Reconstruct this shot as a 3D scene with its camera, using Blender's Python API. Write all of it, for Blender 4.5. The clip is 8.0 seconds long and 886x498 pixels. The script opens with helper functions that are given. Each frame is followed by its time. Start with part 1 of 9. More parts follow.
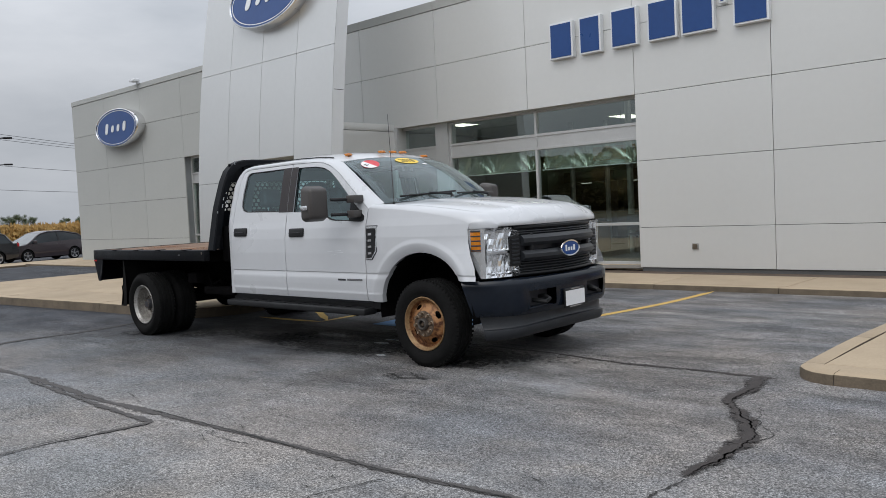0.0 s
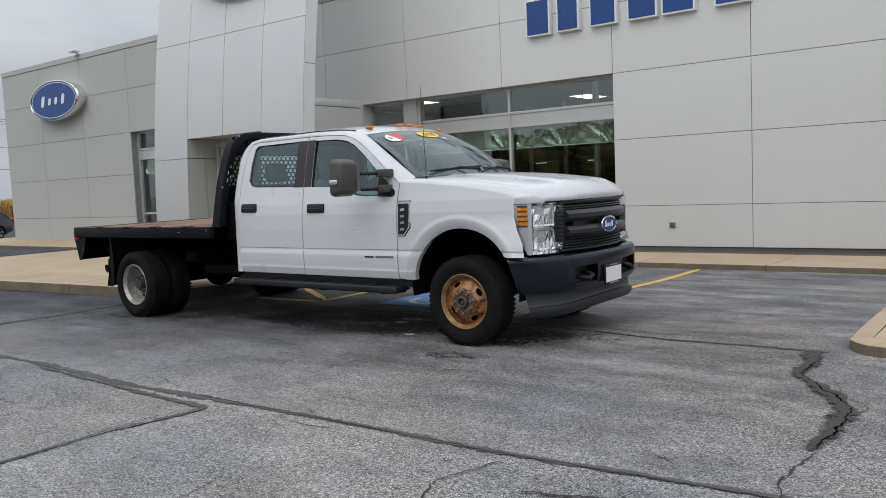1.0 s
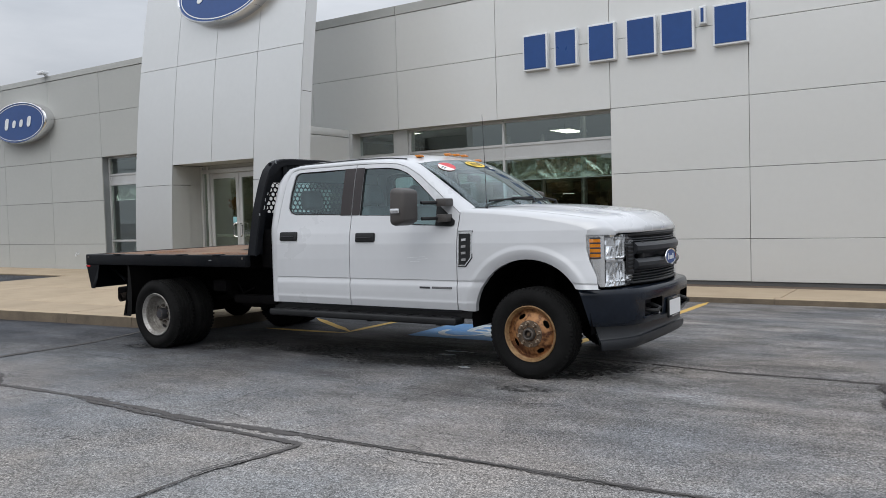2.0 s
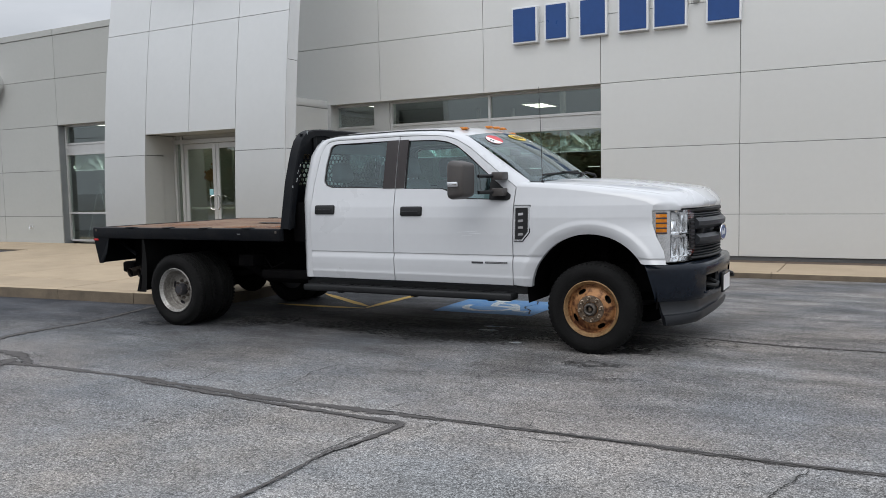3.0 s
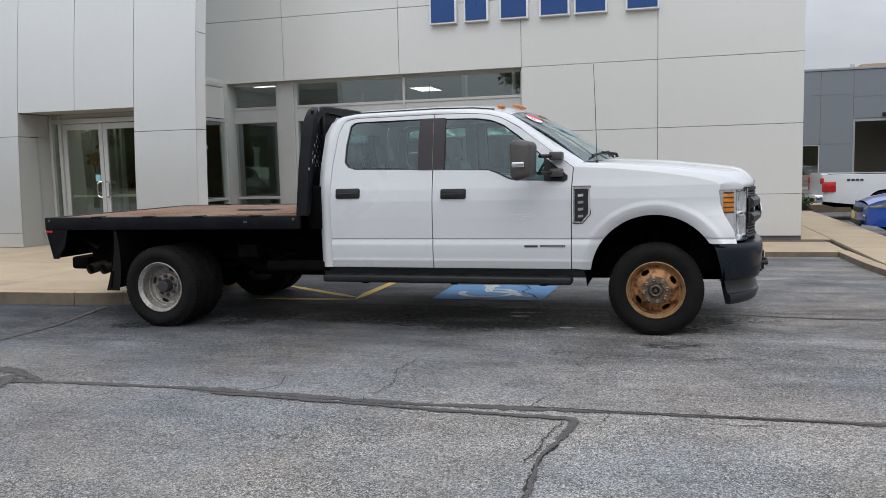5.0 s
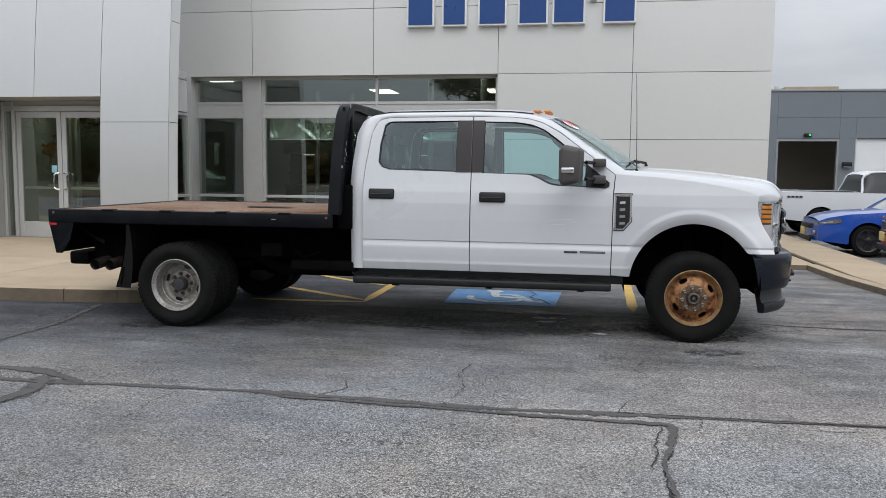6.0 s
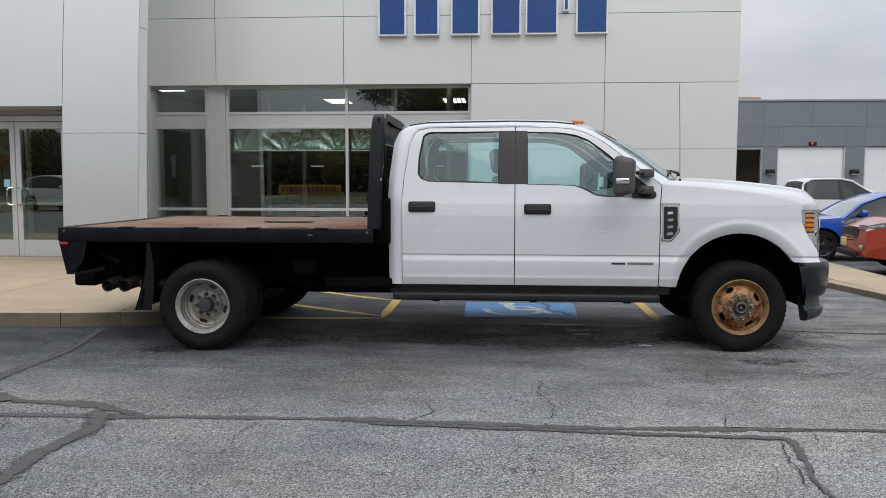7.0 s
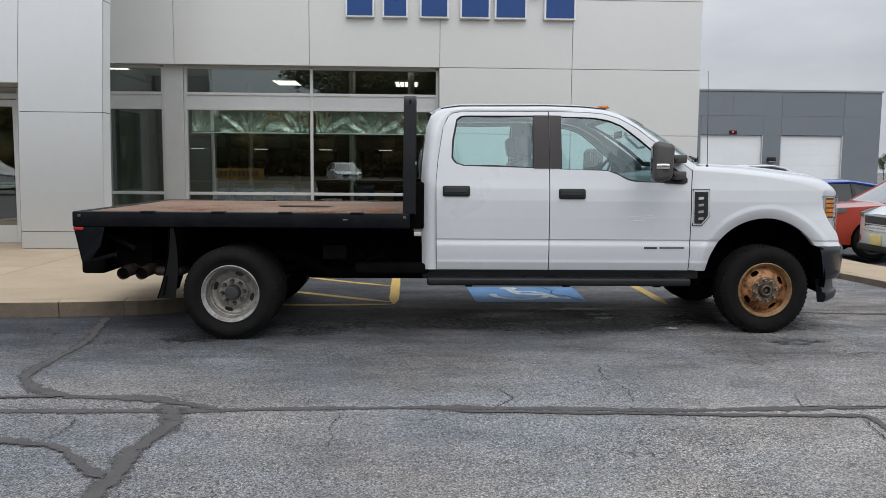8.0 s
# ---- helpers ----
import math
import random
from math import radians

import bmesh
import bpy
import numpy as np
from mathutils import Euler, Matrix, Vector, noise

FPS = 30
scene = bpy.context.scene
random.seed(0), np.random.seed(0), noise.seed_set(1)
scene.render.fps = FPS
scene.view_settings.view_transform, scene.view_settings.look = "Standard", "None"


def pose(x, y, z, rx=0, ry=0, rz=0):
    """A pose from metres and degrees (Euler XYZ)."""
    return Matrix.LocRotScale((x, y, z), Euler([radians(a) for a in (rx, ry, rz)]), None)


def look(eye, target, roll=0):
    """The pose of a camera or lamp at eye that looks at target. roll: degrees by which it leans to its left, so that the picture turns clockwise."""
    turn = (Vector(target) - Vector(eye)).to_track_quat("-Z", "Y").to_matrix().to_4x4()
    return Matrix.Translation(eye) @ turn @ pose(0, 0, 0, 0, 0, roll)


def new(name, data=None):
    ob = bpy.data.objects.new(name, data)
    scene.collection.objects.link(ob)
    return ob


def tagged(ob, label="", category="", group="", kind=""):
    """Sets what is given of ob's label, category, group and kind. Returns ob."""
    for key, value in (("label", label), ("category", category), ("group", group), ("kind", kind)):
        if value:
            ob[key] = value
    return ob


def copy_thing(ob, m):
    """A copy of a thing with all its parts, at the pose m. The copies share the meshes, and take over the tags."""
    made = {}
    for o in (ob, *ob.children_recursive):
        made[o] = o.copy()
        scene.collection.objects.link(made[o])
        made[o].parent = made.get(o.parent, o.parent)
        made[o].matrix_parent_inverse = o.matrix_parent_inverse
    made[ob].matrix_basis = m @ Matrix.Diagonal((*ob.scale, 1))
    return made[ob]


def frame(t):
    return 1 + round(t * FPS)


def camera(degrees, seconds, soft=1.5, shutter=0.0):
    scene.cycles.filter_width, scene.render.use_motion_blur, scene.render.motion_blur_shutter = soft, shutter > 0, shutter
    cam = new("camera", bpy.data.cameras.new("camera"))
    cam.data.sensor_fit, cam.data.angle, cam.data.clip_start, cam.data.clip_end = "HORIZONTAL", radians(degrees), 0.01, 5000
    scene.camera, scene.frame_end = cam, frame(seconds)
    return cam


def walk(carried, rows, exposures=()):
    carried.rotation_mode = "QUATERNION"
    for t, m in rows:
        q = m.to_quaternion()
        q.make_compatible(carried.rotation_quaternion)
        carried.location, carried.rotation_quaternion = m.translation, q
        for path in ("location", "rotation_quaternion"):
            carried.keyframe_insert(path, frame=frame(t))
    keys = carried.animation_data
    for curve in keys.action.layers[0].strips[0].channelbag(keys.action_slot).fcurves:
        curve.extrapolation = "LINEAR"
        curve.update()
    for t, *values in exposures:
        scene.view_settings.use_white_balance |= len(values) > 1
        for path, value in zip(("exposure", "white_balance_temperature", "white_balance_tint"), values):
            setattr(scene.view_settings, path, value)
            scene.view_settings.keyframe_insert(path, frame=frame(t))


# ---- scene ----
cam = camera(57.8, 8.0, soft=0.85)
PATH = [
    (0, (0.072, 0.071, 1.408), (-1.272, 1.549, 1.301), -2.8),
    (0.5, (-0.34, -0.184, 1.404), (-1.662, 1.312, 1.3), -2.7),
    (1, (-0.804, -0.4, 1.399), (-2.007, 1.19, 1.236), -2.5),
    (1.5, (-1.284, -0.591, 1.416), (-2.445, 1.033, 1.299), -1.7),
    (1.7, (-1.448, -0.723, 1.422), (-2.578, 0.924, 1.322), -1.7),
    (2.8, (-2.496, -1.238, 1.411), (-3.487, 0.495, 1.296), -1.0),
    (3, (-2.683, -1.325, 1.443), (-3.633, 0.427, 1.285), -1.2),
    (3.5, (-3.16, -1.406, 1.425), (-4.005, 0.397, 1.239), -2.1),
    (4, (-3.647, -1.584, 1.411), (-4.418, 0.254, 1.25), -0.4),
    (4.5, (-4.162, -1.635, 1.407), (-4.82, 0.245, 1.231), -0.8),
    (4.7, (-4.373, -1.653, 1.423), (-4.985, 0.241, 1.229), -1.3),
    (5.8, (-5.531, -1.851, 1.455), (-5.892, 0.106, 1.256), 0.2),
    (6, (-5.728, -1.855, 1.424), (-6.066, 0.107, 1.233), 0.6),
    (6.5, (-6.278, -1.855, 1.433), (-6.523, 0.121, 1.24), 0.5),
    (7, (-6.813, -1.779, 1.437), (-6.955, 0.209, 1.271), 0.1),
    (7.5, (-7.341, -1.797, 1.44), (-7.371, 0.195, 1.271), 0.2),
    (8, (-7.832, -1.725, 1.425), (-7.764, 0.263, 1.223), 0.5),
]
walk(cam, [(t, look(eye, target, roll)) for t, eye, target, roll in PATH], [(0.0, -0.17), (1.5, -0.10), (3.5, -0.02), (5.5, 0.02), (7.2, 0.02), (8.0, 0.0)])

# ---- world, sun, exposure ----
world = bpy.data.worlds.new("overcast_sky")
scene.world = world
world.use_nodes = True
wn, wl = world.node_tree.nodes, world.node_tree.links
wbg = wn["Background"]
SUN_ELEV, SUN_ROT = radians(50), radians(168)
sky = wn.new("ShaderNodeTexSky")
sky.sky_type = "NISHITA"
sky.sun_disc = False
sky.sun_elevation, sky.sun_rotation = SUN_ELEV, SUN_ROT
sky.air_density, sky.dust_density, sky.ozone_density = 1.0, 6.0, 1.0
wtc = wn.new("ShaderNodeTexCoord")
wmap = wn.new("ShaderNodeMapping")
wmap.inputs["Scale"].default_value = (1.0, 1.0, 3.2)
cloud = wn.new("ShaderNodeTexNoise")
cloud.inputs["Scale"].default_value = 2.3
cloud.inputs["Detail"].default_value = 7.0
cloud.inputs["Roughness"].default_value = 0.55
ramp = wn.new("ShaderNodeValToRGB")
ramp.color_ramp.elements[0].position, ramp.color_ramp.elements[0].color = 0.32, (5.0, 5.42, 6.05, 1)
ramp.color_ramp.elements[1].position, ramp.color_ramp.elements[1].color = 0.66, (7.4, 7.75, 8.35, 1)
hsv = wn.new("ShaderNodeHueSaturation")
hsv.inputs["Saturation"].default_value = 0.25
skymix = wn.new("ShaderNodeMix")
skymix.data_type = "RGBA"
skymix.inputs["Factor"].default_value = 0.82
wl.new(wtc.outputs["Generated"], wmap.inputs["Vector"])
wl.new(wmap.outputs["Vector"], cloud.inputs["Vector"])
wl.new(cloud.outputs["Fac"], ramp.inputs["Fac"])
wl.new(sky.outputs["Color"], hsv.inputs["Color"])
wl.new(hsv.outputs["Color"], skymix.inputs["A"])
wl.new(ramp.outputs["Color"], skymix.inputs["B"])
sep = wn.new("ShaderNodeSeparateXYZ")
lum = wn.new("ShaderNodeMapRange")
lum.inputs["From Min"].default_value, lum.inputs["From Max"].default_value = 0.12, 0.82
lum.inputs["To Min"].default_value, lum.inputs["To Max"].default_value = 0.96, 2.55
grade = wn.new("ShaderNodeVectorMath")
grade.operation = "SCALE"
wl.new(wtc.outputs["Generated"], sep.inputs["Vector"])
wl.new(sep.outputs["Z"], lum.inputs["Value"])
wl.new(skymix.outputs["Result"], grade.inputs[0])
wl.new(lum.outputs["Result"], grade.inputs["Scale"])
wl.new(grade.outputs["Vector"], wbg.inputs["Color"])
wbg.inputs["Strength"].default_value = 0.099

sun_data = bpy.data.lights.new("sun", "SUN")
sun_data.energy, sun_data.angle, sun_data.color = 0.5, radians(50), (1.0, 0.965, 0.92)
sun = new("sun", sun_data)
sun.matrix_world = look((-3, -12, 22), (-7, 6, 0))


# ---- materials ----
def rgb(c):
    return (c[0], c[1], c[2], 1.0) if not isinstance(c, (int, float)) else (c, c, c, 1.0)


def surf(name, col, col2=None, rough=0.5, metal=0.0, scale=3.0, fine=60.0, bump=0.08, bscale=None, coat=0.0, rvar=0.08, each=0.0, stretch=(1, 1, 1), finemix=0.35, spec=0.5, lo=0.36, hi=0.66):
    """A surface of two colours mixed by coarse and fine noise, with fine relief and uneven gloss."""
    m = bpy.data.materials.new(name)
    m.use_nodes = True
    n, l = m.node_tree.nodes, m.node_tree.links
    p = n["Principled BSDF"]
    c1 = rgb(col)
    c2 = rgb(col2) if col2 is not None else tuple(min(1, v * 0.86) for v in c1[:3]) + (1,)
    tc = n.new("ShaderNodeTexCoord")
    mp = n.new("ShaderNodeMapping")
    mp.inputs["Scale"].default_value = stretch
    l.new(tc.outputs["Object"], mp.inputs["Vector"])
    a = n.new("ShaderNodeTexNoise")
    a.inputs["Scale"].default_value, a.inputs["Detail"].default_value, a.inputs["Roughness"].default_value = scale, 6.0, 0.6
    b = n.new("ShaderNodeTexNoise")
    b.inputs["Scale"].default_value, b.inputs["Detail"].default_value = fine, 3.0
    l.new(mp.outputs["Vector"], a.inputs["Vector"])
    l.new(mp.outputs["Vector"], b.inputs["Vector"])
    f = n.new("ShaderNodeMix")
    f.inputs["Factor"].default_value = finemix
    l.new(a.outputs["Fac"], f.inputs["A"])
    l.new(b.outputs["Fac"], f.inputs["B"])
    r = n.new("ShaderNodeValToRGB")
    r.color_ramp.elements[0].position, r.color_ramp.elements[0].color = lo, c1
    r.color_ramp.elements[1].position, r.color_ramp.elements[1].color = hi, c2
    l.new(f.outputs["Result"], r.inputs["Fac"])
    colour = r.outputs["Color"]
    if each:
        oi = n.new("ShaderNodeObjectInfo")
        mr = n.new("ShaderNodeMapRange")
        mr.inputs["To Min"].default_value, mr.inputs["To Max"].default_value = 1 - each, 1 + each
        l.new(oi.outputs["Random"], mr.inputs["Value"])
        h = n.new("ShaderNodeHueSaturation")
        l.new(mr.outputs["Result"], h.inputs["Value"])
        l.new(colour, h.inputs["Color"])
        colour = h.outputs["Color"]
    l.new(colour, p.inputs["Base Color"])
    rr = n.new("ShaderNodeMapRange")
    rr.inputs["To Min"].default_value, rr.inputs["To Max"].default_value = max(0.02, rough - rvar), min(1, rough + rvar)
    l.new(a.outputs["Fac"], rr.inputs["Value"])
    l.new(rr.outputs["Result"], p.inputs["Roughness"])
    p.inputs["Metallic"].default_value = metal
    p.inputs["Specular IOR Level"].default_value = spec
    if coat:
        p.inputs["Coat Weight"].default_value, p.inputs["Coat Roughness"].default_value = coat, 0.04
    if bump:
        bp = n.new("ShaderNodeBump")
        bp.inputs["Strength"].default_value, bp.inputs["Distance"].default_value = bump, 0.004
        if bscale:
            b2 = n.new("ShaderNodeTexNoise")
            b2.inputs["Scale"].default_value, b2.inputs["Detail"].default_value = bscale, 3.0
            l.new(mp.outputs["Vector"], b2.inputs["Vector"])
            l.new(b2.outputs["Fac"], bp.inputs["Height"])
        else:
            l.new(b.outputs["Fac"], bp.inputs["Height"])
        l.new(bp.outputs["Normal"], p.inputs["Normal"])
    return m


def pane_material(name, tint, gloss=1.0, ior=1.5, rough=0.0):
    """Clear flat pane: a see-through sheet with a mirror coat by Fresnel."""
    m = bpy.data.materials.new(name)
    m.use_nodes = True
    n, l = m.node_tree.nodes, m.node_tree.links
    n.remove(n["Principled BSDF"])
    t, g, mx, fr = n.new("ShaderNodeBsdfTransparent"), n.new("ShaderNodeBsdfGlossy"), n.new("ShaderNodeMixShader"), n.new("ShaderNodeLayerWeight")
    t.inputs["Color"].default_value = rgb(tint)
    g.inputs["Color"].default_value, g.inputs["Roughness"].default_value = rgb(gloss), rough
    f0 = ((ior - 1) / (ior + 1)) ** 2
    pw, ma = n.new("ShaderNodeMath"), n.new("ShaderNodeMath")
    pw.operation, ma.operation = "POWER", "MULTIPLY_ADD"
    pw.inputs[1].default_value = 5.0
    ma.inputs[1].default_value, ma.inputs[2].default_value = 1 - f0, f0
    l.new(fr.outputs["Facing"], pw.inputs[0])
    l.new(pw.outputs["Value"], ma.inputs[0])
    l.new(ma.outputs["Value"], mx.inputs["Fac"])
    l.new(t.outputs["BSDF"], mx.inputs[1])
    l.new(g.outputs["BSDF"], mx.inputs[2])
    l.new(mx.outputs["Shader"], n["Material Output"].inputs["Surface"])
    return m


def lamp_material(name, col, strength):
    m = bpy.data.materials.new(name)
    m.use_nodes = True
    p = m.node_tree.nodes["Principled BSDF"]
    p.inputs["Base Color"].default_value = rgb(col)
    p.inputs["Emission Color"].default_value, p.inputs["Emission Strength"].default_value = rgb(col), strength
    return m


def asphalt_material():
    m = bpy.data.materials.new("worn_asphalt")
    m.use_nodes = True
    n, l = m.node_tree.nodes, m.node_tree.links
    p = n["Principled BSDF"]
    tc = n.new("ShaderNodeTexCoord")

    def noise_at(scale, detail=4.0, rough=0.6, stretch=None):
        k = n.new("ShaderNodeTexNoise")
        k.inputs["Scale"].default_value, k.inputs["Detail"].default_value, k.inputs["Roughness"].default_value = scale, detail, rough
        if stretch:
            mp = n.new("ShaderNodeMapping")
            mp.inputs["Scale"].default_value = stretch
            l.new(tc.outputs["Object"], mp.inputs["Vector"])
            l.new(mp.outputs["Vector"], k.inputs["Vector"])
        else:
            l.new(tc.outputs["Object"], k.inputs["Vector"])
        return k.outputs["Fac"]

    def ramp_of(value, stops):
        r = n.new("ShaderNodeValToRGB")
        r.color_ramp.elements[0].position, r.color_ramp.elements[0].color = stops[0][0], rgb(stops[0][1])
        r.color_ramp.elements[1].position, r.color_ramp.elements[1].color = stops[-1][0], rgb(stops[-1][1])
        for s in stops[1:-1]:
            e = r.color_ramp.elements.new(s[0])
            e.color = rgb(s[1])
        l.new(value, r.inputs["Fac"])
        return r.outputs["Color"]

    def mixed(kind, a, b, fac):
        k = n.new("ShaderNodeMix")
        k.data_type, k.blend_type = "RGBA", kind
        k.inputs["Factor"].default_value = fac
        l.new(a, k.inputs["A"])
        l.new(b, k.inputs["B"])
        return k.outputs["Result"]

    # drive lane worn pale; the stalls' dark tarry coat also holds painted truck shade
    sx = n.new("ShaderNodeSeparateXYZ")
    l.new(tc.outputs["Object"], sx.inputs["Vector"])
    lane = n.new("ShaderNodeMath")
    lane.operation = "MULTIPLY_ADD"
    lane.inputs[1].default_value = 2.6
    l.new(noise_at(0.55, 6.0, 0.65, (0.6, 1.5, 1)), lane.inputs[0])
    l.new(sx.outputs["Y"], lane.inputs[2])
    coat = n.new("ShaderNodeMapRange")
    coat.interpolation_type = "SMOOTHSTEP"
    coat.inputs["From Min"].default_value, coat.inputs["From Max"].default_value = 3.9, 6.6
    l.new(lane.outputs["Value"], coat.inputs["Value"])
    side = n.new("ShaderNodeMapRange")
    side.interpolation_type = "SMOOTHSTEP"
    side.inputs["From Min"].default_value, side.inputs["From Max"].default_value = -11.5, -3.0
    l.new(sx.outputs["X"], side.inputs["Value"])
    # overall tone rises towards +x
    tone_along_x = ramp_of(side.outputs["Result"], [(0.0, (0.93, 0.94, 0.96)), (0.40, (0.96, 0.965, 0.975)), (0.60, (1.02, 1.02, 1.02)), (0.78, (1.22, 1.215, 1.205)), (0.90, (1.24, 1.225, 1.205)), (1.0, (1.19, 1.175, 1.155))])
    # towards -x the coat is deepened further with the truck's shade
    coat_shade = ramp_of(coat.outputs["Result"], [(0.0, 1.0), (1.0, (0.27, 0.285, 0.32))])
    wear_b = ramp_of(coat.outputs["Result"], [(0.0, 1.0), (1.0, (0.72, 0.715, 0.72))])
    wear = mixed("MIX", coat_shade, wear_b, 0.5)
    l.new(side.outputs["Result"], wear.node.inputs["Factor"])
    broad = ramp_of(noise_at(0.32, 5.0, 0.62, (0.8, 1.3, 1)), [(0.34, (0.203, 0.201, 0.204)), (0.5, (0.234, 0.229, 0.226)), (0.66, (0.265, 0.257, 0.245))])
    patch = ramp_of(noise_at(2.2, 8.0, 0.76, (0.75, 1.25, 1)), [(0.36, 0.70), (0.50, 1.0), (0.64, 1.27)])
    stain = ramp_of(noise_at(0.75, 10.0, 0.68, (0.7, 1.2, 1)), [(0.50, 1.0), (0.545, (0.70, 0.72, 0.76)), (0.60, (0.62, 0.64, 0.68))])
    streak = ramp_of(noise_at(1.3, 7.0, 0.72, (0.5, 1.7, 1)), [(0.38, 0.74), (0.64, 1.22)])
    # hairline cracks in some patches
    bend = n.new("ShaderNodeTexNoise")
    bend.inputs["Scale"].default_value, bend.inputs["Detail"].default_value = 3.0, 6.0
    l.new(tc.outputs["Object"], bend.inputs["Vector"])
    pull = n.new("ShaderNodeVectorMath")
    pull.operation = "MULTIPLY_ADD"
    pull.inputs[1].default_value = (0.5, 0.5, 0.0)
    l.new(bend.outputs["Color"], pull.inputs[0])
    l.new(tc.outputs["Object"], pull.inputs[2])
    cell = n.new("ShaderNodeTexVoronoi")
    cell.feature = "DISTANCE_TO_EDGE"
    cell.inputs["Scale"].default_value = 4.2
    l.new(pull.outputs["Vector"], cell.inputs["Vector"])
    hair = ramp_of(cell.outputs["Distance"], [(0.005, 0.22), (0.017, 1.0)])
    where = n.new("ShaderNodeMapRange")
    where.inputs["From Min"].default_value, where.inputs["From Max"].default_value = 0.54, 0.66
    l.new(noise_at(0.8, 5.0, 0.7), where.inputs["Value"])
    grit = n.new("ShaderNodeTexVoronoi")
    grit.inputs["Scale"].default_value = 125.0
    l.new(tc.outputs["Object"], grit.inputs["Vector"])
    stone = ramp_of(grit.outputs["Color"], [(0.08, 0.32), (0.5, 1.0), (0.92, 1.72)])
    pebble = n.new("ShaderNodeTexVoronoi")
    pebble.inputs["Scale"].default_value = 62.0
    l.new(tc.outputs["Object"], pebble.inputs["Vector"])
    lump = ramp_of(pebble.outputs["Color"], [(0.10, 0.78), (0.5, 1.0), (0.90, 1.22)])
    gaps = ramp_of(grit.outputs["Distance"], [(0.30, 1.14), (0.74, 0.42)])
    clump = ramp_of(noise_at(38.0, 4.0, 0.7), [(0.36, 0.80), (0.62, 1.18)])
    hue = ramp_of(noise_at(0.55, 7.0, 0.66), [(0.40, (0.955, 1.0, 1.045)), (0.60, (1.045, 1.0, 0.955))])
    sandy = ramp_of(noise_at(5.5, 9.0, 0.78), [(0.58, 1.0), (0.72, (1.6, 1.52, 1.38))])
    c = mixed("MULTIPLY", broad, streak, 0.50)
    c = mixed("MULTIPLY", c, tone_along_x, 1.0)
    c = mixed("MULTIPLY", c, stain, 0.46)
    c = mixed("MULTIPLY", c, hair, 0.9)
    l.new(where.outputs["Result"], c.node.inputs["Factor"])
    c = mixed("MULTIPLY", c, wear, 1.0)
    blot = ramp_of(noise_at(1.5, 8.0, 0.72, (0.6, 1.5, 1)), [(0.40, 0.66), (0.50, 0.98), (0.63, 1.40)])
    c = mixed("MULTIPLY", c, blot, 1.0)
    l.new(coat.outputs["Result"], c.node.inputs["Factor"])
    c = mixed("MULTIPLY", c, patch, 0.5)
    # sealed areas lie smooth, worn ones show their stones
    bare = n.new("ShaderNodeMapRange")
    bare.interpolation_type = "SMOOTHSTEP"
    bare.inputs["From Min"].default_value, bare.inputs["From Max"].default_value = 0.40, 0.64
    bare.inputs["To Min"].default_value, bare.inputs["To Max"].default_value = 0.70, 1.0
    l.new(noise_at(1.1, 6.0, 0.7, (0.6, 1.3, 1)), bare.inputs["Value"])
    c = mixed("MULTIPLY", c, stone, 0.7)
    l.new(bare.outputs["Result"], c.node.inputs["Factor"])
    c = mixed("MULTIPLY", c, gaps, 0.85)
    l.new(bare.outputs["Result"], c.node.inputs["Factor"])
    # dark pits where stones have worn out
    pits = ramp_of(noise_at(58.0, 2.0, 0.55), [(0.35, 0.30), (0.43, 1.06)])
    c = mixed("MULTIPLY", c, pits, 0.8)
    c = mixed("MULTIPLY", c, lump, 0.62)
    c = mixed("MULTIPLY", c, clump, 0.7)
    c = mixed("MULTIPLY", c, sandy, 0.7)
    c = mixed("MULTIPLY", c, hue, 1.0)
    l.new(c, p.inputs["Base Color"])
    rr = n.new("ShaderNodeMapRange")
    rr.inputs["To Min"].default_value, rr.inputs["To Max"].default_value = 0.55, 0.9
    l.new(noise_at(0.8, 5.0), rr.inputs["Value"])
    l.new(rr.outputs["Result"], p.inputs["Roughness"])
    p.inputs["Specular IOR Level"].default_value = 0.20
    bp = n.new("ShaderNodeBump")
    bp.inputs["Strength"].default_value, bp.inputs["Distance"].default_value = 0.6, 0.006
    l.new(grit.outputs["Distance"], bp.inputs["Height"])
    l.new(bp.outputs["Normal"], p.inputs["Normal"])
    return m


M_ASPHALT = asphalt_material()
M_TAR = surf("tar_seal", (0.056, 0.052, 0.051), (0.098, 0.091, 0.088), rough=0.75, spec=0.25, scale=5, fine=110, bump=0.35, finemix=0.5)
M_TARDARK = surf("fresh_tar_seal", (0.024, 0.020, 0.019), (0.052, 0.044, 0.041), rough=0.7, spec=0.3, scale=6, fine=110, bump=0.4, finemix=0.5)


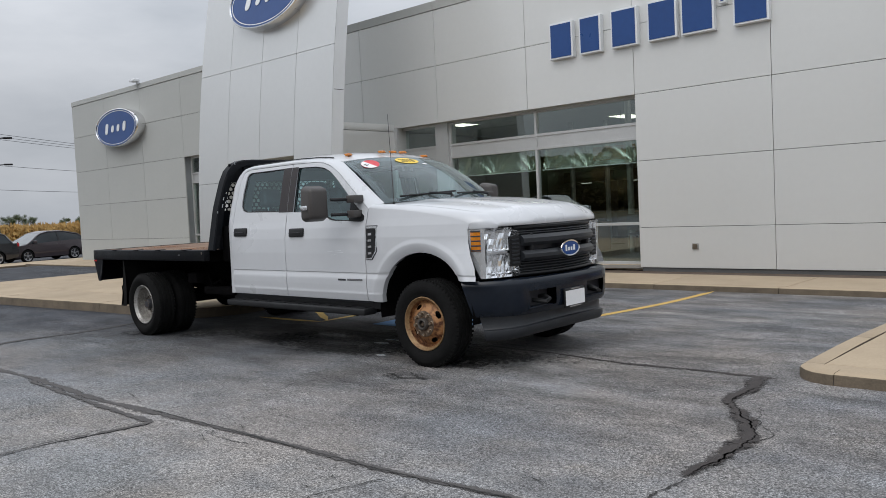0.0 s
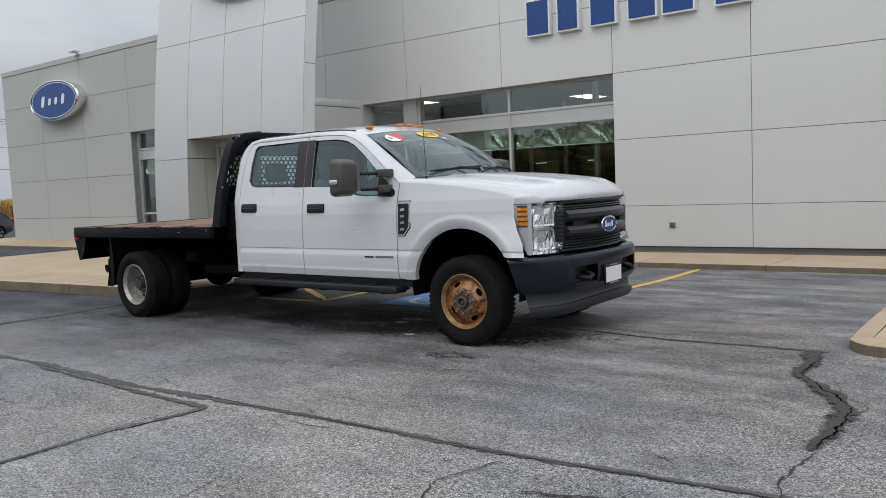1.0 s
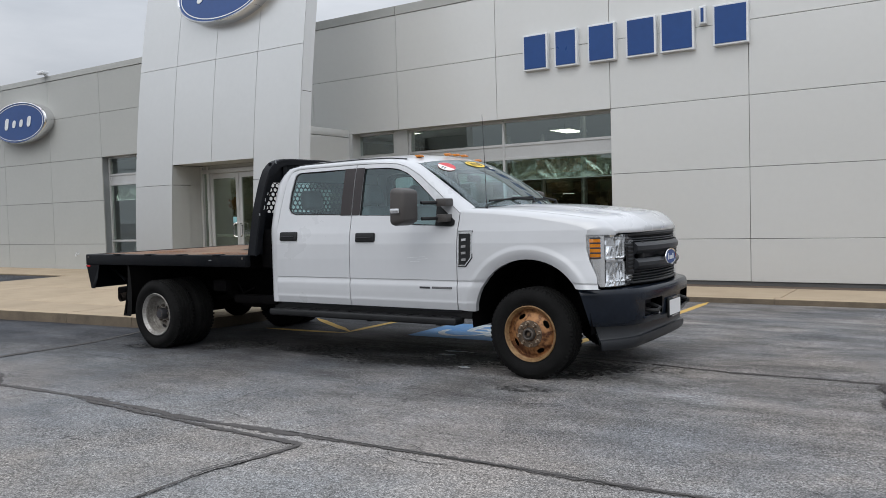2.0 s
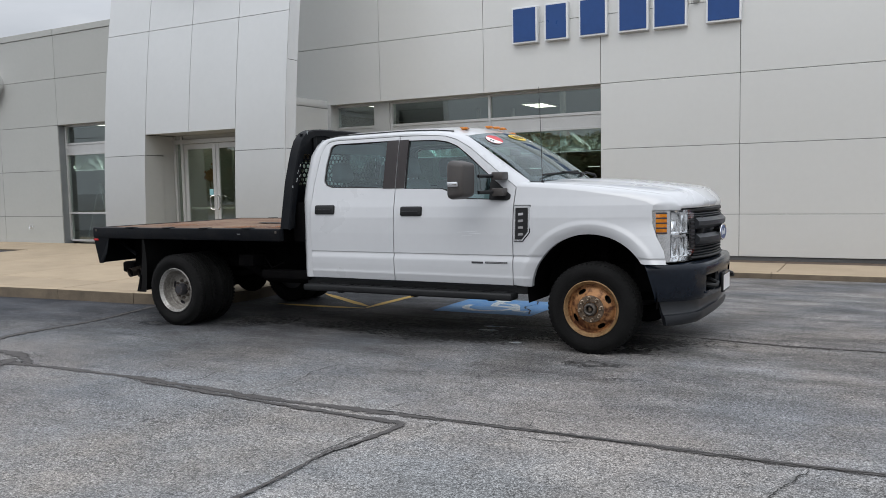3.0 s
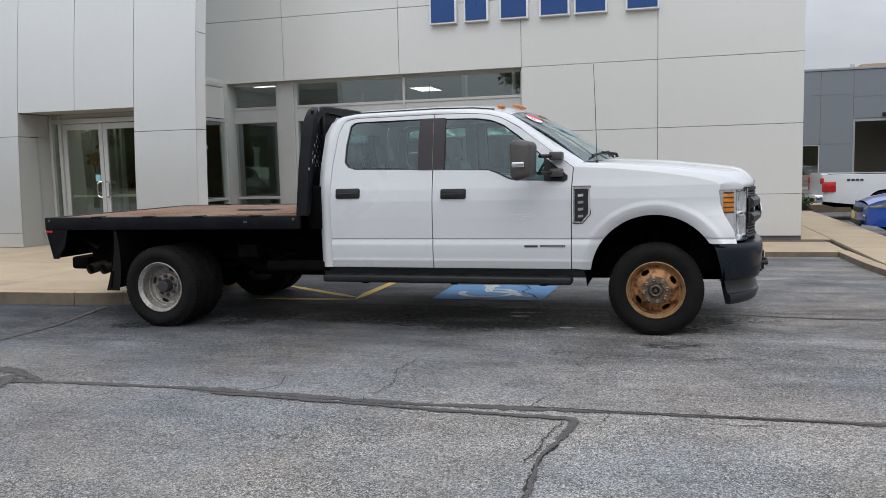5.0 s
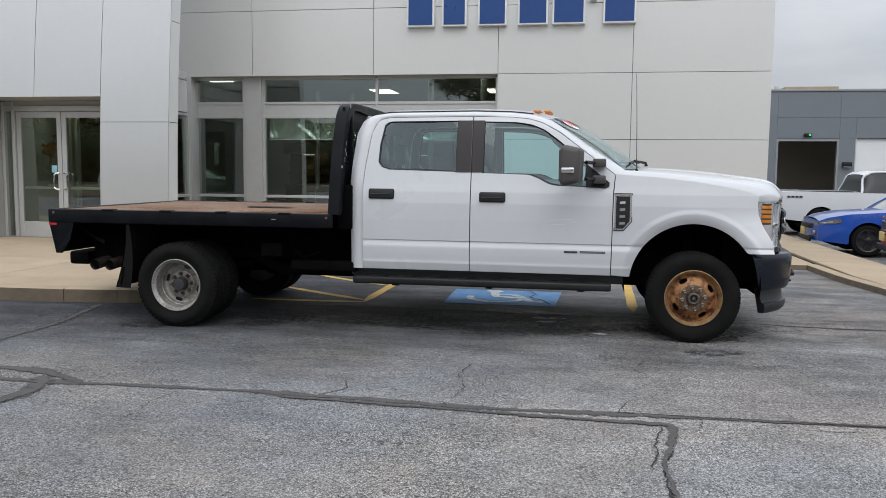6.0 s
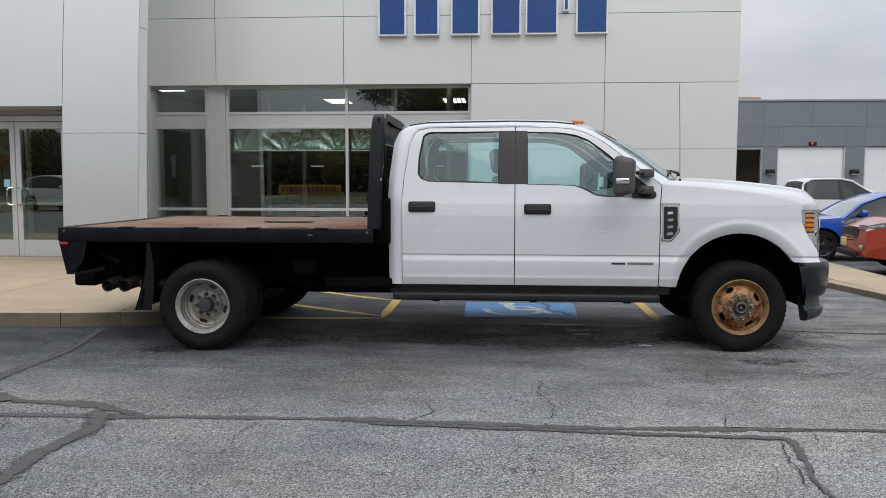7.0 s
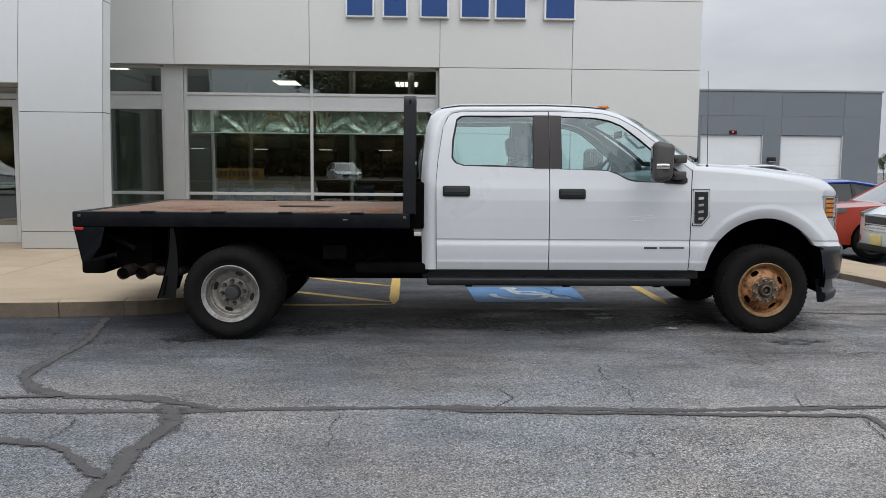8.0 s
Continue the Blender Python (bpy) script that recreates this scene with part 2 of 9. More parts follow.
def fade_edges(m):
    """Lets a filler thin out to bare ground where its cover runs low."""
    n, l = m.node_tree.nodes, m.node_tree.links
    out = n["Material Output"].inputs["Surface"]
    first = out.links[0].from_socket
    at, tc, nz, fz = n.new("ShaderNodeAttribute"), n.new("ShaderNodeTexCoord"), n.new("ShaderNodeTexNoise"), n.new("ShaderNodeTexNoise")
    at.attribute_name = "cover"
    nz.inputs["Scale"].default_value, nz.inputs["Detail"].default_value = 17.0, 7.0
    fz.inputs["Scale"].default_value, fz.inputs["Detail"].default_value = 130.0, 2.0
    l.new(tc.outputs["Object"], nz.inputs["Vector"])
    l.new(tc.outputs["Object"], fz.inputs["Vector"])
    a, b, r = n.new("ShaderNodeMath"), n.new("ShaderNodeMath"), n.new("ShaderNodeMapRange")
    a.operation = b.operation = "MULTIPLY_ADD"
    a.inputs[1].default_value, b.inputs[1].default_value = 1.7, 0.9
    l.new(nz.outputs["Fac"], a.inputs[0])
    l.new(at.outputs["Fac"], a.inputs[2])
    l.new(fz.outputs["Fac"], b.inputs[0])
    l.new(a.outputs["Value"], b.inputs[2])
    r.inputs["From Min"].default_value, r.inputs["From Max"].default_value = 1.40, 1.86
    l.new(b.outputs["Value"], r.inputs["Value"])
    t, mx = n.new("ShaderNodeBsdfTransparent"), n.new("ShaderNodeMixShader")
    l.new(r.outputs["Result"], mx.inputs["Fac"])
    l.new(t.outputs["BSDF"], mx.inputs[1])
    l.new(first, mx.inputs[2])
    l.new(mx.outputs["Shader"], out)


fade_edges(M_TARDARK)
fade_edges(M_TAR)
M_OILSHADE = surf("oil_stain", (0.014, 0.014, 0.015), (0.035, 0.035, 0.036), rough=0.5, spec=0.3, scale=8, fine=90, bump=0.2)
fade_edges(M_OILSHADE)
M_CRACK = surf("crack_dirt", (0.012, 0.012, 0.011), (0.03, 0.028, 0.026), rough=0.9, scale=9, fine=120, bump=0.4)
M_CHALK = surf("exposed_aggregate", (0.30, 0.29, 0.275), (0.14, 0.138, 0.135), rough=0.9, scale=14, fine=130, bump=0.4)
fade_edges(M_CRACK)
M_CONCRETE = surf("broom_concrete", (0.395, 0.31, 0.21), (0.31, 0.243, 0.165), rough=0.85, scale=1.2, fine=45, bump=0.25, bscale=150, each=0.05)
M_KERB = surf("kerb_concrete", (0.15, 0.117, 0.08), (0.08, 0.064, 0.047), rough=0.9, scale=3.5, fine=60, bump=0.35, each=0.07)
M_MULCH = surf("brown_gravel_strip", (0.060, 0.040, 0.028), (0.12, 0.085, 0.06), rough=1.0, scale=8, fine=70, bump=0.5)
M_SOIL = surf("dry_grass_soil", (0.14, 0.13, 0.06), (0.23, 0.19, 0.09), rough=1.0, scale=0.4, fine=6, bump=0.3)
M_VERGE = surf("rough_olive_grass", (0.060, 0.055, 0.026), (0.105, 0.080, 0.040), rough=1.0, scale=0.5, fine=7, bump=0.4)
M_YELLOW = surf("yellow_road_paint", (0.62, 0.40, 0.09), (0.42, 0.27, 0.08), rough=0.75, scale=5, fine=90, bump=0.3, finemix=0.6)
M_BLUE = surf("blue_road_paint", (0.055, 0.21, 0.47), (0.20, 0.31, 0.43), rough=0.75, scale=5, fine=60, bump=0.3, lo=0.42, hi=0.66, finemix=0.45)
M_ROADWHITE = surf("white_road_paint", (0.62, 0.62, 0.58), (0.22, 0.32, 0.42), rough=0.75, scale=7, fine=60, bump=0.3, lo=0.46, hi=0.58, finemix=0.5)
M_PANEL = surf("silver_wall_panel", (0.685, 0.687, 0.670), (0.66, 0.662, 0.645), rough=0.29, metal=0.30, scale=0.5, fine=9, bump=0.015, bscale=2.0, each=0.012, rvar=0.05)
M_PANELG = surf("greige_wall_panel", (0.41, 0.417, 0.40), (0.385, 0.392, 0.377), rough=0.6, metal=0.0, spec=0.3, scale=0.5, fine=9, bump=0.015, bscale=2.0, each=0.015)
M_TOWER = surf("silver_tower_panel", (0.590, 0.597, 0.592), (0.565, 0.572, 0.567), rough=0.30, metal=0.62, scale=0.5, fine=9, bump=0.012, bscale=2.0, each=0.012, rvar=0.05)
M_JAMB = surf("blue_grey_shaded_jamb", (0.27, 0.285, 0.295), (0.24, 0.255, 0.265), rough=0.35, metal=0.3, scale=2, fine=30, bump=0.02)
M_CHEEK = surf("pale_cheek_panel", (0.70, 0.71, 0.71), (0.67, 0.68, 0.68), rough=0.38, metal=0.1, scale=0.5, fine=9, bump=0.01, bscale=2.0)
M_JOINT = surf("panel_joint", (0.10, 0.10, 0.10), rough=0.8)
M_ALU = surf("clear_aluminium_frame", (0.58, 0.585, 0.58), (0.52, 0.525, 0.52), rough=0.38, metal=0.5, scale=2, fine=30, bump=0.02)
M_GLASS = pane_material("window_glass", (0.82, 0.88, 0.85), (0.95, 1.0, 1.0), 2.1)
M_DOORGLASS = pane_material("door_glass", (0.70, 0.76, 0.70), 1.0, 2.15)
M_CARGLASS = pane_material("car_glass", (0.64, 0.85, 0.865), (0.84, 0.97, 1.0), 1.88)
M_WINDSHIELD = pane_material("windshield_glass", (0.72, 0.84, 0.86), (0.86, 0.95, 1.0), 1.75)
M_CLEAR = pane_material("lamp_cover", (0.95, 0.96, 0.97), 1.0, 1.45)
M_DARKGLASS = surf("privacy_glass", (0.010, 0.015, 0.018), (0.015, 0.020, 0.024), rough=0.06, rvar=0.02, bump=0.0, spec=0.26)
M_SCREEN = surf("raked_windscreen", (0.030, 0.042, 0.048), (0.040, 0.052, 0.058), rough=0.05, rvar=0.02, bump=0.0, spec=1.0, coat=1.0)
M_SHEET = pane_material("plastic_sheet", (0.80, 0.86, 0.78), (0.97, 1.0, 0.97), 3.8, 0.05)


def cloud_film(m, amount):
    """Lets a little milky scatter into a clear film."""
    n, l = m.node_tree.nodes, m.node_tree.links
    out = n["Material Output"].inputs["Surface"]
    first = out.links[0].from_socket
    d, mx = n.new("ShaderNodeBsdfTranslucent"), n.new("ShaderNodeMixShader")
    d.inputs["Color"].default_value = (0.64, 0.74, 0.60, 1)
    e, ad = n.new("ShaderNodeBsdfDiffuse"), n.new("ShaderNodeAddShader")
    e.inputs["Color"].default_value = (0.64, 0.73, 0.57, 1)
    l.new(d.outputs["BSDF"], ad.inputs[0])
    l.new(e.outputs["BSDF"], ad.inputs[1])
    mx.inputs["Fac"].default_value = amount
    l.new(first, mx.inputs[1])
    l.new(ad.outputs["Shader"], mx.inputs[2])
    l.new(mx.outputs["Shader"], out)


cloud_film(M_SHEET, 0.15)
# on the windshield this haze stands in for reflected sky
cloud_film(M_WINDSHIELD, 0.03)
M_SIGNBLUE = surf("sign_blue", (0.012, 0.06, 0.22), (0.010, 0.05, 0.19), rough=0.3, scale=1, fine=10, bump=0.0)
M_SIGNWHITE = surf("sign_edge_white", (0.75, 0.77, 0.78), (0.66, 0.68, 0.70), rough=0.35, scale=2, fine=20, bump=0.0)
M_CHROME = surf("chrome", (0.82, 0.82, 0.82), (0.74, 0.74, 0.75), rough=0.1, metal=1.0, rvar=0.05, bump=0.0)
M_LAMPSHELL = surf("silver_lamp_shell", (0.74, 0.75, 0.76), (0.66, 0.67, 0.68), rough=0.22, metal=0.85, rvar=0.05, scale=8, fine=40, bump=0.0)
M_LAMPCHROME = surf("lamp_reflector", (0.92, 0.93, 0.94), (0.82, 0.83, 0.84), rough=0.15, metal=0.85, rvar=0.05, scale=20, fine=60, bump=0.0)
M_BOLTRING = surf("bolt_ring_steel", (0.17, 0.125, 0.09), (0.08, 0.055, 0.038), rough=0.55, metal=0.5, scale=25, fine=80, bump=0.2)
M_COPING = surf("grey_metal_coping", (0.27, 0.285, 0.295), (0.23, 0.245, 0.255), rough=0.5, metal=0.2, scale=1, fine=12, bump=0.0)
M_SVC = surf("blue_grey_metal_wall", (0.158, 0.178, 0.198), (0.145, 0.163, 0.182), rough=0.5, scale=0.4, fine=8, bump=0.02, each=0.02)
M_WHITEDOOR = surf("white_sectional_door", (0.72, 0.74, 0.75), (0.66, 0.68, 0.70), rough=0.5, scale=0.6, fine=12, bump=0.02)
M_INT = surf("showroom_wall", (0.50, 0.45, 0.37), (0.44, 0.39, 0.31), rough=0.8, scale=1, fine=12)
M_TILE = surf("showroom_floor_tile", (0.30, 0.28, 0.25), (0.25, 0.235, 0.21), rough=0.3, scale=1, fine=12)
M_CEIL = surf("ceiling_board", (0.36, 0.38, 0.38), (0.32, 0.34, 0.34), rough=0.9, scale=2, fine=30)
M_INTDARK = surf("olive_grey_wall", (0.150, 0.125, 0.080), (0.110, 0.092, 0.060), rough=0.6, scale=0.8, fine=12, bump=0.02)
M_NOTICE = surf("pale_blue_paper", (0.22, 0.50, 0.56), (0.30, 0.55, 0.60), rough=0.6, scale=10, fine=40, bump=0.0)
M_WREATH = surf("dry_leaf_wreath", (0.36, 0.13, 0.045), (0.14, 0.07, 0.03), rough=0.9, scale=20, fine=60, bump=0.5)
M_ORANGE = surf("orange_felt", (0.55, 0.16, 0.03), (0.45, 0.12, 0.03), rough=0.7)
M_WOODDESK = surf("oak_desk", (0.36, 0.22, 0.12), (0.28, 0.17, 0.09), rough=0.45, stretch=(1, 8, 8))
M_WOODDARK = surf("dark_walnut_board", (0.105, 0.066, 0.034), (0.07, 0.044, 0.024), rough=0.5, stretch=(1, 8, 8))
M_TROFFER = lamp_material("lit_troffer", (1.0, 0.93, 0.82), 2.8)
M_STRIP = lamp_material("dim_strip_lamp", (1.0, 0.96, 0.88), 0.75)
M_FILLPANEL = lamp_material("fill_light_diffuser", (1.0, 0.93, 0.80), 2.2)
M_WHITE = surf("white_car_paint", (0.535, 0.547, 0.566), (0.51, 0.522, 0.541), rough=0.28, rvar=0.03, scale=0.9, fine=12, bump=0.0, coat=0.7)
M_NAVY = surf("dark_bumper_paint", (0.005, 0.008, 0.014), (0.009, 0.013, 0.021), rough=0.20, scale=2, fine=25, bump=0.02, spec=0.32)
M_BLACKP = surf("black_plastic", (0.008, 0.008, 0.009), (0.014, 0.015, 0.016), rough=0.5, spec=0.3, scale=5, fine=120, bump=0.08)
M_GREYP = surf("weathered_grey_plastic", (0.014, 0.016, 0.019), (0.024, 0.026, 0.030), rough=0.36, spec=0.38, scale=4, fine=90, bump=0.08)
M_PILLAR = surf("pillar_trim_brown_black", (0.022, 0.018, 0.019), (0.030, 0.025, 0.025), rough=0.4, spec=0.35, scale=5, fine=90, bump=0.02)
M_MIRROR = surf("mirror_cap_brown_grey", (0.048, 0.043, 0.041), (0.064, 0.058, 0.055), rough=0.5, scale=5, fine=150, bump=0.12)
M_RUBBER = surf("tyre_rubber", (0.007, 0.007, 0.007), (0.013, 0.013, 0.013), rough=0.9, spec=0.09, scale=6, fine=90, bump=0.2)
M_BEDSTEEL = surf("black_bed_steel", (0.0030, 0.0040, 0.0060), (0.0095, 0.0095, 0.0105), rough=0.45, rvar=0.16, spec=0.12, scale=5, fine=45, bump=0.25, lo=0.42, hi=0.72)
M_DECK = surf("rusty_deck_plate", (0.125, 0.056, 0.028), (0.235, 0.160, 0.105), rough=0.75, scale=2.2, fine=30, bump=0.35, lo=0.40, hi=0.62, finemix=0.45)
M_DECKRUST = surf("orange_deck_rust", (0.33, 0.125, 0.032), (0.19, 0.070, 0.024), rough=0.85, scale=9, fine=50, bump=0.3)
fade_edges(M_DECKRUST)
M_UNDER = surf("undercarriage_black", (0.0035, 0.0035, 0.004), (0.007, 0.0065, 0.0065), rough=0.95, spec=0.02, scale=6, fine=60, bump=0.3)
M_RUSTRIM = surf("rusted_gold_rim", (0.34, 0.168, 0.068), (0.075, 0.025, 0.010), rough=0.55, metal=0.3, scale=11, fine=40, bump=0.4, lo=0.45, hi=0.60, finemix=0.3)
M_GOLDLIP = surf("worn_gold_rim_edge", (0.36, 0.235, 0.115), (0.15, 0.075, 0.030), rough=0.45, metal=0.35, scale=14, fine=60, bump=0.2)
M_STEELRIM = surf("grey_steel_rim", (0.40, 0.39, 0.37), (0.16, 0.148, 0.135), rough=0.48, metal=0.4, scale=8, fine=50, bump=0.25, lo=0.42, hi=0.64)
# darker copy of the rim steel, the dish's shade put into the colour
M_STEELDISC = surf("shaded_steel_disc", (0.31, 0.295, 0.27), (0.13, 0.118, 0.105), rough=0.5, metal=0.4, scale=10, fine=50, bump=0.25, lo=0.42, hi=0.64)
M_HUB = surf("greasy_hub", (0.06, 0.055, 0.05), (0.13, 0.11, 0.095), rough=0.5, metal=0.6, scale=20, fine=80, bump=0.2)
M_EXHAUST = surf("sooty_exhaust", (0.035, 0.029, 0.025), (0.07, 0.055, 0.045), rough=0.6, metal=0.4, scale=14, fine=60, bump=0.2)
M_BENCH = surf("grey_brown_bench_slat", (0.22, 0.18, 0.15), (0.16, 0.13, 0.11), rough=0.7, stretch=(1, 8, 8))
M_NUT = surf("worn_lug_nut", (0.33, 0.28, 0.22), (0.20, 0.135, 0.085), rough=0.45, metal=0.8, scale=30, fine=90)
M_AMBER = surf("amber_lens", (0.60, 0.21, 0.015), (0.42, 0.12, 0.010), rough=0.2, scale=30, fine=90, bump=0.1)
M_REDLENS = surf("red_lens", (0.45, 0.02, 0.02), (0.33, 0.012, 0.015), rough=0.15, scale=20, fine=90, bump=0.05)
M_SEAT = surf("grey_vinyl_seat", (0.22, 0.225, 0.23), (0.18, 0.185, 0.19), rough=0.42, scale=6, fine=90, bump=0.1)
M_TRIM = surf("grey_cabin_trim", (0.18, 0.21, 0.215), (0.155, 0.182, 0.187), rough=0.7, scale=6, fine=90, bump=0.05)
M_CABIN = surf("cabin_plastic", (0.19, 0.195, 0.197), (0.23, 0.235, 0.237), rough=0.65, scale=6, fine=90, bump=0.08)
M_HEADLINER = surf("headliner", (0.27, 0.285, 0.285), (0.24, 0.255, 0.255), rough=0.9)
M_STICKRED = surf("red_sticker", (0.62, 0.03, 0.04), (0.55, 0.025, 0.035), rough=0.4, bump=0.0)
M_STICKWHITE = surf("white_sticker", (0.8, 0.8, 0.8), (0.74, 0.74, 0.74), rough=0.4, bump=0.0)
M_STICKYEL = surf("yellow_sticker", (0.85, 0.58, 0.02), (0.8, 0.52, 0.02), rough=0.4, bump=0.0)
M_BANNER = surf("faded_orange_yellow_vinyl", (0.40, 0.21, 0.02), (0.30, 0.15, 0.015), rough=0.6, bump=0.02)
M_INK = surf("dark_ink", (0.03, 0.03, 0.035), rough=0.5, bump=0.0)
M_SILVERINK = surf("silver_badge", (0.5, 0.5, 0.51), (0.42, 0.42, 0.43), rough=0.25, metal=0.7, bump=0.0)
M_CARBLUE = surf("blue_car_paint", (0.008, 0.075, 0.40), (0.007, 0.063, 0.35), rough=0.28, coat=0.8, rvar=0.03, scale=1, fine=10, bump=0.0)
M_CARRED = surf("orange_red_car_paint", (0.36, 0.040, 0.018), (0.31, 0.034, 0.016), rough=0.28, coat=0.8, rvar=0.03, scale=1, fine=10, bump=0.0)
M_CARBROWN = surf("dark_plum_car_paint", (0.040, 0.028, 0.032), (0.034, 0.024, 0.028), rough=0.28, coat=0.8, rvar=0.03, scale=1, fine=10, bump=0.0)
M_WHITECAR = surf("bright_white_car_paint", (0.60, 0.62, 0.64), (0.57, 0.59, 0.61), rough=0.28, rvar=0.03, scale=0.9, fine=12, bump=0.0, coat=0.7)
M_CARBLACK = surf("black_car_paint", (0.012, 0.012, 0.014), (0.016, 0.016, 0.018), rough=0.25, coat=0.8, rvar=0.03, bump=0.0)
M_ALLOY = surf("alloy_rim", (0.40, 0.40, 0.41), (0.32, 0.32, 0.33), rough=0.3, metal=0.8, bump=0.0)
M_DARKALLOY = surf("dark_alloy_rim", (0.05, 0.05, 0.052), (0.035, 0.035, 0.036), rough=0.35, metal=0.6, bump=0.0)
M_BARK = surf("bark", (0.10, 0.075, 0.055), (0.06, 0.045, 0.035), rough=0.95, scale=6, fine=40, bump=0.5, stretch=(3, 3, 0.6))
M_LEAF = surf("green_leaves", (0.045, 0.075, 0.022), (0.09, 0.11, 0.035), rough=0.7, scale=1.2, fine=8, bump=0.0)
M_LEAFOCHRE = surf("turning_leaves", (0.17, 0.14, 0.045), (0.27, 0.17, 0.05), rough=0.7, scale=1.2, fine=8, bump=0.0)
M_WOOD = surf("mixed_wood_leaves", (0.06, 0.075, 0.022), (0.20, 0.13, 0.04), rough=0.8, scale=0.35, fine=3, bump=0.0)
M_CORN = surf("ripe_corn", (0.52, 0.33, 0.11), (0.34, 0.21, 0.07), rough=0.85, scale=0.8, fine=5, bump=0.0)
M_WIRE = surf("cable_black", (0.05, 0.05, 0.055), rough=0.7)
M_SHRUB = surf("shrub_leaves", (0.05, 0.085, 0.02), (0.03, 0.05, 0.015), rough=0.7, scale=3, fine=20, bump=0.0)


# ---- mesh helpers ----
def mesh_of(name, bm, material, smooth=True, angle=35):
    bmesh.ops.recalc_face_normals(bm, faces=bm.faces)
    me = bpy.data.meshes.new(name)
    if smooth:
        for f in bm.faces:
            f.smooth = True
        lim = radians(angle)
        for e in bm.edges:
            if len(e.link_faces) == 2 and e.calc_face_angle(0.0) > lim:
                e.smooth = False
    bm.to_mesh(me)
    bm.free()
    me.materials.append(material)
    return me


def part(name, bm, material, parent, label="", smooth=True, m=None):
    ob = new(name, mesh_of(name, bm, material, smooth))
    ob.parent = parent
    if m is not None:
        ob.matrix_basis = m
    return tagged(ob, label) if label else ob


def thing(name, m, label, category, group="", kind=""):
    ob = new(name)
    ob.empty_display_size = 0.2
    ob.matrix_basis = m
    return tagged(ob, label, category, group, kind)


def solid(name, bm, material, label="", category="", kind="", group="", m=None, smooth=False):
    ob = new(name, mesh_of(name, bm, material, smooth))
    if m is not None:
        ob.matrix_basis = m
    return tagged(ob, label, category, group, kind)


def box(bm, x0, x1, y0, y1, z0, z1, bev=0.0, seg=2, turn=None):
    """A box, with rounded edges if bev is given."""
    vs = [bm.verts.new((x, y, z)) for x in (x0, x1) for y in (y0, y1) for z in (z0, z1)]
    fs = [bm.faces.new([vs[i] for i in q]) for q in ((0, 1, 3, 2), (4, 6, 7, 5), (0, 4, 5, 1), (2, 3, 7, 6), (0, 2, 6, 4), (1, 5, 7, 3))]
    if bev:
        es = list({e for f in fs for e in f.edges})
        out = bmesh.ops.bevel(bm, geom=es, offset=bev, segments=seg, affect="EDGES", profile=0.5)
        vs = list({v for f in out["faces"] for v in f.verts} | {v for v in vs if v.is_valid})
    if turn is not None:
        bmesh.ops.transform(bm, matrix=turn, verts=[v for v in vs if v.is_valid])
    return bm


def boxed(*a, **k):
    return box(bmesh.new(), *a, **k)


def tube(bm, pts, r, n=10, cap=True):
    """A round bar along points."""
    pts = [Vector(p) for p in pts]
    rings = []
    for i, p in enumerate(pts):
        d = (pts[min(i + 1, len(pts) - 1)] - pts[max(i - 1, 0)]).normalized()
        side = d.cross(Vector((0, 0, 1)))
        if side.length < 0.05:
            side = d.cross(Vector((0, 1, 0)))
        side.normalize()
        up = side.cross(d)
        rad = r[i] if isinstance(r, (list, tuple)) else r
        rings.append([bm.verts.new(p + rad * (math.cos(k * 2 * math.pi / n) * side + math.sin(k * 2 * math.pi / n) * up)) for k in range(n)])
    for a, b in zip(rings, rings[1:]):
        for k in range(n):
            bm.faces.new((a[k], a[(k + 1) % n], b[(k + 1) % n], b[k]))
    if cap:
        bm.faces.new(rings[0][::-1])
        bm.faces.new(rings[-1])
    return bm


def revolve(bm, profile, n=48, skip=None, close=False):
    """Turn a profile of (radius, y) round the y axis; skip(i, k) leaves faces out."""
    rings = [[bm.verts.new((r * math.cos(2 * math.pi * k / n), y, r * math.sin(2 * math.pi * k / n))) for k in range(n)] for r, y in profile]
    m = len(rings)
    for i in range(m if close else m - 1):
        a, b = rings[i], rings[(i + 1) % m]
        for k in range(n):
            if skip and skip(i, k):
                continue
            bm.faces.new((a[k], a[(k + 1) % n], b[(k + 1) % n], b[k]))
    return bm


def resample(pts, n):
    """n + 1 points evenly along a polyline."""
    pts = [Vector(p) for p in pts]
    ls = [0.0]
    for a, b in zip(pts, pts[1:]):
        ls.append(ls[-1] + (b - a).length)
    out, j = [], 0
    for i in range(n + 1):
        s = ls[-1] * i / n
        while j < len(ls) - 2 and ls[j + 1] < s:
            j += 1
        d = ls[j + 1] - ls[j]
        out.append(pts[j].lerp(pts[j + 1], (s - ls[j]) / d if d else 0))
    return out


def skin(bm, grid, skip=None):
    """Faces over a grid of points."""
    vs = [[bm.verts.new(p) for p in row] for row in grid]
    for j in range(len(vs) - 1):
        for i in range(len(vs[0]) - 1):
            if not (skip and skip(j, i)):
                bm.faces.new((vs[j][i], vs[j][i + 1], vs[j + 1][i + 1], vs[j + 1][i]))
    return vs


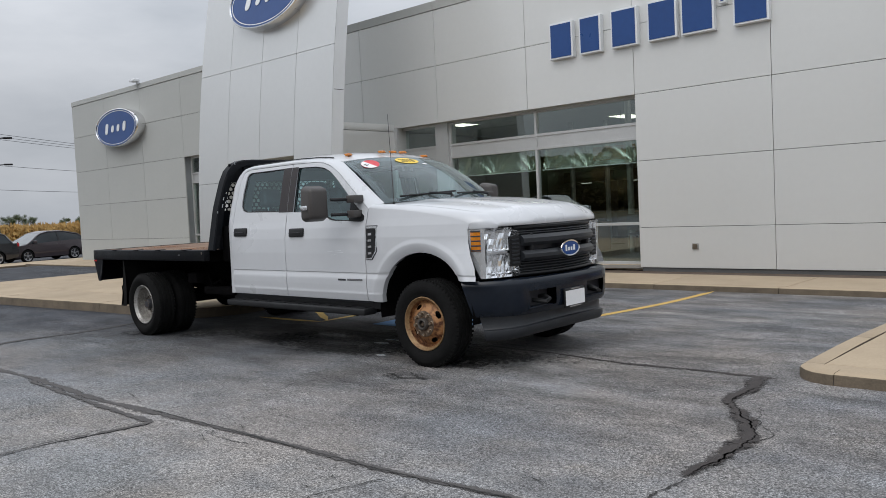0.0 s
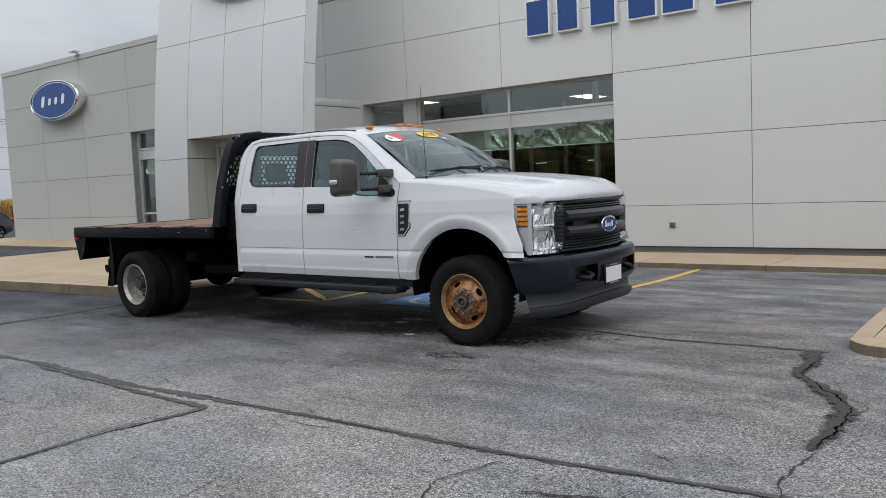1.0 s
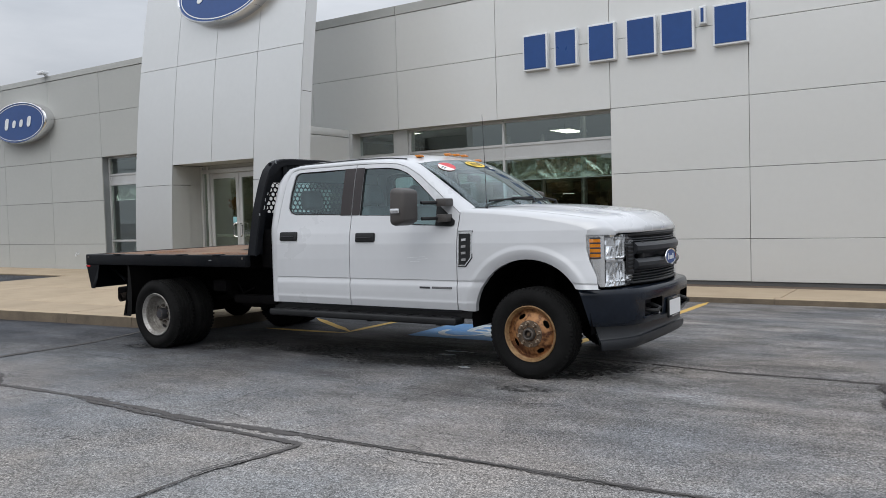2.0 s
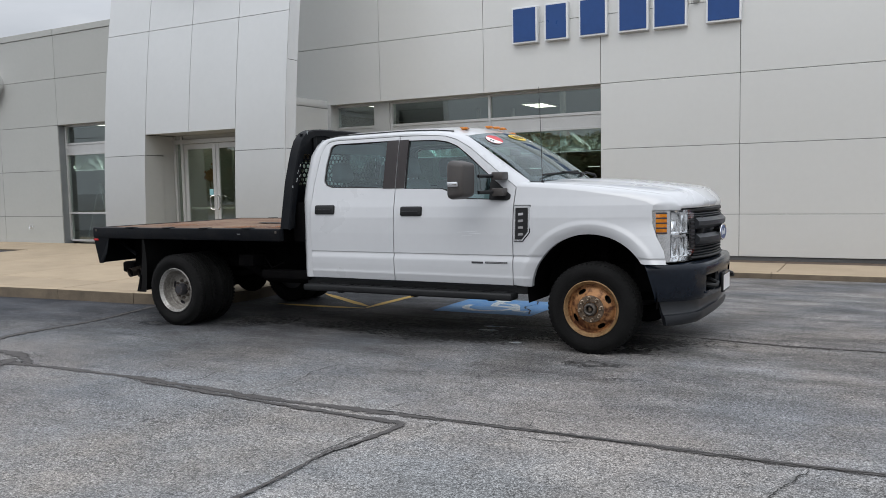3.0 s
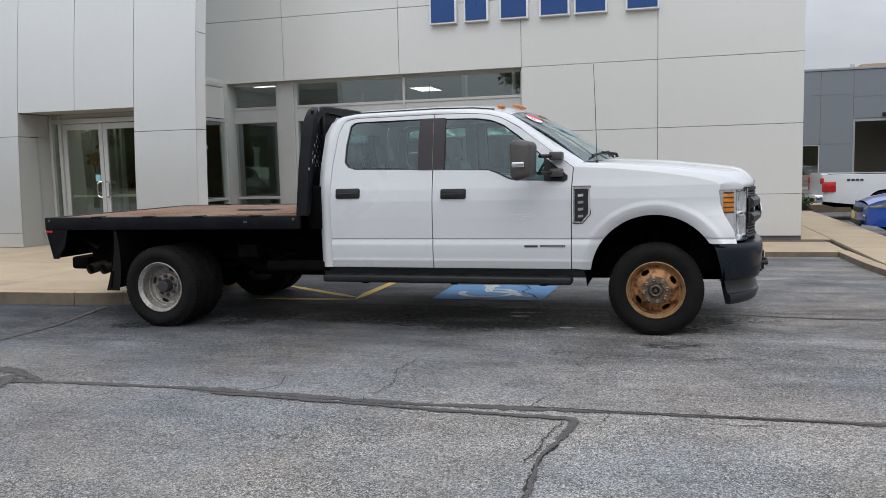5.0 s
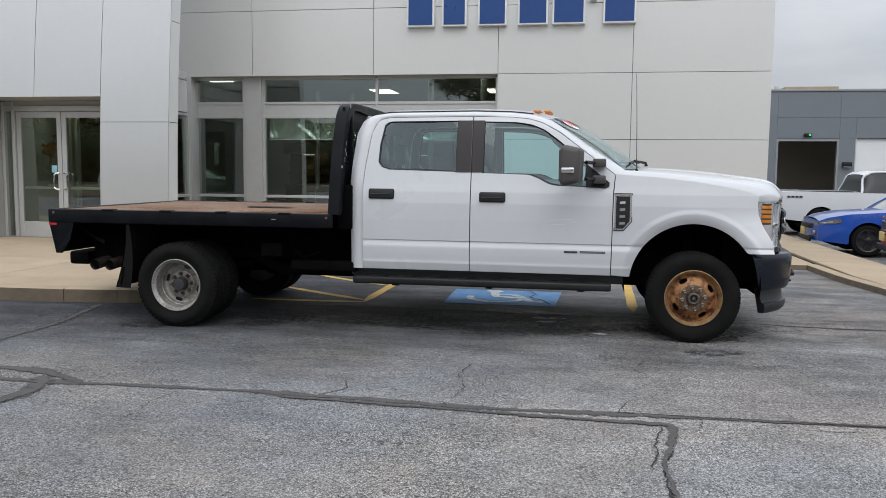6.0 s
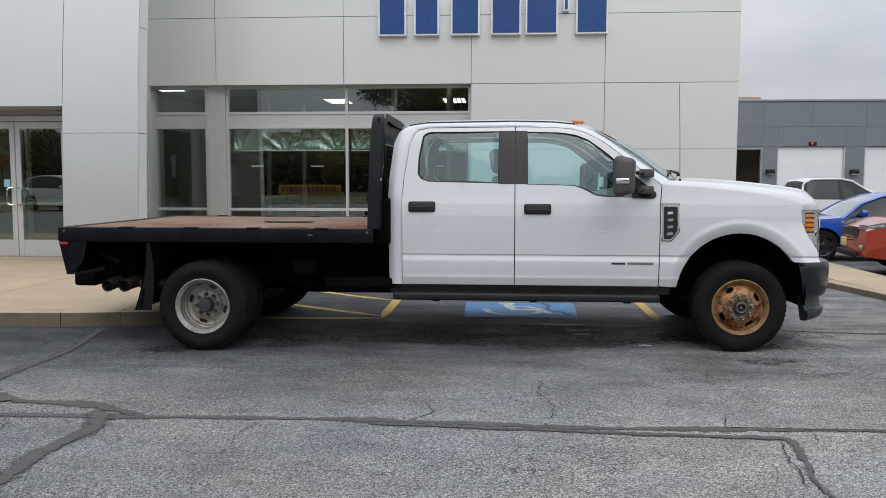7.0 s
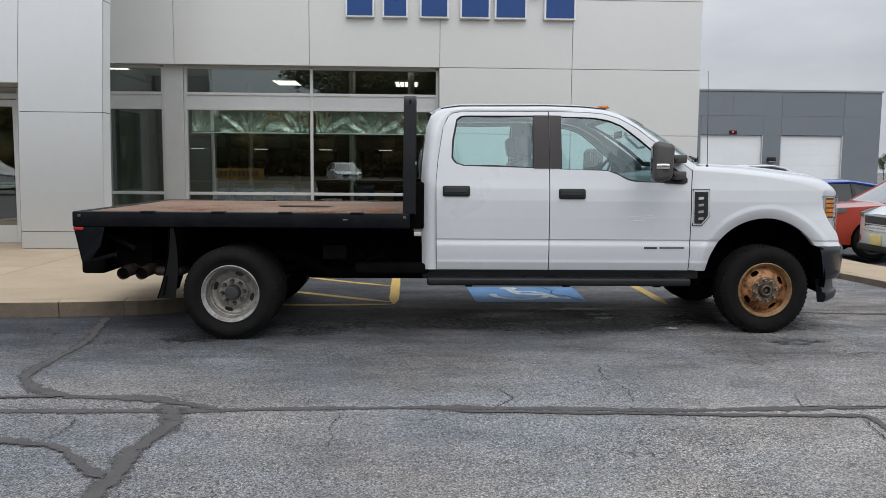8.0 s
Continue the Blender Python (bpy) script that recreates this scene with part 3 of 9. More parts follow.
def coons(bottom, top, left, right, nu, nv):
    """A patch between four edges: bottom and top run the same way, left and right run upwards."""
    B, T, L, R = resample(bottom, nu), resample(top, nu), resample(left, nv), resample(right, nv)
    rows = []
    for j in range(nv + 1):
        v = j / nv
        row = []
        for i in range(nu + 1):
            u = i / nu
            p = (1 - v) * B[i] + v * T[i] + (1 - u) * L[j] + u * R[j]
            p = p - ((1 - u) * (1 - v) * B[0] + u * (1 - v) * B[-1] + (1 - u) * v * T[0] + u * v * T[-1])
            row.append(p)
        rows.append(row)
    return rows


def weld(bm, d=0.0006):
    bmesh.ops.remove_doubles(bm, verts=bm.verts, dist=d)
    return bm


def plate(bm, outline, d, axis_out):
    """A flat plate with the given corner points, thickened by d along axis_out."""
    vs = [bm.verts.new(p) for p in outline]
    f = bm.faces.new(vs)
    g = bmesh.ops.extrude_face_region(bm, geom=[f])
    bmesh.ops.translate(bm, vec=Vector(axis_out) * d, verts=[v for v in g["geom"] if isinstance(v, bmesh.types.BMVert)])
    return bm


# ---- ground ----
def sm(t):
    t = max(0.0, min(1.0, t))
    return t * t * (3 - 2 * t)


def ground_z(x, y):
    """The lot is level under the truck, dips at the rear wheels, falls a little towards the stall heads and away to the far side."""
    z = -0.085 * sm((y - 7.0) / 3.8) * sm((x + 10.0) / 2.0) * sm((22 - y) / 6)
    z -= (0.2 * sm((y - 7.5) / 2.0) + 0.1 * sm((y - 16) / 6.0)) * sm((x + 1.6) / 0.7)
    z -= 0.014 * sm((-x - 7.2) / 1.6) * sm((y - 3.6) / 1.0) * sm((9.0 - y) / 2.0)
    return z - 0.45 * sm((-x - 29.0) / 8.0) - 0.25 * sm((-x - 45.0) / 60.0)


def build_ground():
    xs = [-900, -400, -200, -120, -80, -60, -50] + [-44 + i for i in range(0, 24)] + [-20 + 0.5 * i for i in range(0, 61)] + [12, 16, 24, 40, 80, 200, 500, 900]
    ys = [-900, -400, -150, -80, -50, -30, -18, -10] + [-6 + 0.5 * i for i in range(0, 57)] + [24, 28, 36, 50, 80, 150, 400, 900]
    bm = bmesh.new()
    skin(bm, [[(x, y, ground_z(x, y)) for x in xs] for y in ys])
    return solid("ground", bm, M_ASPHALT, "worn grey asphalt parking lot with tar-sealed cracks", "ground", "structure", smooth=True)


ground = build_ground()


def wander(pts, step, amp, seed):
    """A polyline with small sideways wander."""
    rnd = random.Random(seed)
    pts = [Vector((p[0], p[1])) for p in pts]
    total = sum((b - a).length for a, b in zip(pts, pts[1:]))
    out = resample(pts, max(2, int(total / step)))
    for _ in range(30):
        out = out[:1] + [(a + 2 * b + c) / 4 for a, b, c in zip(out, out[1:], out[2:])] + out[-1:]
    off = 0.0
    for i in range(1, len(out) - 1):
        d = (out[i + 1] - out[i - 1]).normalized()
        off = 0.72 * off + rnd.uniform(-amp, amp)
        out[i] = out[i] + Vector((-d.y, d.x)) * off
    return out


def ribbon(name, pts, width, material, seed, amp=0.0045, step=0.018, lift=None, label="", jag=0.03, swell=0.75, soft_edge=1.45):
    """A low strip of filler lying along a line on the ground."""
    rnd = random.Random(seed)
    if lift is None:
        lift = 0.0035 + 0.0012 * (seed % 8)
    line = wander(pts, step, amp, seed)
    bm = bmesh.new()
    cover = bm.verts.layers.float.new("cover")
    cols, n = [[], [], []], len(line)
    for i, p in enumerate(line):
        d = (line[min(i + 1, n - 1)] - line[max(i - 1, 0)]).normalized()
        s = Vector((-d.y, d.x))
        taper = min(1.0, 0.25 + i / 4, 0.25 + (n - 1 - i) / 4) * (1.0 + swell * (noise.noise(Vector((i * step * 2.6, seed * 7.1, 0))) + 0.45 * noise.noise(Vector((i * step * 13.0, seed * 3.3, 0)))))
        a, b = (width * 0.5 * soft_edge * taper * (1 + rnd.uniform(-jag, jag)) for _ in range(2))
        for lst, q, c in ((cols[0], p + s * a, 0.0), (cols[1], p, 1.0), (cols[2], p - s * b, 0.0)):
            v = bm.verts.new((q.x, q.y, ground_z(q.x, q.y) + lift))
            v[cover] = c
            lst.append(v)
    for i in range(n - 1):
        for k in (0, 1):
            bm.faces.new((cols[k][i], cols[k][i + 1], cols[k + 1][i + 1], cols[k + 1][i]))
    return part(name, bm, material, ground, label)


def build_seams():
    """Tar seals, open cracks and pale scuffs of the lot."""
    main = [(-10.9, 2.89), (-9.9, 2.865), (-9.42, 2.875), (-9.16, 2.862), (-8.5, 2.92), (-7.8, 2.93), (-6.9, 2.90), (-6.4, 2.86), (-5.35, 2.91)]
    ribbon("tar_seam", main, 0.066, M_TAR, 1, label="tar-sealed crack")
    ribbon("tar_seam", [(-5.35, 2.91), (-4.0, 2.97), (-3.0, 2.965), (-2.28, 3.04), (-1.0, 3.12), (0.6, 3.25)], 0.045, M_TAR, 10)
    ribbon("tar_seam", [(-8.98, 2.90), (-9.20, 3.01), (-9.36, 3.09), (-9.62, 3.16), (-9.88, 3.15), (-10.02, 3.19), (-10.24, 3.33), (-10.46, 3.62), (-10.50, 3.9), (-10.49, 4.3), (-10.52, 4.9), (-10.62, 5.3), (-10.75, 5.86)], 0.082, M_TAR, 2)
    ribbon("tar_seam", [(-7.6, 2.86), (-6.6, 2.80), (-5.6, 2.76), (-5.17, 2.765), (-5.20, 2.55), (-5.24, 2.35)], 0.048, M_TAR, 3)
    ribbon("tar_seam", [(-5.24, 2.36), (-5.30, 2.05), (-5.27, 1.6), (-5.35, 0.9), (-5.3, 0.0)], 0.034, M_TAR, 23)
    ribbon("tar_seam", [(-9.34, 2.99), (-9.28, 2.93), (-9.20, 2.77), (-9.17, 2.58), (-9.21, 2.37), (-9.25, 2.18), (-9.20, 1.95), (-9.22, 1.65), (-9.3, 0.8), (-9.2, -0.3)], 0.105, M_TAR, 4, amp=0.004, jag=0.06, swell=0.4)
    ribbon("tar_seam", [(-9.99, 3.17), (-10.5, 3.13), (-11.2, 3.16), (-12.4, 3.1)], 0.05, M_TAR, 13)
    ribbon("tar_seam", [(-9.24, 1.84), (-9.45, 2.05), (-9.62, 2.27), (-9.98, 2.37), (-10.6, 2.4)], 0.075, M_TAR, 5)
    ribbon("tar_seam", [(-10.88, 2.89), (-11.6, 2.9), (-12.5, 2.86), (-16, 2.9)], 0.07, M_TAR, 6)
    ribbon("tar_seam", [(-2.22, 6.03), (-2.12, 5.7), (-2.16, 5.3), (-1.98, 5.05), (-1.72, 4.62), (-1.70, 4.3), (-1.71, 3.75)], 0.10, M_TARDARK, 7, amp=0.008)
    ribbon("tar_seam", [(-4.1, 6.15), (-3.3, 6.05), (-2.7, 6.1), (-2.1, 6.08)], 0.045, M_TARDARK, 8)
    ribbon("tar_seam", [(-10.9, 6.32), (-9.0, 6.28), (-7.0, 6.22), (-5.4, 6.2), (-4.1, 6.15)], 0.03, M_TAR, 9)
    ribbon("open_crack", [(-1.70, 3.72), (-1.75, 3.3), (-1.62, 2.8), (-1.7, 2.2)], 0.010, M_CRACK, 11, amp=0.008)
    ribbon("open_crack", [(-2.10, 5.72), (-2.13, 5.3), (-1.93, 4.98), (-1.69, 4.62), (-1.67, 4.3), (-1.70, 3.75)], 0.009, M_CRACK, 31, amp=0.010)
    ribbon("open_crack", [(-1.90, 5.25), (-1.78, 4.85), (-1.60, 4.72), (-1.64, 4.5)], 0.006, M_CRACK, 32, amp=0.010)
    ribbon("open_crack", [(-5.22, 2.52), (-5.24, 2.30), (-5.31, 2.02), (-5.28, 1.6), (-5.35, 0.9), (-5.3, 0.0)], 0.010, M_CRACK, 33, amp=0.008)
    ribbon("open_crack", [(-9.19, 2.66), (-9.16, 2.5), (-9.23, 2.3), (-9.24, 2.0), (-9.19, 1.7)], 0.008, M_CRACK, 34, amp=0.008)
    ribbon("open_crack", [(-5.5, 2.93), (-4.2, 2.955), (-3.1, 2.96), (-2.2, 3.03), (-1.0, 3.11)], 0.012, M_CRACK, 35, amp=0.006)
    ribbon("open_crack", [(-6.35, 7.85), (-6.22, 7.55), (-6.30, 7.3), (-6.12, 7.05), (-6.02, 6.8)], 0.022, M_CRACK, 37, amp=0.010, lift=0.0098)
    ribbon("open_crack", [(-2.70, 2.55), (-2.2, 2.72), (-1.85, 2.92)], 0.016, M_CRACK, 36, amp=0.010)
    for k in range(26):
        rnd = random.Random(900 + k)
        x, y, a = rnd.uniform(-9.8, -2.2), 2.87 + rnd.gauss(0, 0.16) + 0.05 * rnd.random(), rnd.choice((0.2, -0.3, 1.3, 1.8, 0.0, 2.9))
        ln = rnd.uniform(0.10, 0.38)
        ribbon("open_crack", [(x, y), (x + 0.5 * ln * math.cos(a) + rnd.gauss(0, 0.03), y + 0.5 * ln * math.sin(a)), (x + ln * math.cos(a), y + ln * math.sin(a) + rnd.gauss(0, 0.02))], 0.005, M_CRACK, 40 + k, amp=0.009)
    ribbon("open_crack", [(-2.95, 2.9), (-3.1, 2.45), (-2.9, 2.1), (-3.05, 1.6), (-2.9, 1.0)], 0.010, M_CRACK, 12, amp=0.009)
    ribbon("open_crack", [(-5.25, 2.7), (-5.32, 2.3), (-5.36, 2.0)], 0.010, M_CRACK, 13, amp=0.009)
    ribbon("open_crack", [(-8.25, 2.8), (-8.31, 2.55), (-8.24, 2.35), (-8.3, 2.2)], 0.006, M_CRACK, 14, amp=0.009)
    ribbon("open_crack", [(-6.5, 3.0), (-6.45, 3.3), (-6.55, 3.6), (-6.5, 4.0)], 0.006, M_CRACK, 15, amp=0.009)
    ribbon("open_crack", [(-7.35, 2.95), (-7.2, 3.15), (-7.3, 3.35)], 0.006, M_CRACK, 16, amp=0.009)
    ribbon("open_crack", [(-4.7, 2.85), (-4.3, 2.80), (-4.05, 2.86)], 0.006, M_CRACK, 17, amp=0.009)
    ribbon("open_crack", [(-4.05, 1.95), (-3.95, 1.7), (-4.1, 1.45)], 0.006, M_CRACK, 19, amp=0.009)
    ribbon("open_crack", [(-9.75, 2.75), (-9.7, 2.5), (-9.78, 2.3)], 0.006, M_CRACK, 20, amp=0.009)
    ribbon("open_crack", [(-4.45, 4.25), (-4.3, 4.38), (-4.1, 4.33), (-3.95, 4.42), (-4.2, 4.2)], 0.006, M_CRACK, 21, amp=0.009)
    for k, (x, y, a, w, h) in enumerate([(-5.95, 2.62, 0.5, 0.05, 0.03), (-6.26, 2.70, 0.12, 0.35, 0.018), (-8.3, 2.80, 0.1, 0.45, 0.022), (-7.6, 2.99, 0.05, 0.5, 0.016), (-9.0, 3.1, 0.0, 0.3, 0.016),
                                         (-1.95, 4.44, 0.6, 0.10, 0.06), (-1.6, 4.35, 0.2, 0.14, 0.05), (-5.62, 5.8, 0.05, 0.16, 0.05), (-5.5, 5.62, 0.0, 0.14, 0.035), (-6.7, 3.06, 0.1, 0.3, 0.014)]):
        rnd = random.Random(k)
        bm = bmesh.new()
        for _ in range(int(10 + 60 * w)):
            u, v = rnd.gauss(0, 0.3) * w, rnd.gauss(0, 0.45) * h
            cx, cy = x + u * math.cos(a) - v * math.sin(a), y + u * math.sin(a) + v * math.cos(a)
            r = rnd.uniform(0.003, 0.011)
            z = ground_z(cx, cy) + rnd.uniform(0.002, 0.004)
            bm.faces.new([bm.verts.new((cx + r * rnd.uniform(0.6, 1.5) * math.cos(q), cy + r * rnd.uniform(0.5, 1.1) * math.sin(q), z)) for q in (0, 1.2, 2.5, 3.8, 5.1)])
        tagged(part("loose_chips", bm, M_CHALK, ground, "chipped pale aggregate", smooth=False), kind="stuff")


build_seams()


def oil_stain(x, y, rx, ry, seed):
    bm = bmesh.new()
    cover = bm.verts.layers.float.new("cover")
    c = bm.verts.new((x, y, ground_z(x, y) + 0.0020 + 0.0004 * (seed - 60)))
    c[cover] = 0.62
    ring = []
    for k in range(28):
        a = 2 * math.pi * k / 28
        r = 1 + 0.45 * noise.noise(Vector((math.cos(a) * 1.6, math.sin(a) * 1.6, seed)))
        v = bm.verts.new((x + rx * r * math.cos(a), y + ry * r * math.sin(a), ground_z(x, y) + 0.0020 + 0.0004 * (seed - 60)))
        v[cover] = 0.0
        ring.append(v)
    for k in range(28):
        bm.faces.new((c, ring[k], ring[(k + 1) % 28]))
    part("oil_stain", bm, M_OILSHADE, ground, "dark oil stain and painted truck shade on the asphalt")


# stains beneath the truck also carry its shade as dark colour
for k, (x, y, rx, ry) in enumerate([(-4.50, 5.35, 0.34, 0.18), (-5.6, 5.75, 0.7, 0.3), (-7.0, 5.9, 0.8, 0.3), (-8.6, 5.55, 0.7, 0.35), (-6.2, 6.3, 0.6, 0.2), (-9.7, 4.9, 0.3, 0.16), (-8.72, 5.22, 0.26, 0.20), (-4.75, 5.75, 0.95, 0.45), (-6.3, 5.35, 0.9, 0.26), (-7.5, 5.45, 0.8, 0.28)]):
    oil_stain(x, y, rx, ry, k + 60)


def build_scuffs():
    """Small torn flecks of white paint on the asphalt beneath the truck, and a dark tyre scuff before it."""
    for k, (x, y, w) in enumerate(((-6.10, 5.955, 0.075), (-5.98, 5.98, 0.06), (-6.035, 5.765, 0.10), (-5.87, 5.97, 0.03), (-5.54, 5.287, 0.06))):
        ribbon("paint_fleck", [(x - w, y - 0.01), (x, y + 0.006), (x + w, y)], 0.05, M_ROADWHITE, 70 + k, amp=0.006, jag=0.3, lift=0.0125, label="torn fleck of white paint")
    rnd = random.Random(12)
    for k in range(7):
        x, y = -4.62 + rnd.gauss(0, 0.13), 4.70 + rnd.gauss(0, 0.07)
        ribbon("tyre_scuff", [(x - 0.09, y + 0.03), (x, y - 0.01), (x + 0.10, y + 0.02)], 0.02, M_CRACK, 80 + k, amp=0.02, jag=0.3, lift=0.0105, label="dark tyre scuff")


build_scuffs()


def painted(name, pts, material, lift, label=""):
    """Worn road paint: a strip with ragged edges."""
    bm = bmesh.new()
    vs = [bm.verts.new((x, y, ground_z(x, y) + lift)) for x, y in pts]
    f = bm.faces.new(vs)
    bmesh.ops.subdivide_edges(bm, edges=bm.edges[:], cuts=7, use_grid_fill=True)
    for v in bm.verts:
        v.co.z = ground_z(v.co.x, v.co.y) + lift
    return part(name, bm, material, ground, label)


def line_paint(a, b, w, label=""):
    a, b = Vector(a), Vector(b)
    return ribbon("yellow_line", [a, (a + b) / 2, b], w, M_YELLOW, int(a.x * 10) + 500, amp=0.0, step=0.1, lift=0.0045, label=label, jag=0.07, swell=0.0, soft_edge=1.0)


line_paint((-8.06, 6.62), (-8.12, 11.6), 0.11, "worn yellow parking line")
line_paint((-9.35, 6.56), (-8.06, 6.60), 0.10)
line_paint((-9.35, 7.55), (-8.10, 6.74), 0.10)
line_paint((-9.35, 8.75), (-8.10, 7.95), 0.10)
line_paint((-9.35, 9.95), (-8.10, 9.15), 0.10)
line_paint((-5.17, 6.60), (-5.05, 11.72), 0.11)
painted("blue_parking_square", [(-7.19, 6.70), (-5.98, 6.72), (-5.94, 7.85), (-7.22, 7.82)], M_BLUE, 0.0045, "worn blue painted square")


def build_wheel_mark():
    """The worn white figure on the blue square: a ring, a bent back and leg, and a round head."""
    bm = bmesh.new()
    lift = 0.008

    def stroke(pts, w):
        pts = [Vector(p) for p in pts]
        rows = [[], []]
        for i, p in enumerate(pts):
            d = (pts[min(i + 1, len(pts) - 1)] - pts[max(i - 1, 0)]).normalized()
            q = Vector((-d.y, d.x)) * w / 2
            for r, e in zip(rows, (p + q, p - q)):
                r.append((e.x, e.y, ground_z(e.x, e.y) + lift))
        skin(bm, rows)
    c = Vector((-6.66, 7.17))
    stroke([c + 0.30 * Vector((math.cos(radians(-195 + 250 * k / 24)), math.sin(radians(-195 + 250 * k / 24)))) for k in range(25)], 0.085)
    stroke([(-6.72, 7.62), (-6.70, 7.40), (-6.66, 7.25), (-6.46, 7.22), (-6.36, 7.20), (-6.26, 6.98), (-6.12, 6.96)], 0.10)
    stroke([(-6.71, 7.45), (-6.44, 7.43)], 0.07)
    stroke([(-6.73 + 0.055 * math.cos(k * 0.6), 7.70 + 0.055 * math.sin(k * 0.6)) for k in range(12)], 0.10)
    part("white_symbol", bm, M_ROADWHITE, ground, "worn white painted wheel symbol")


build_wheel_mark()


# ---- pavements and kerbs ----
def slab_mesh(w, d, h):
    bm = boxed(0, w, 0, d, -0.3, h, bev=0.008, seg=1)
    return mesh_of("slab", bm, M_CONCRETE, True)


def pavement(name, x0, x1, y0, y1, top, sx, sy, label, fall=None):
    """Concrete slabs in a bed, with open joints."""
    z0 = min(ground_z(x0, y0), ground_z(x1, y1), 0) - 0.4
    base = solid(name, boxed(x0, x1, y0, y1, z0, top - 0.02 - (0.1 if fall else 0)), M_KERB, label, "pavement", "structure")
    nx, ny = max(1, round((x1 - x0) / sx)), max(1, round((y1 - y0) / sy))
    w, d = (x1 - x0) / nx, (y1 - y0) / ny
    me = slab_mesh(w - 0.012, d - 0.012, 0.0)
    for i in range(nx):
        for j in range(ny):
            ob = new("slab", me)
            ob.parent = base
            ob.matrix_basis = pose(x0 + i * w + 0.006, y0 + j * d + 0.006, top + 0.001 * ((i * 7 + j * 3) % 3))
            if fall:
                ob.data = me.copy()
                for v in ob.data.vertices:
                    v.co.z += fall(y0 + j * d + 0.006 + v.co.y)
    return base


def kerb(pts, top, width=0.16, length=3.05, fall=None):
    """Kerb stones along a line, with round noses; the outer side is to the right of the way."""
    own = thing("kerb", pose(0, 0, 0), "weathered tan concrete kerb beside the asphalt", "kerb", kind="structure")
    line = [Vector(p) for p in pts]
    for a, b in zip(line, line[1:]):
        d = b - a
        n = max(1, round(d.length / length))
        for k in range(n):
            L = d.length / n
            bm = bmesh.new()
            prof = [(0, -0.5), (0, top - 0.03), (0.006, top - 0.010), (0.025, top), (width, top), (width, -0.5)]
            rows = [[(x, -y, z) for y, z in prof] for x in ([0.0, L] if L < 0.5 else [0.004, L * 0.33, L * 0.66, L - 0.004])]
            vs = skin(bm, rows)
            bm.faces.new(vs[0][::-1])
            bm.faces.new(vs[-1])
            p = a + d * k / n
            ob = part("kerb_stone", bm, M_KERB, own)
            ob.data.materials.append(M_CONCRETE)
            # upward faces take the pale slab concrete; the sides stay darker
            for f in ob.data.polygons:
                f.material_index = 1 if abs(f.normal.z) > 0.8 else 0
            ob.matrix_basis = Matrix.Translation((p.x, p.y, 0)) @ Matrix.Rotation(math.atan2(d.y, d.x), 4, "Z") @ Matrix.Scale(-1, 4, (0, 1, 0))
            if fall:
                for v in ob.data.vertices:
                    v.co.z += fall((ob.matrix_basis @ v.co).y)
    return own


PLAZA = 0.135
kerb([(-20.5, 5.42), (-16.0, 5.50), (-12.6, 5.80), (-11.2, 5.88), (-10.62, 5.97)] + [(-10.62 + 0.68 * math.sin(radians(10 * k)), 6.65 - 0.68 * math.cos(radians(10 * k))) for k in range(1, 10)] + [(-9.94, 11.74)], PLAZA)
pavement("pavement_plaza", -20.34, -10.10, 6.66, 13.9, PLAZA, 2.6, 1.9, "pale tan concrete forecourt before the entrance")


def build_plaza_edge():
    """The front of the forecourt, cut to the curve of the kerb."""
    arc = [(-10.62 + 0.52 * math.sin(radians(10 * k)), 6.65 - 0.52 * math.cos(radians(10 * k))) for k in range(10)]
    for x0, x1, front in ((-20.34, -16.0, [(-20.34, 5.59), (-16.01, 5.67)]), (-15.99, -12.6, [(-15.99, 5.67), (-12.61, 5.97)]), (-12.59, -10.10, [(-12.59, 5.97), (-11.2, 6.05)] + arc)):
        ring = front + [(x1 - 0.005, 6.65), (x0, 6.65)]
        bm = plate(bmesh.new(), [(x, y, -0.3) for x, y in ring], 0.3 + PLAZA, (0, 0, 1))
        solid("pavement_front_slab", bm, M_CONCRETE, "pale concrete slab along the forecourt kerb", "pavement", "structure")


build_plaza_edge()
pavement("pavement_facade", -10.10, -2.0, 11.90, 13.30, 0.005, 1.85, 1.4, "concrete walk along the showroom wall")
kerb([(-9.94, 11.74), (-2.14, 11.74)], 0.005, 0.16, 1.85)
solid("ground_gravel_strip", boxed(-10.10, -2.0, 13.30, 13.90, -0.3, -0.012), M_MULCH, "dark brown gravel strip along the showroom wall", "gravel", "structure")


def side_fall(y):
    return -0.085 * sm((y - 7.0) / 3.8)


NOSE_TOP, NX, NY, NR = 0.088, -1.70, 6.37, 0.31
kerb([(-2.14, 11.9), (-2.02, 9.0), (-2.01, NY)], NOSE_TOP, length=1.5, fall=side_fall)
kerb([(NX, NY - NR), (3.0, NY - NR - 0.03)], NOSE_TOP, length=2.4)
pavement("pavement_side_walk", -1.860, -0.85, 6.375, 22.3, NOSE_TOP - 0.002, 0.94, 2.1, "concrete side walk with expansion joints", side_fall)
pavement("pavement_island", -0.85, 6.0, NY - NR + 0.16, 8.0, NOSE_TOP - 0.002, 2.2, 1.2, "concrete island end")


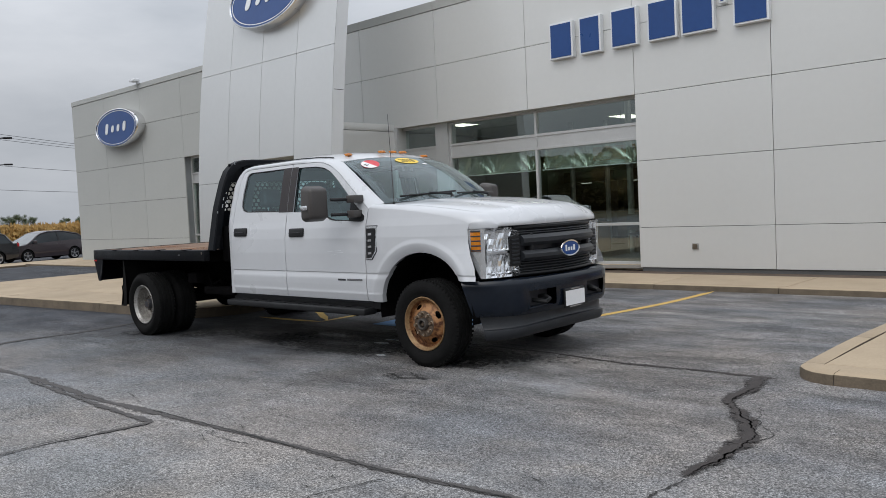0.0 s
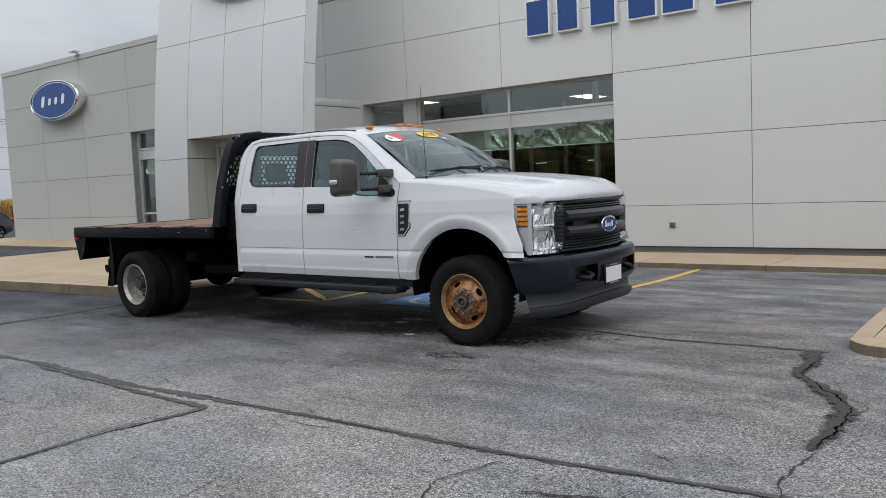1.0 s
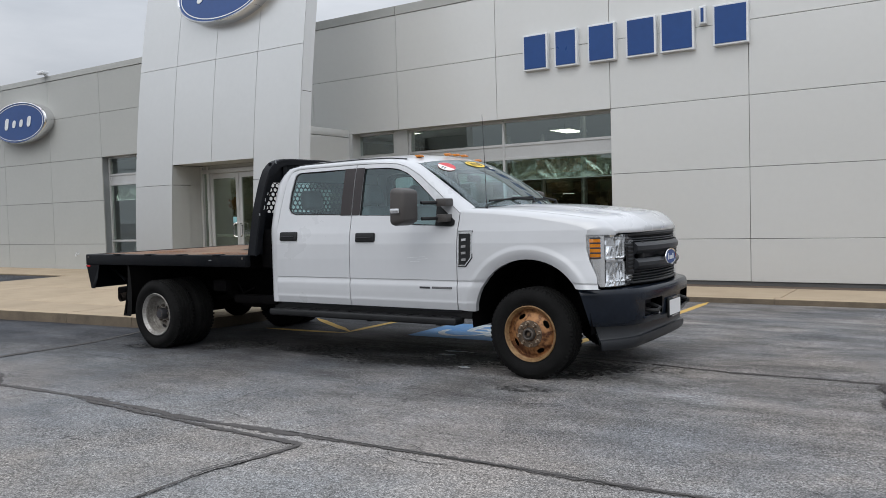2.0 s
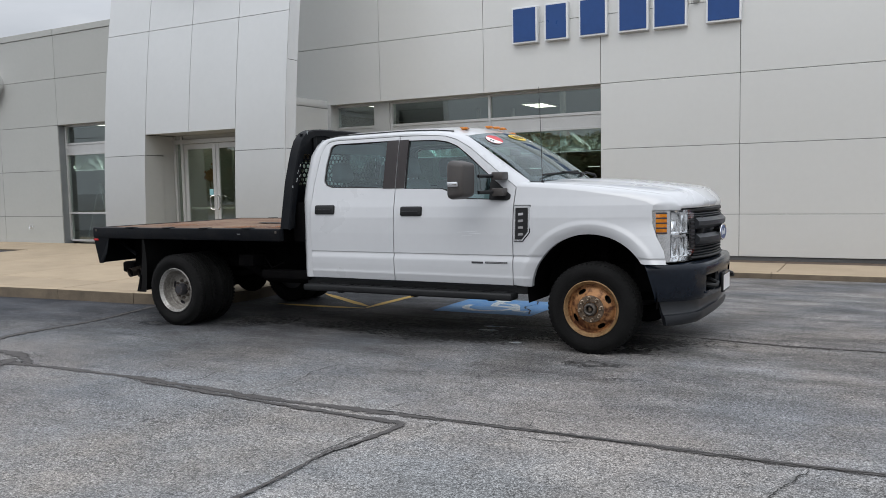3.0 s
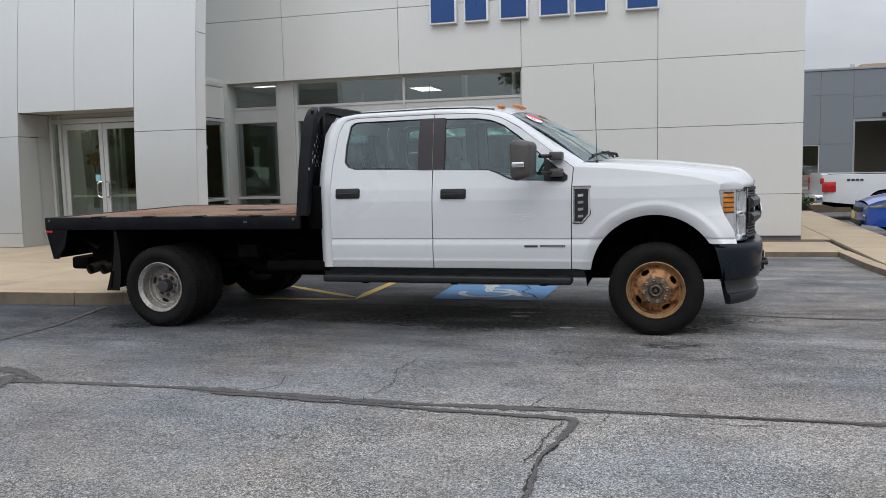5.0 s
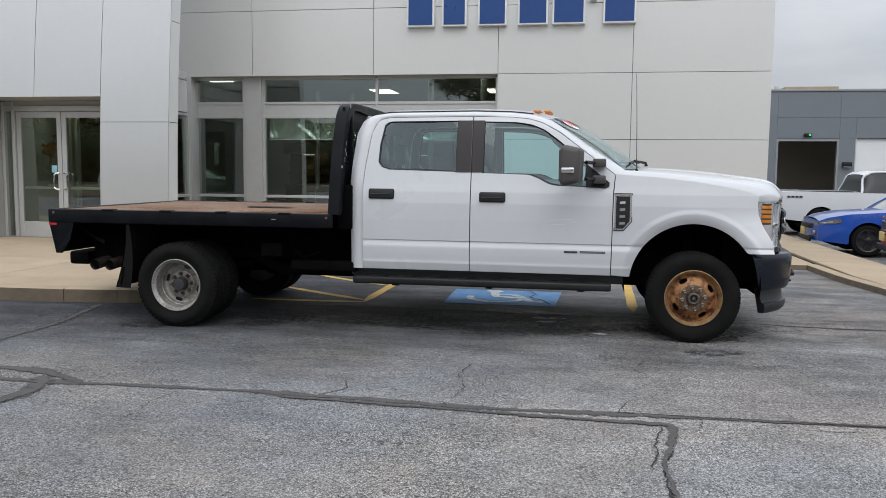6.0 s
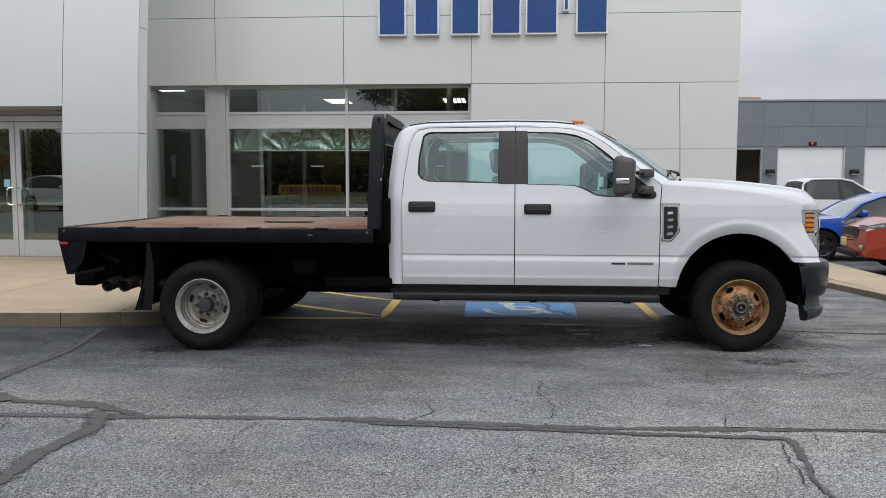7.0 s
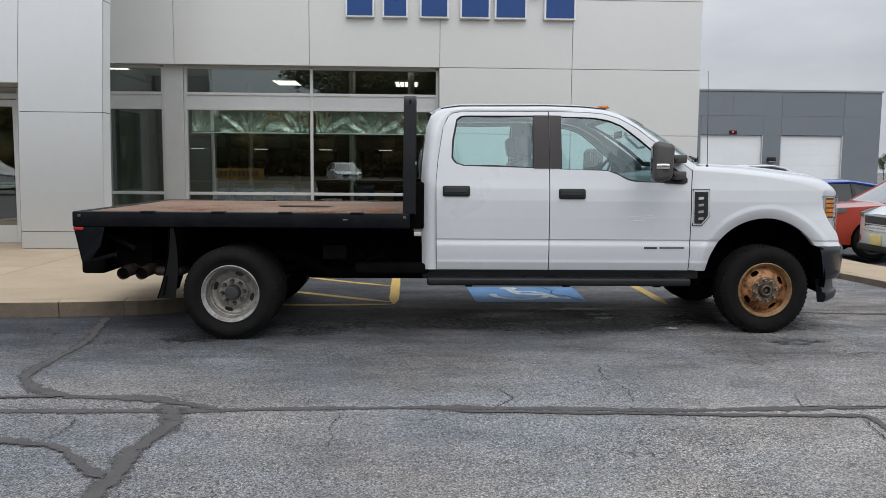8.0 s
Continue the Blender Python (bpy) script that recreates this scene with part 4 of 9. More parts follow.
def build_nose():
    """The rounded end of the island: a curved kerb stone and the slab behind it."""
    bm = bmesh.new()
    rows = []
    for k in range(15):
        a = radians(180 + 90 * k / 14)
        u = Vector((math.cos(a), math.sin(a)))
        wear = 0.010 * noise.noise(Vector((k * 0.5, 2.2, 0)))
        rows.append([(NX + r * u.x, NY + r * u.y, z) for r, z in ((NR, -0.4), (NR + wear, NOSE_TOP - 0.035), (NR - 0.006 + wear, NOSE_TOP - 0.012), (NR - 0.028, NOSE_TOP), (NR - 0.16, NOSE_TOP), (NR - 0.16, -0.4))])
    skin(bm, rows)
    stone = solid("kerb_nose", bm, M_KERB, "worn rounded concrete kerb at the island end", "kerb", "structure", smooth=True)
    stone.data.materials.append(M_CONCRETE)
    # as on the straight kerbs: pale top, darker side
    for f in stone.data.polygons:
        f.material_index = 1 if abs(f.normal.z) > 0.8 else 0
    ring = [(NX + (NR - 0.162) * math.cos(radians(180 + 90 * k / 14)), NY + (NR - 0.162) * math.sin(radians(180 + 90 * k / 14))) for k in range(15)] + [(-0.862, NY - NR + 0.162), (-0.862, NY)]
    bm = plate(bmesh.new(), [(x, y, -0.3) for x, y in ring], 0.3 + NOSE_TOP - 0.001, (0, 0, 1))
    solid("pavement_island_nose", bm, M_CONCRETE, "rounded concrete nose of the island", "pavement", "structure")


build_nose()
pavement("pavement_wing", -31.0, -20.34, 11.5, 13.4, 0.05, 2.4, 1.9, "concrete walk along the wing")
pavement("pavement_car_island", -41.6, -38.8, 7.0, 21.0, -0.34, 2.8, 3.5, "long concrete island before the parked cars")
pavement("pavement_beside_wall", -2.36, -1.86, 13.90, 22.3, 0.0, 0.57, 2.1, "concrete walk against the side wall")
pavement("pavement_corner", -2.36, 1.0, 26.4, 44.0, -0.04, 1.7, 3.0, "concrete walk beside the rear wing")
solid("ground_planting_bed", boxed(-2.36, -0.72, 22.32, 26.4, -0.6, 0.0), M_MULCH, "brown mulch planting bed at the walk end", "planting bed", "structure")


# ---- building ----
FY, WY, GY = 13.84, 13.35, 14.12
ZJ = (0.06, 0.818, 2.072, 3.320, 4.615, 5.870)


def wall_panels(parent, xs, zs, y, material, gap=0.009, thick=0.03, skip=None):
    """Metal panels with open joints, each a piece of its own, in front of y."""
    for j in range(len(zs) - 1):
        for i in range(len(xs) - 1):
            if skip and skip((xs[i] + xs[i + 1]) / 2, (zs[j] + zs[j + 1]) / 2):
                continue
            w, h = xs[i + 1] - xs[i] - gap, zs[j + 1] - zs[j] - gap
            bm = boxed(0, w, 0, thick, 0, h, bev=0.003, seg=1)
            ob = part("panel", bm, material, parent, smooth=False)
            ob.matrix_basis = pose(xs[i] + gap / 2, y, zs[j] + gap / 2)


def build_facade():
    bm = bmesh.new()
    box(bm, -17.5, -2.40, FY + 0.02, FY + 0.22, 3.35, 5.98)
    box(bm, -7.36, -2.40, FY + 0.02, FY + 0.22, -0.1, 3.35)
    box(bm, -2.62, -2.40, FY + 0.22, 45.0, -0.2, 5.98)
    wall = solid("wall_facade", bm, M_JOINT, "silver metal panel wall of the showroom with thin dark joints", "wall", "structure")
    XU = (-17.4, -14.92, -12.40, -9.865, -7.392, -4.858, -2.365)
    wall_panels(wall, XU, (3.320, 4.615, 5.870), FY - 0.01, M_PANEL)
    wall_panels(wall, XU[4:], ZJ[:4], FY - 0.01, M_PANEL)
    wall_panels(wall, XU, (5.870, 6.075), FY - 0.025, M_PANELG, thick=0.10)
    for k in range(6):
        for z0, z1 in zip(ZJ, ZJ[1:]):
            bm = boxed(0, 0.03, 0, 4.985, 0, z1 - z0 - 0.013)
            ob = part("panel", bm, M_PANEL, wall, smooth=False)
            ob.matrix_basis = pose(-2.395, FY + 0.02 + 5.0 * k, z0 + 0.006)
    soff = boxed(-13.83, -7.392, FY + 0.0, GY + 0.05, 3.322, 3.345)
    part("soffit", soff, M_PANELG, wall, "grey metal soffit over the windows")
    rev = boxed(-7.40, -7.375, FY + 0.02, GY + 0.05, 0.06, 3.32)
    part("reveal", rev, M_PANEL, wall)
    base = boxed(-7.36, -2.37, FY + 0.015, FY + 0.05, -0.1, 0.06)
    part("base_strip", base, M_JOINT, wall)
    return wall


build_facade()
solid("roof_showroom", boxed(-30.4, -2.62, FY + 0.22, 30.0, 5.55, 5.7), M_JOINT, "flat roof behind the parapet", "roof", "structure")
solid("floor_showroom", boxed(-30.3, -2.62, FY + 0.1, 26.0, 0.03, 0.09), M_TILE, "tiled showroom floor", "floor", "structure")
solid("floor_vestibule", boxed(-17.3, -13.9, 11.5, FY + 0.098, 0.03, 0.152), M_TILE, "tiled entrance floor", "floor", "structure")
solid("ceiling", boxed(-30.3, -2.62, FY + 0.23, 26.0, 3.75, 3.85), M_CEIL, "suspended showroom ceiling", "ceiling", "structure")
solid("wall_showroom_back", boxed(-18.0, -2.62, 26.0, 26.2, 0.0, 5.55), M_INT, "plain inner wall of the showroom", "wall", "structure")
solid("wall_showroom_partition", boxed(-18.0, -17.85, FY + 0.3, 26.0, 0.09, 3.75), M_INTDARK, "olive-grey inner partition", "wall", "structure")
end = boxed(-30.4, -30.2, WY + 0.04, 20.6, -0.5, 5.88)
for y0, y1, z0, z1 in ((20.6, 25.6, -0.5, 0.95), (20.6, 25.6, 2.95, 5.88), (25.6, 30.0, -0.5, 5.88)):
    box(end, -30.4, -30.2, y0, y1, z0, z1)
solid("wall_wing_end", end, M_PANELG, "end wall of the wing", "wall", "structure")


def framed_window(name, xs, zs, y, solid_cells, label, mat=M_GLASS, bar=0.055, deep=0.11):
    """A storefront: bars between all columns xs and rows zs, panes between them; solid_cells are filled rows."""
    own = thing(name, pose(0, y, 0), label, "window", kind="structure")
    for k, x in enumerate(xs):
        part("mullion", boxed(x - bar / 2, x + bar / 2, -deep / 2, deep / 2, zs[0], zs[-1], bev=0.004, seg=1), M_ALU, own)
    for z in zs:
        for a, b in zip(xs, xs[1:]):
            part("transom_bar", boxed(a + bar / 2, b - bar / 2, -deep / 2 + 0.003, deep / 2 - 0.003, z - bar / 2, z + bar / 2, bev=0.004, seg=1), M_ALU, own)
    for j, (z0, z1) in enumerate(zip(zs, zs[1:])):
        for a, b in zip(xs, xs[1:]):
            if j in solid_cells:
                part("spandrel", boxed(a + bar / 2, b - bar / 2, -0.03, 0.03, z0 + bar / 2, z1 - bar / 2), M_ALU, own, "light grey metal spandrel")
            else:
                p = part("pane", boxed(a + bar / 2, b - bar / 2, -0.004, 0.004, z0 + bar / 2, z1 - bar / 2), mat, own)
                p.visible_shadow = False
    return own


WZ = (0.12, 0.885, 2.52, 2.80, 3.30)
framed_window("window_1", (-12.27, -9.86, -7.43), WZ, GY, (2,), "wide silver-framed showroom window with transom lights")
framed_window("window_6", (-30.2, -28.1, -26.0, -23.9, -21.8, -19.7, -18.0), (0.09, 0.9, 2.6, 3.74), 26.1, (), "tall glazed rear wall of the wing")
end_window = framed_window("window_7", (-2.47, 0.0, 2.47), (0.98, 2.92), 0.0, (), "wide window in the end wall of the wing")
end_window.matrix_basis = pose(-30.3, 23.1, 0, 0, 0, 90)
framed_window("window_2", (-13.80, -12.70), WZ, GY, (2,), "narrow silver-framed showroom window beside the pier")
solid("pier", boxed(-12.67, -12.30, GY - 0.10, GY + 0.2, 0.1, 3.34, bev=0.006), M_ALU, "grey metal clad pier between the windows", "pier", "structure")
solid("window_sill", boxed(-13.8, -7.40, GY - 0.14, GY + 0.15, 0.0, 0.095, bev=0.006), M_CONCRETE, "concrete sill under the showroom windows", "sill", "structure")


# the entrance tower, a slab that leans and curves back
def tower_y(z):
    return 10.665 + 0.0145 * max(0, z) ** 2


def curved_panel(x0, x1, z0, z1, gap=0.009, thick=0.04):
    bm = bmesh.new()
    n = max(2, int((z1 - z0) / 0.3))
    zs = [z0 + gap / 2 + (z1 - z0 - gap) * k / n for k in range(n + 1)]
    front = [[(x, tower_y(z), z) for x in (x0 + gap / 2, x1 - gap / 2)] for z in zs]
    back = [[(x, tower_y(z) + thick, z) for x in (x0 + gap / 2, x1 - gap / 2)] for z in zs]
    a, b = skin(bm, front), skin(bm, back)
    for k in range(n):
        for c in (0, 1):
            bm.faces.new((a[k][c], a[k + 1][c], b[k + 1][c], b[k][c]))
    bm.faces.new((a[0][0], a[0][1], b[0][1], b[0][0]))
    bm.faces.new((a[-1][0], a[-1][1], b[-1][1], b[-1][0]))
    return bm


def build_tower():
    X = (-17.62, -16.35, -15.095, -13.837, -12.58)
    bm = bmesh.new()
    n = 30
    for x0, x1, zb in ((X[0] + 0.01, X[1] - 0.02, 0.1), (X[1] - 0.02, X[3] + 0.02, 2.66), (X[3] + 0.02, X[4] - 0.01, 0.1)):
        zs = [zb + (9.2 - zb) * k / n for k in range(n + 1)]
        f = skin(bm, [[(x, tower_y(z) + 0.035, z) for x in (x0, x1)] for z in zs])
        g = skin(bm, [[(x, tower_y(z) + 0.30, z) for x in (x0, x1)] for z in zs])
        bm.faces.new((f[0][0], f[0][1], g[0][1], g[0][0]))
        bm.faces.new((f[-1][0], f[-1][1], g[-1][1], g[-1][0]))
        for k in range(n):
            for c in (0, 1):
                bm.faces.new((f[k][c], f[k + 1][c], g[k + 1][c], g[k][c]))
    tower = solid("wall_tower", bm, M_JOINT, "tall curved silver panel tower over the entrance", "wall", "structure")
    rows = (0.40, 2.21, 4.83, 7.3, 9.2)
    for i in range(4):
        low = 2.64 if i in (1, 2) else 0.14
        zs = [low] + [z for z in rows if z > low + 0.1]
        for a, b in zip(zs, zs[1:]):
            part("panel", curved_panel(X[i], X[i + 1], a, b), M_TOWER, tower, smooth=True)
    # cheeks lighter than the front: the brighter sky side is put into colour
    for x, s in ((X[4] - 0.012, 1), (X[0] + 0.012, -1)):
        for z0, z1 in ((0.14, 2.21), (2.21, 3.9), (3.9, 6.4), (6.4, 9.2)):
            bm = bmesh.new()
            m = 12
            zz = [z0 + 0.006 + (z1 - z0 - 0.012) * k / m for k in range(m + 1)]
            rows_ = [[(x, tower_y(z) + 0.03, z), (x + 0.012 * s, tower_y(z) + 0.006, z), (x + 0.012 * s, tower_y(z) + 0.31, z), (x, tower_y(z) + 0.31, z)] for z in zz]
            skin(bm, rows_)
            part("cheek_panel", bm, M_CHEEK, tower)
    zs = [3.45 + 5.7 * k / 14 for k in range(15)]
    bm = bmesh.new()
    skin(bm, [[(x, tower_y(z) + 0.306, z) for x in (X[0] + 0.02, X[4] - 0.02)] for z in zs])
    part("back_panel", bm, M_PANEL, tower)
    for x0, x1 in ((X[0] + 0.02, X[1] - 0.03), (X[3] + 0.03, X[4] - 0.02)):
        bm = bmesh.new()
        skin(bm, [[(x, tower_y(z) + 0.306, z) for x in (x0, x1)] for z in (0.14 + 3.29 * k / 10 for k in range(11))])
        part("back_panel", bm, M_PANELG, tower)
    bm = boxed(X[1] - 0.01, X[3] + 0.01, tower_y(2.64) + 0.01, 11.75, 2.645, 2.70)
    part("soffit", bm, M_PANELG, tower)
    return tower


build_tower()


def build_vestibule():
    """The low block behind the tower, with the recessed doors and a glazed side."""
    bm = bmesh.new()
    box(bm, -17.4, -13.87, 11.28, FY + 0.0, 2.75, 3.40)
    box(bm, -17.4, -16.40, 11.28, 13.83, 0.1, 2.75)
    v = solid("wall_vestibule", bm, M_PANELG, "low grey panelled entrance block", "wall", "structure")
    part("side_panel", boxed(-13.865, -13.83, 11.28, FY - 0.02, 2.60, 3.24), M_PANEL, v)
    part("coping", boxed(-13.872, -13.826, 11.26, FY - 0.015, 3.255, 3.42, bev=0.004), M_PANEL, v)
    part("corner_post", boxed(-13.90, -13.74, FY - 0.028, GY + 0.10, 0.1, 3.34, bev=0.006), M_ALU, v, "silver corner post between the glazings")
    part("side_panel", boxed(-13.865, -13.83, 10.99, 12.15, 0.1, 2.59), M_PANEL, v)
    # recess panels use the darker greige, putting the entrance shade into the colour
    for z0, z1 in ((0.14, 2.20), (2.215, 2.63)):
        for y0, y1 in ((None, 11.20), (11.212, 11.62)):
            for x in (-16.348, -13.840):
                bm = bmesh.new()
                zz = [z0 + (z1 - z0) * k / 6 for k in range(7)]
                a_ = [[(x, (tower_y(z) + 0.004 if y0 is None else y0), z), (x, y1, z)] for z in zz]
                b_ = [[(x - 0.02 * (1 if x < -15 else -1), p[1], p[2]) for p in r] for r in a_]
                skin(bm, a_)
                skin(bm, b_)
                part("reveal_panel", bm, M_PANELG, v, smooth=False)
    w = thing("window_3", pose(-13.85, 0, 0), "silver-framed side glazing of the entrance block", "window", kind="structure")
    ys, zs = (12.18, FY - 0.03), (0.12, 0.885, 2.55)
    for y in ys:
        part("mullion", boxed(-0.055, 0.055, y - 0.027, y + 0.027, zs[0], zs[-1], bev=0.004, seg=1), M_ALU, w)
    for z in zs:
        for a, b in zip(ys, ys[1:]):
            part("transom_bar", boxed(-0.05, 0.05, a + 0.027, b - 0.027, z - 0.027, z + 0.027, bev=0.004, seg=1), M_ALU, w)
    for z0, z1 in zip(zs, zs[1:]):
        for a, b in zip(ys, ys[1:]):
            p = part("pane", boxed(-0.004, 0.004, a + 0.027, b - 0.027, z0 + 0.027, z1 - 0.027), M_GLASS, w)
            p.visible_shadow = False
    return v


build_vestibule()


def build_entrance_doors():
    y = 11.58
    fr = thing("door_frame_1", pose(0, y, 0), "silver aluminium entrance frame with side lights", "door frame", kind="structure")
    for x in (-16.31, -16.10, -14.20, -13.88):
        part("jamb", boxed(x - 0.03, x + 0.03, -0.07, 0.07, 0.135, 2.63, bev=0.004, seg=1), M_ALU, fr)
    part("head", boxed(-16.28, -13.91, -0.068, 0.068, 2.46, 2.55, bev=0.004, seg=1), M_ALU, fr)
    part("head_panel", boxed(-16.28, -13.91, -0.03, 0.03, 2.55, 2.64), M_PANELG, fr)
    for a, b in ((-16.28, -16.13), (-14.17, -13.91)):
        p = part("pane", boxed(a, b, -0.004, 0.004, 0.14, 2.46), M_DOORGLASS, fr)
        p.visible_shadow = False
    for k, (a, b) in enumerate(((-16.065, -15.155), (-15.145, -14.235))):
        d = thing("door_1" if k == 0 else "door_2", pose(0, y, 0), "closed silver aluminium glass entrance door with a pull handle", "door", "entrance doors", "structure")
        for x0, x1 in ((a, a + 0.09), (b - 0.09, b)):
            part("stile", boxed(x0, x1, -0.025, 0.025, 0.15, 2.45, bev=0.004, seg=1), M_ALU, d)
        part("rail", boxed(a + 0.09, b - 0.09, -0.024, 0.024, 0.15, 0.43, bev=0.004, seg=1), M_ALU, d)
        part("rail", boxed(a + 0.09, b - 0.09, -0.024, 0.024, 2.34, 2.45, bev=0.004, seg=1), M_ALU, d)
        part("push_bar", boxed(a + 0.09, b - 0.09, 0.03, 0.07, 1.03, 1.08, bev=0.006), M_ALU, d)
        p = part("pane", boxed(a + 0.09, b - 0.09, -0.004, 0.004, 0.43, 2.34), M_DOORGLASS, d)
        p.visible_shadow = False
        hx = b - 0.05 if k == 0 else a + 0.05
        s = -1 if k == 0 else 1
        tb = tube(bmesh.new(), [(hx, -0.02, 1.03), (hx, -0.06, 1.03), (hx + s * 0.045, -0.085, 1.035), (hx + s * 0.075, -0.09, 1.07), (hx + s * 0.08, -0.09, 1.18), (hx + s * 0.075, -0.09, 1.29), (hx + s * 0.045, -0.085, 1.325), (hx, -0.06, 1.33), (hx, -0.02, 1.33)], 0.016)
        part("pull_handle", tb, M_CHROME, d)
        if k == 0:
            part("notice", boxed(hx + s * 0.12 - 0.055, hx + s * 0.12 + 0.055, -0.008, -0.005, 1.34, 1.47), M_NOTICE, d, "pale blue door notice")

    # the inner frame of the draught lobby and the column beside it
    y = 12.9
    fr = thing("door_frame_2", pose(0, y, 0), "inner aluminium frame of the entrance lobby", "door frame", kind="structure")
    for x in (-16.725, -15.87, -15.735):
        part("jamb", boxed(x - 0.03, x + 0.03, -0.05, 0.05, 0.155, 2.46, bev=0.004, seg=1), M_ALU, fr)
    part("head", boxed(-16.755, -14.0, -0.048, 0.048, 2.46, 2.53, bev=0.004, seg=1), M_ALU, fr)
    for a, b in ((-16.69, -15.905), (-15.70, -14.0)):
        part("push_bar", boxed(a, b, -0.05, -0.01, 1.06, 1.10, bev=0.006), M_ALU, fr)
    solid("lobby_column", boxed(-17.14, -16.86, y - 0.14, y + 0.14, 0.152, 3.3, bev=0.006), M_SIGNWHITE, "square white column in the entrance lobby", "column", "structure")


build_entrance_doors()


def build_wing():
    XW = (-30.42, -27.86, -25.27, -22.69, -20.0, -17.4)
    ZW = (0.02, 0.80, 2.07, 3.32, 4.60, 5.77)
    bm = bmesh.new()
    box(bm, -30.4, -17.4, WY + 0.02, WY + 0.25, 3.33, 5.86)
    box(bm, -30.4, -22.73, WY + 0.02, WY + 0.25, -0.4, 3.33)
    box(bm, -20.05, -17.4, WY + 0.02, WY + 0.25, -0.4, 3.33)
    wall = solid("wall_wing", bm, M_JOINT, "greige metal panel wall of the low wing", "wall", "structure")
    wall_panels(wall, XW, ZW, WY - 0.01, M_PANELG, skip=lambda x, z: -22.68 < x < -20.0 and z < 3.3)
    wall_panels(wall, XW, (5.77, 5.94), WY - 0.03, M_PANELG, thick=0.12)
    # reveal darker than the wall: its shade is put into the jamb colour
    part("reveal", boxed(-22.73, -22.69, WY + 0.02, WY + 0.31, 0.02, 3.32), M_JAMB, wall)
    part("soffit", boxed(-22.69, -20.0, WY + 0.02, WY + 0.31, 3.32, 3.345), M_PANELG, wall)
    framed_window("window_4", (-22.66, -20.0), WZ, WY + 0.25, (2,), "silver-framed wing window with a transom light")
    solid("wall_wing_back", boxed(-30.2, -18.01, 18.2, 18.35, 0.09, 3.75), M_CHEEK, "pale inner wall of the wing office", "wall", "structure")
    tap = thing("wall_tap", pose(-24.05, WY - 0.012, 0.50), "small pale metal garden tap on the wing wall", "tap")
    part("flange", revolve(bmesh.new(), [(0.0005, -0.012), (0.035, -0.012), (0.04, 0.0)], 16), M_SIGNWHITE, tap)
    part("spout", tube(bmesh.new(), [(0, -0.01, 0.0), (0, -0.07, 0.005), (0.02, -0.10, -0.01), (0.03, -0.11, -0.06)], 0.016, 8), M_SIGNWHITE, tap)
    part("tap_wheel", tube(bmesh.new(), [(0, -0.06, 0.01), (0, -0.06, 0.06)], [0.008, 0.03], 10), M_SIGNWHITE, tap)
    lamp = thing("floodlight", pose(-25.25, WY - 0.03, 5.935), "small white floodlight on the parapet", "lamp")
    part("bracket", boxed(-0.03, 0.03, -0.05, 0.05, 0.0, 0.05), M_ALU, lamp)
    part("head", boxed(-0.16, 0.16, -0.22, 0.0, 0.05, 0.14, bev=0.02), M_SIGNWHITE, lamp)


build_wing()


def oval_sign(cx, y, cz, w, h, d, label):
    """A deep oval sign with a blue face and a chrome rim; its script is plain strokes."""
    own = thing("oval_sign", pose(cx, y, cz), label, "sign", "oval signs")
    n = 72

    def ring(a, b, yy):
        return [(a * math.cos(2 * math.pi * k / n), yy, b * math.sin(2 * math.pi * k / n)) for k in range(n + 1)]
    a, b = w / 2, h / 2
    bm = bmesh.new()
    skin(bm, [ring(a * 0.97, b * 0.96, 0), ring(a * 0.99, b * 0.985, -d * 0.3), ring(a, b, -d * 0.85), ring(a * 0.985, b * 0.975, -d), ring(a * 0.955, b * 0.94, -d - 0.008), ring(a * 0.945, b * 0.925, -d + 0.02)])
    part("rim", weld(bm), M_CHROME, own, "polished metal rim")
    bm = bmesh.new()
    bm.faces.new([bm.verts.new(p) for p in ring(a * 0.95, b * 0.93, -d + 0.015)[:-1]])
    part("face", bm, M_SIGNBLUE, own, "deep blue face", smooth=False)
    bm = bmesh.new()
    skin(bm, [ring(a * 0.885, b * 0.845, -d + 0.009), ring(a * 0.905, b * 0.875, -d + 0.009)])
    part("inner_line", weld(bm), M_SIGNWHITE, own)
    strokes = ((-0.42, 0.13, 0.56, 0.0), (-0.14, 0.12, 0.36, -0.04), (0.12, 0.12, 0.36, -0.04), (0.40, 0.13, 0.50, 0.0))
    for x, bw, bh, up in strokes:
        m = boxed(x * a - bw * a / 2, x * a + bw * a / 2, -d + 0.0, -d + 0.011, (up - bh / 2) * b, (up + bh / 2) * b)
        bmesh.ops.bevel(m, geom=[e for e in m.edges if abs((e.verts[0].co - e.verts[1].co).normalized().y) > 0.9], offset=min(bw * a, bh * b) * 0.45, segments=4, affect="EDGES", profile=0.5)
        for v in m.verts:
            v.co.x += 0.26 * v.co.z
        part("script_bar", m, M_SIGNWHITE, own)
    return own


oval_sign(-26.42, WY - 0.01, 4.60, 3.05, 1.28, 0.32, "blue oval sign with a polished rim on the wing wall")
tower_sign = oval_sign(-14.86, tower_y(6.2) + 0.05, 6.20, 2.75, 1.40, 0.30, "blue oval sign with a polished rim on the tower")
tower_sign.matrix_basis = tower_sign.matrix_basis @ pose(0, 0, 0, -9.5, 0, 0)


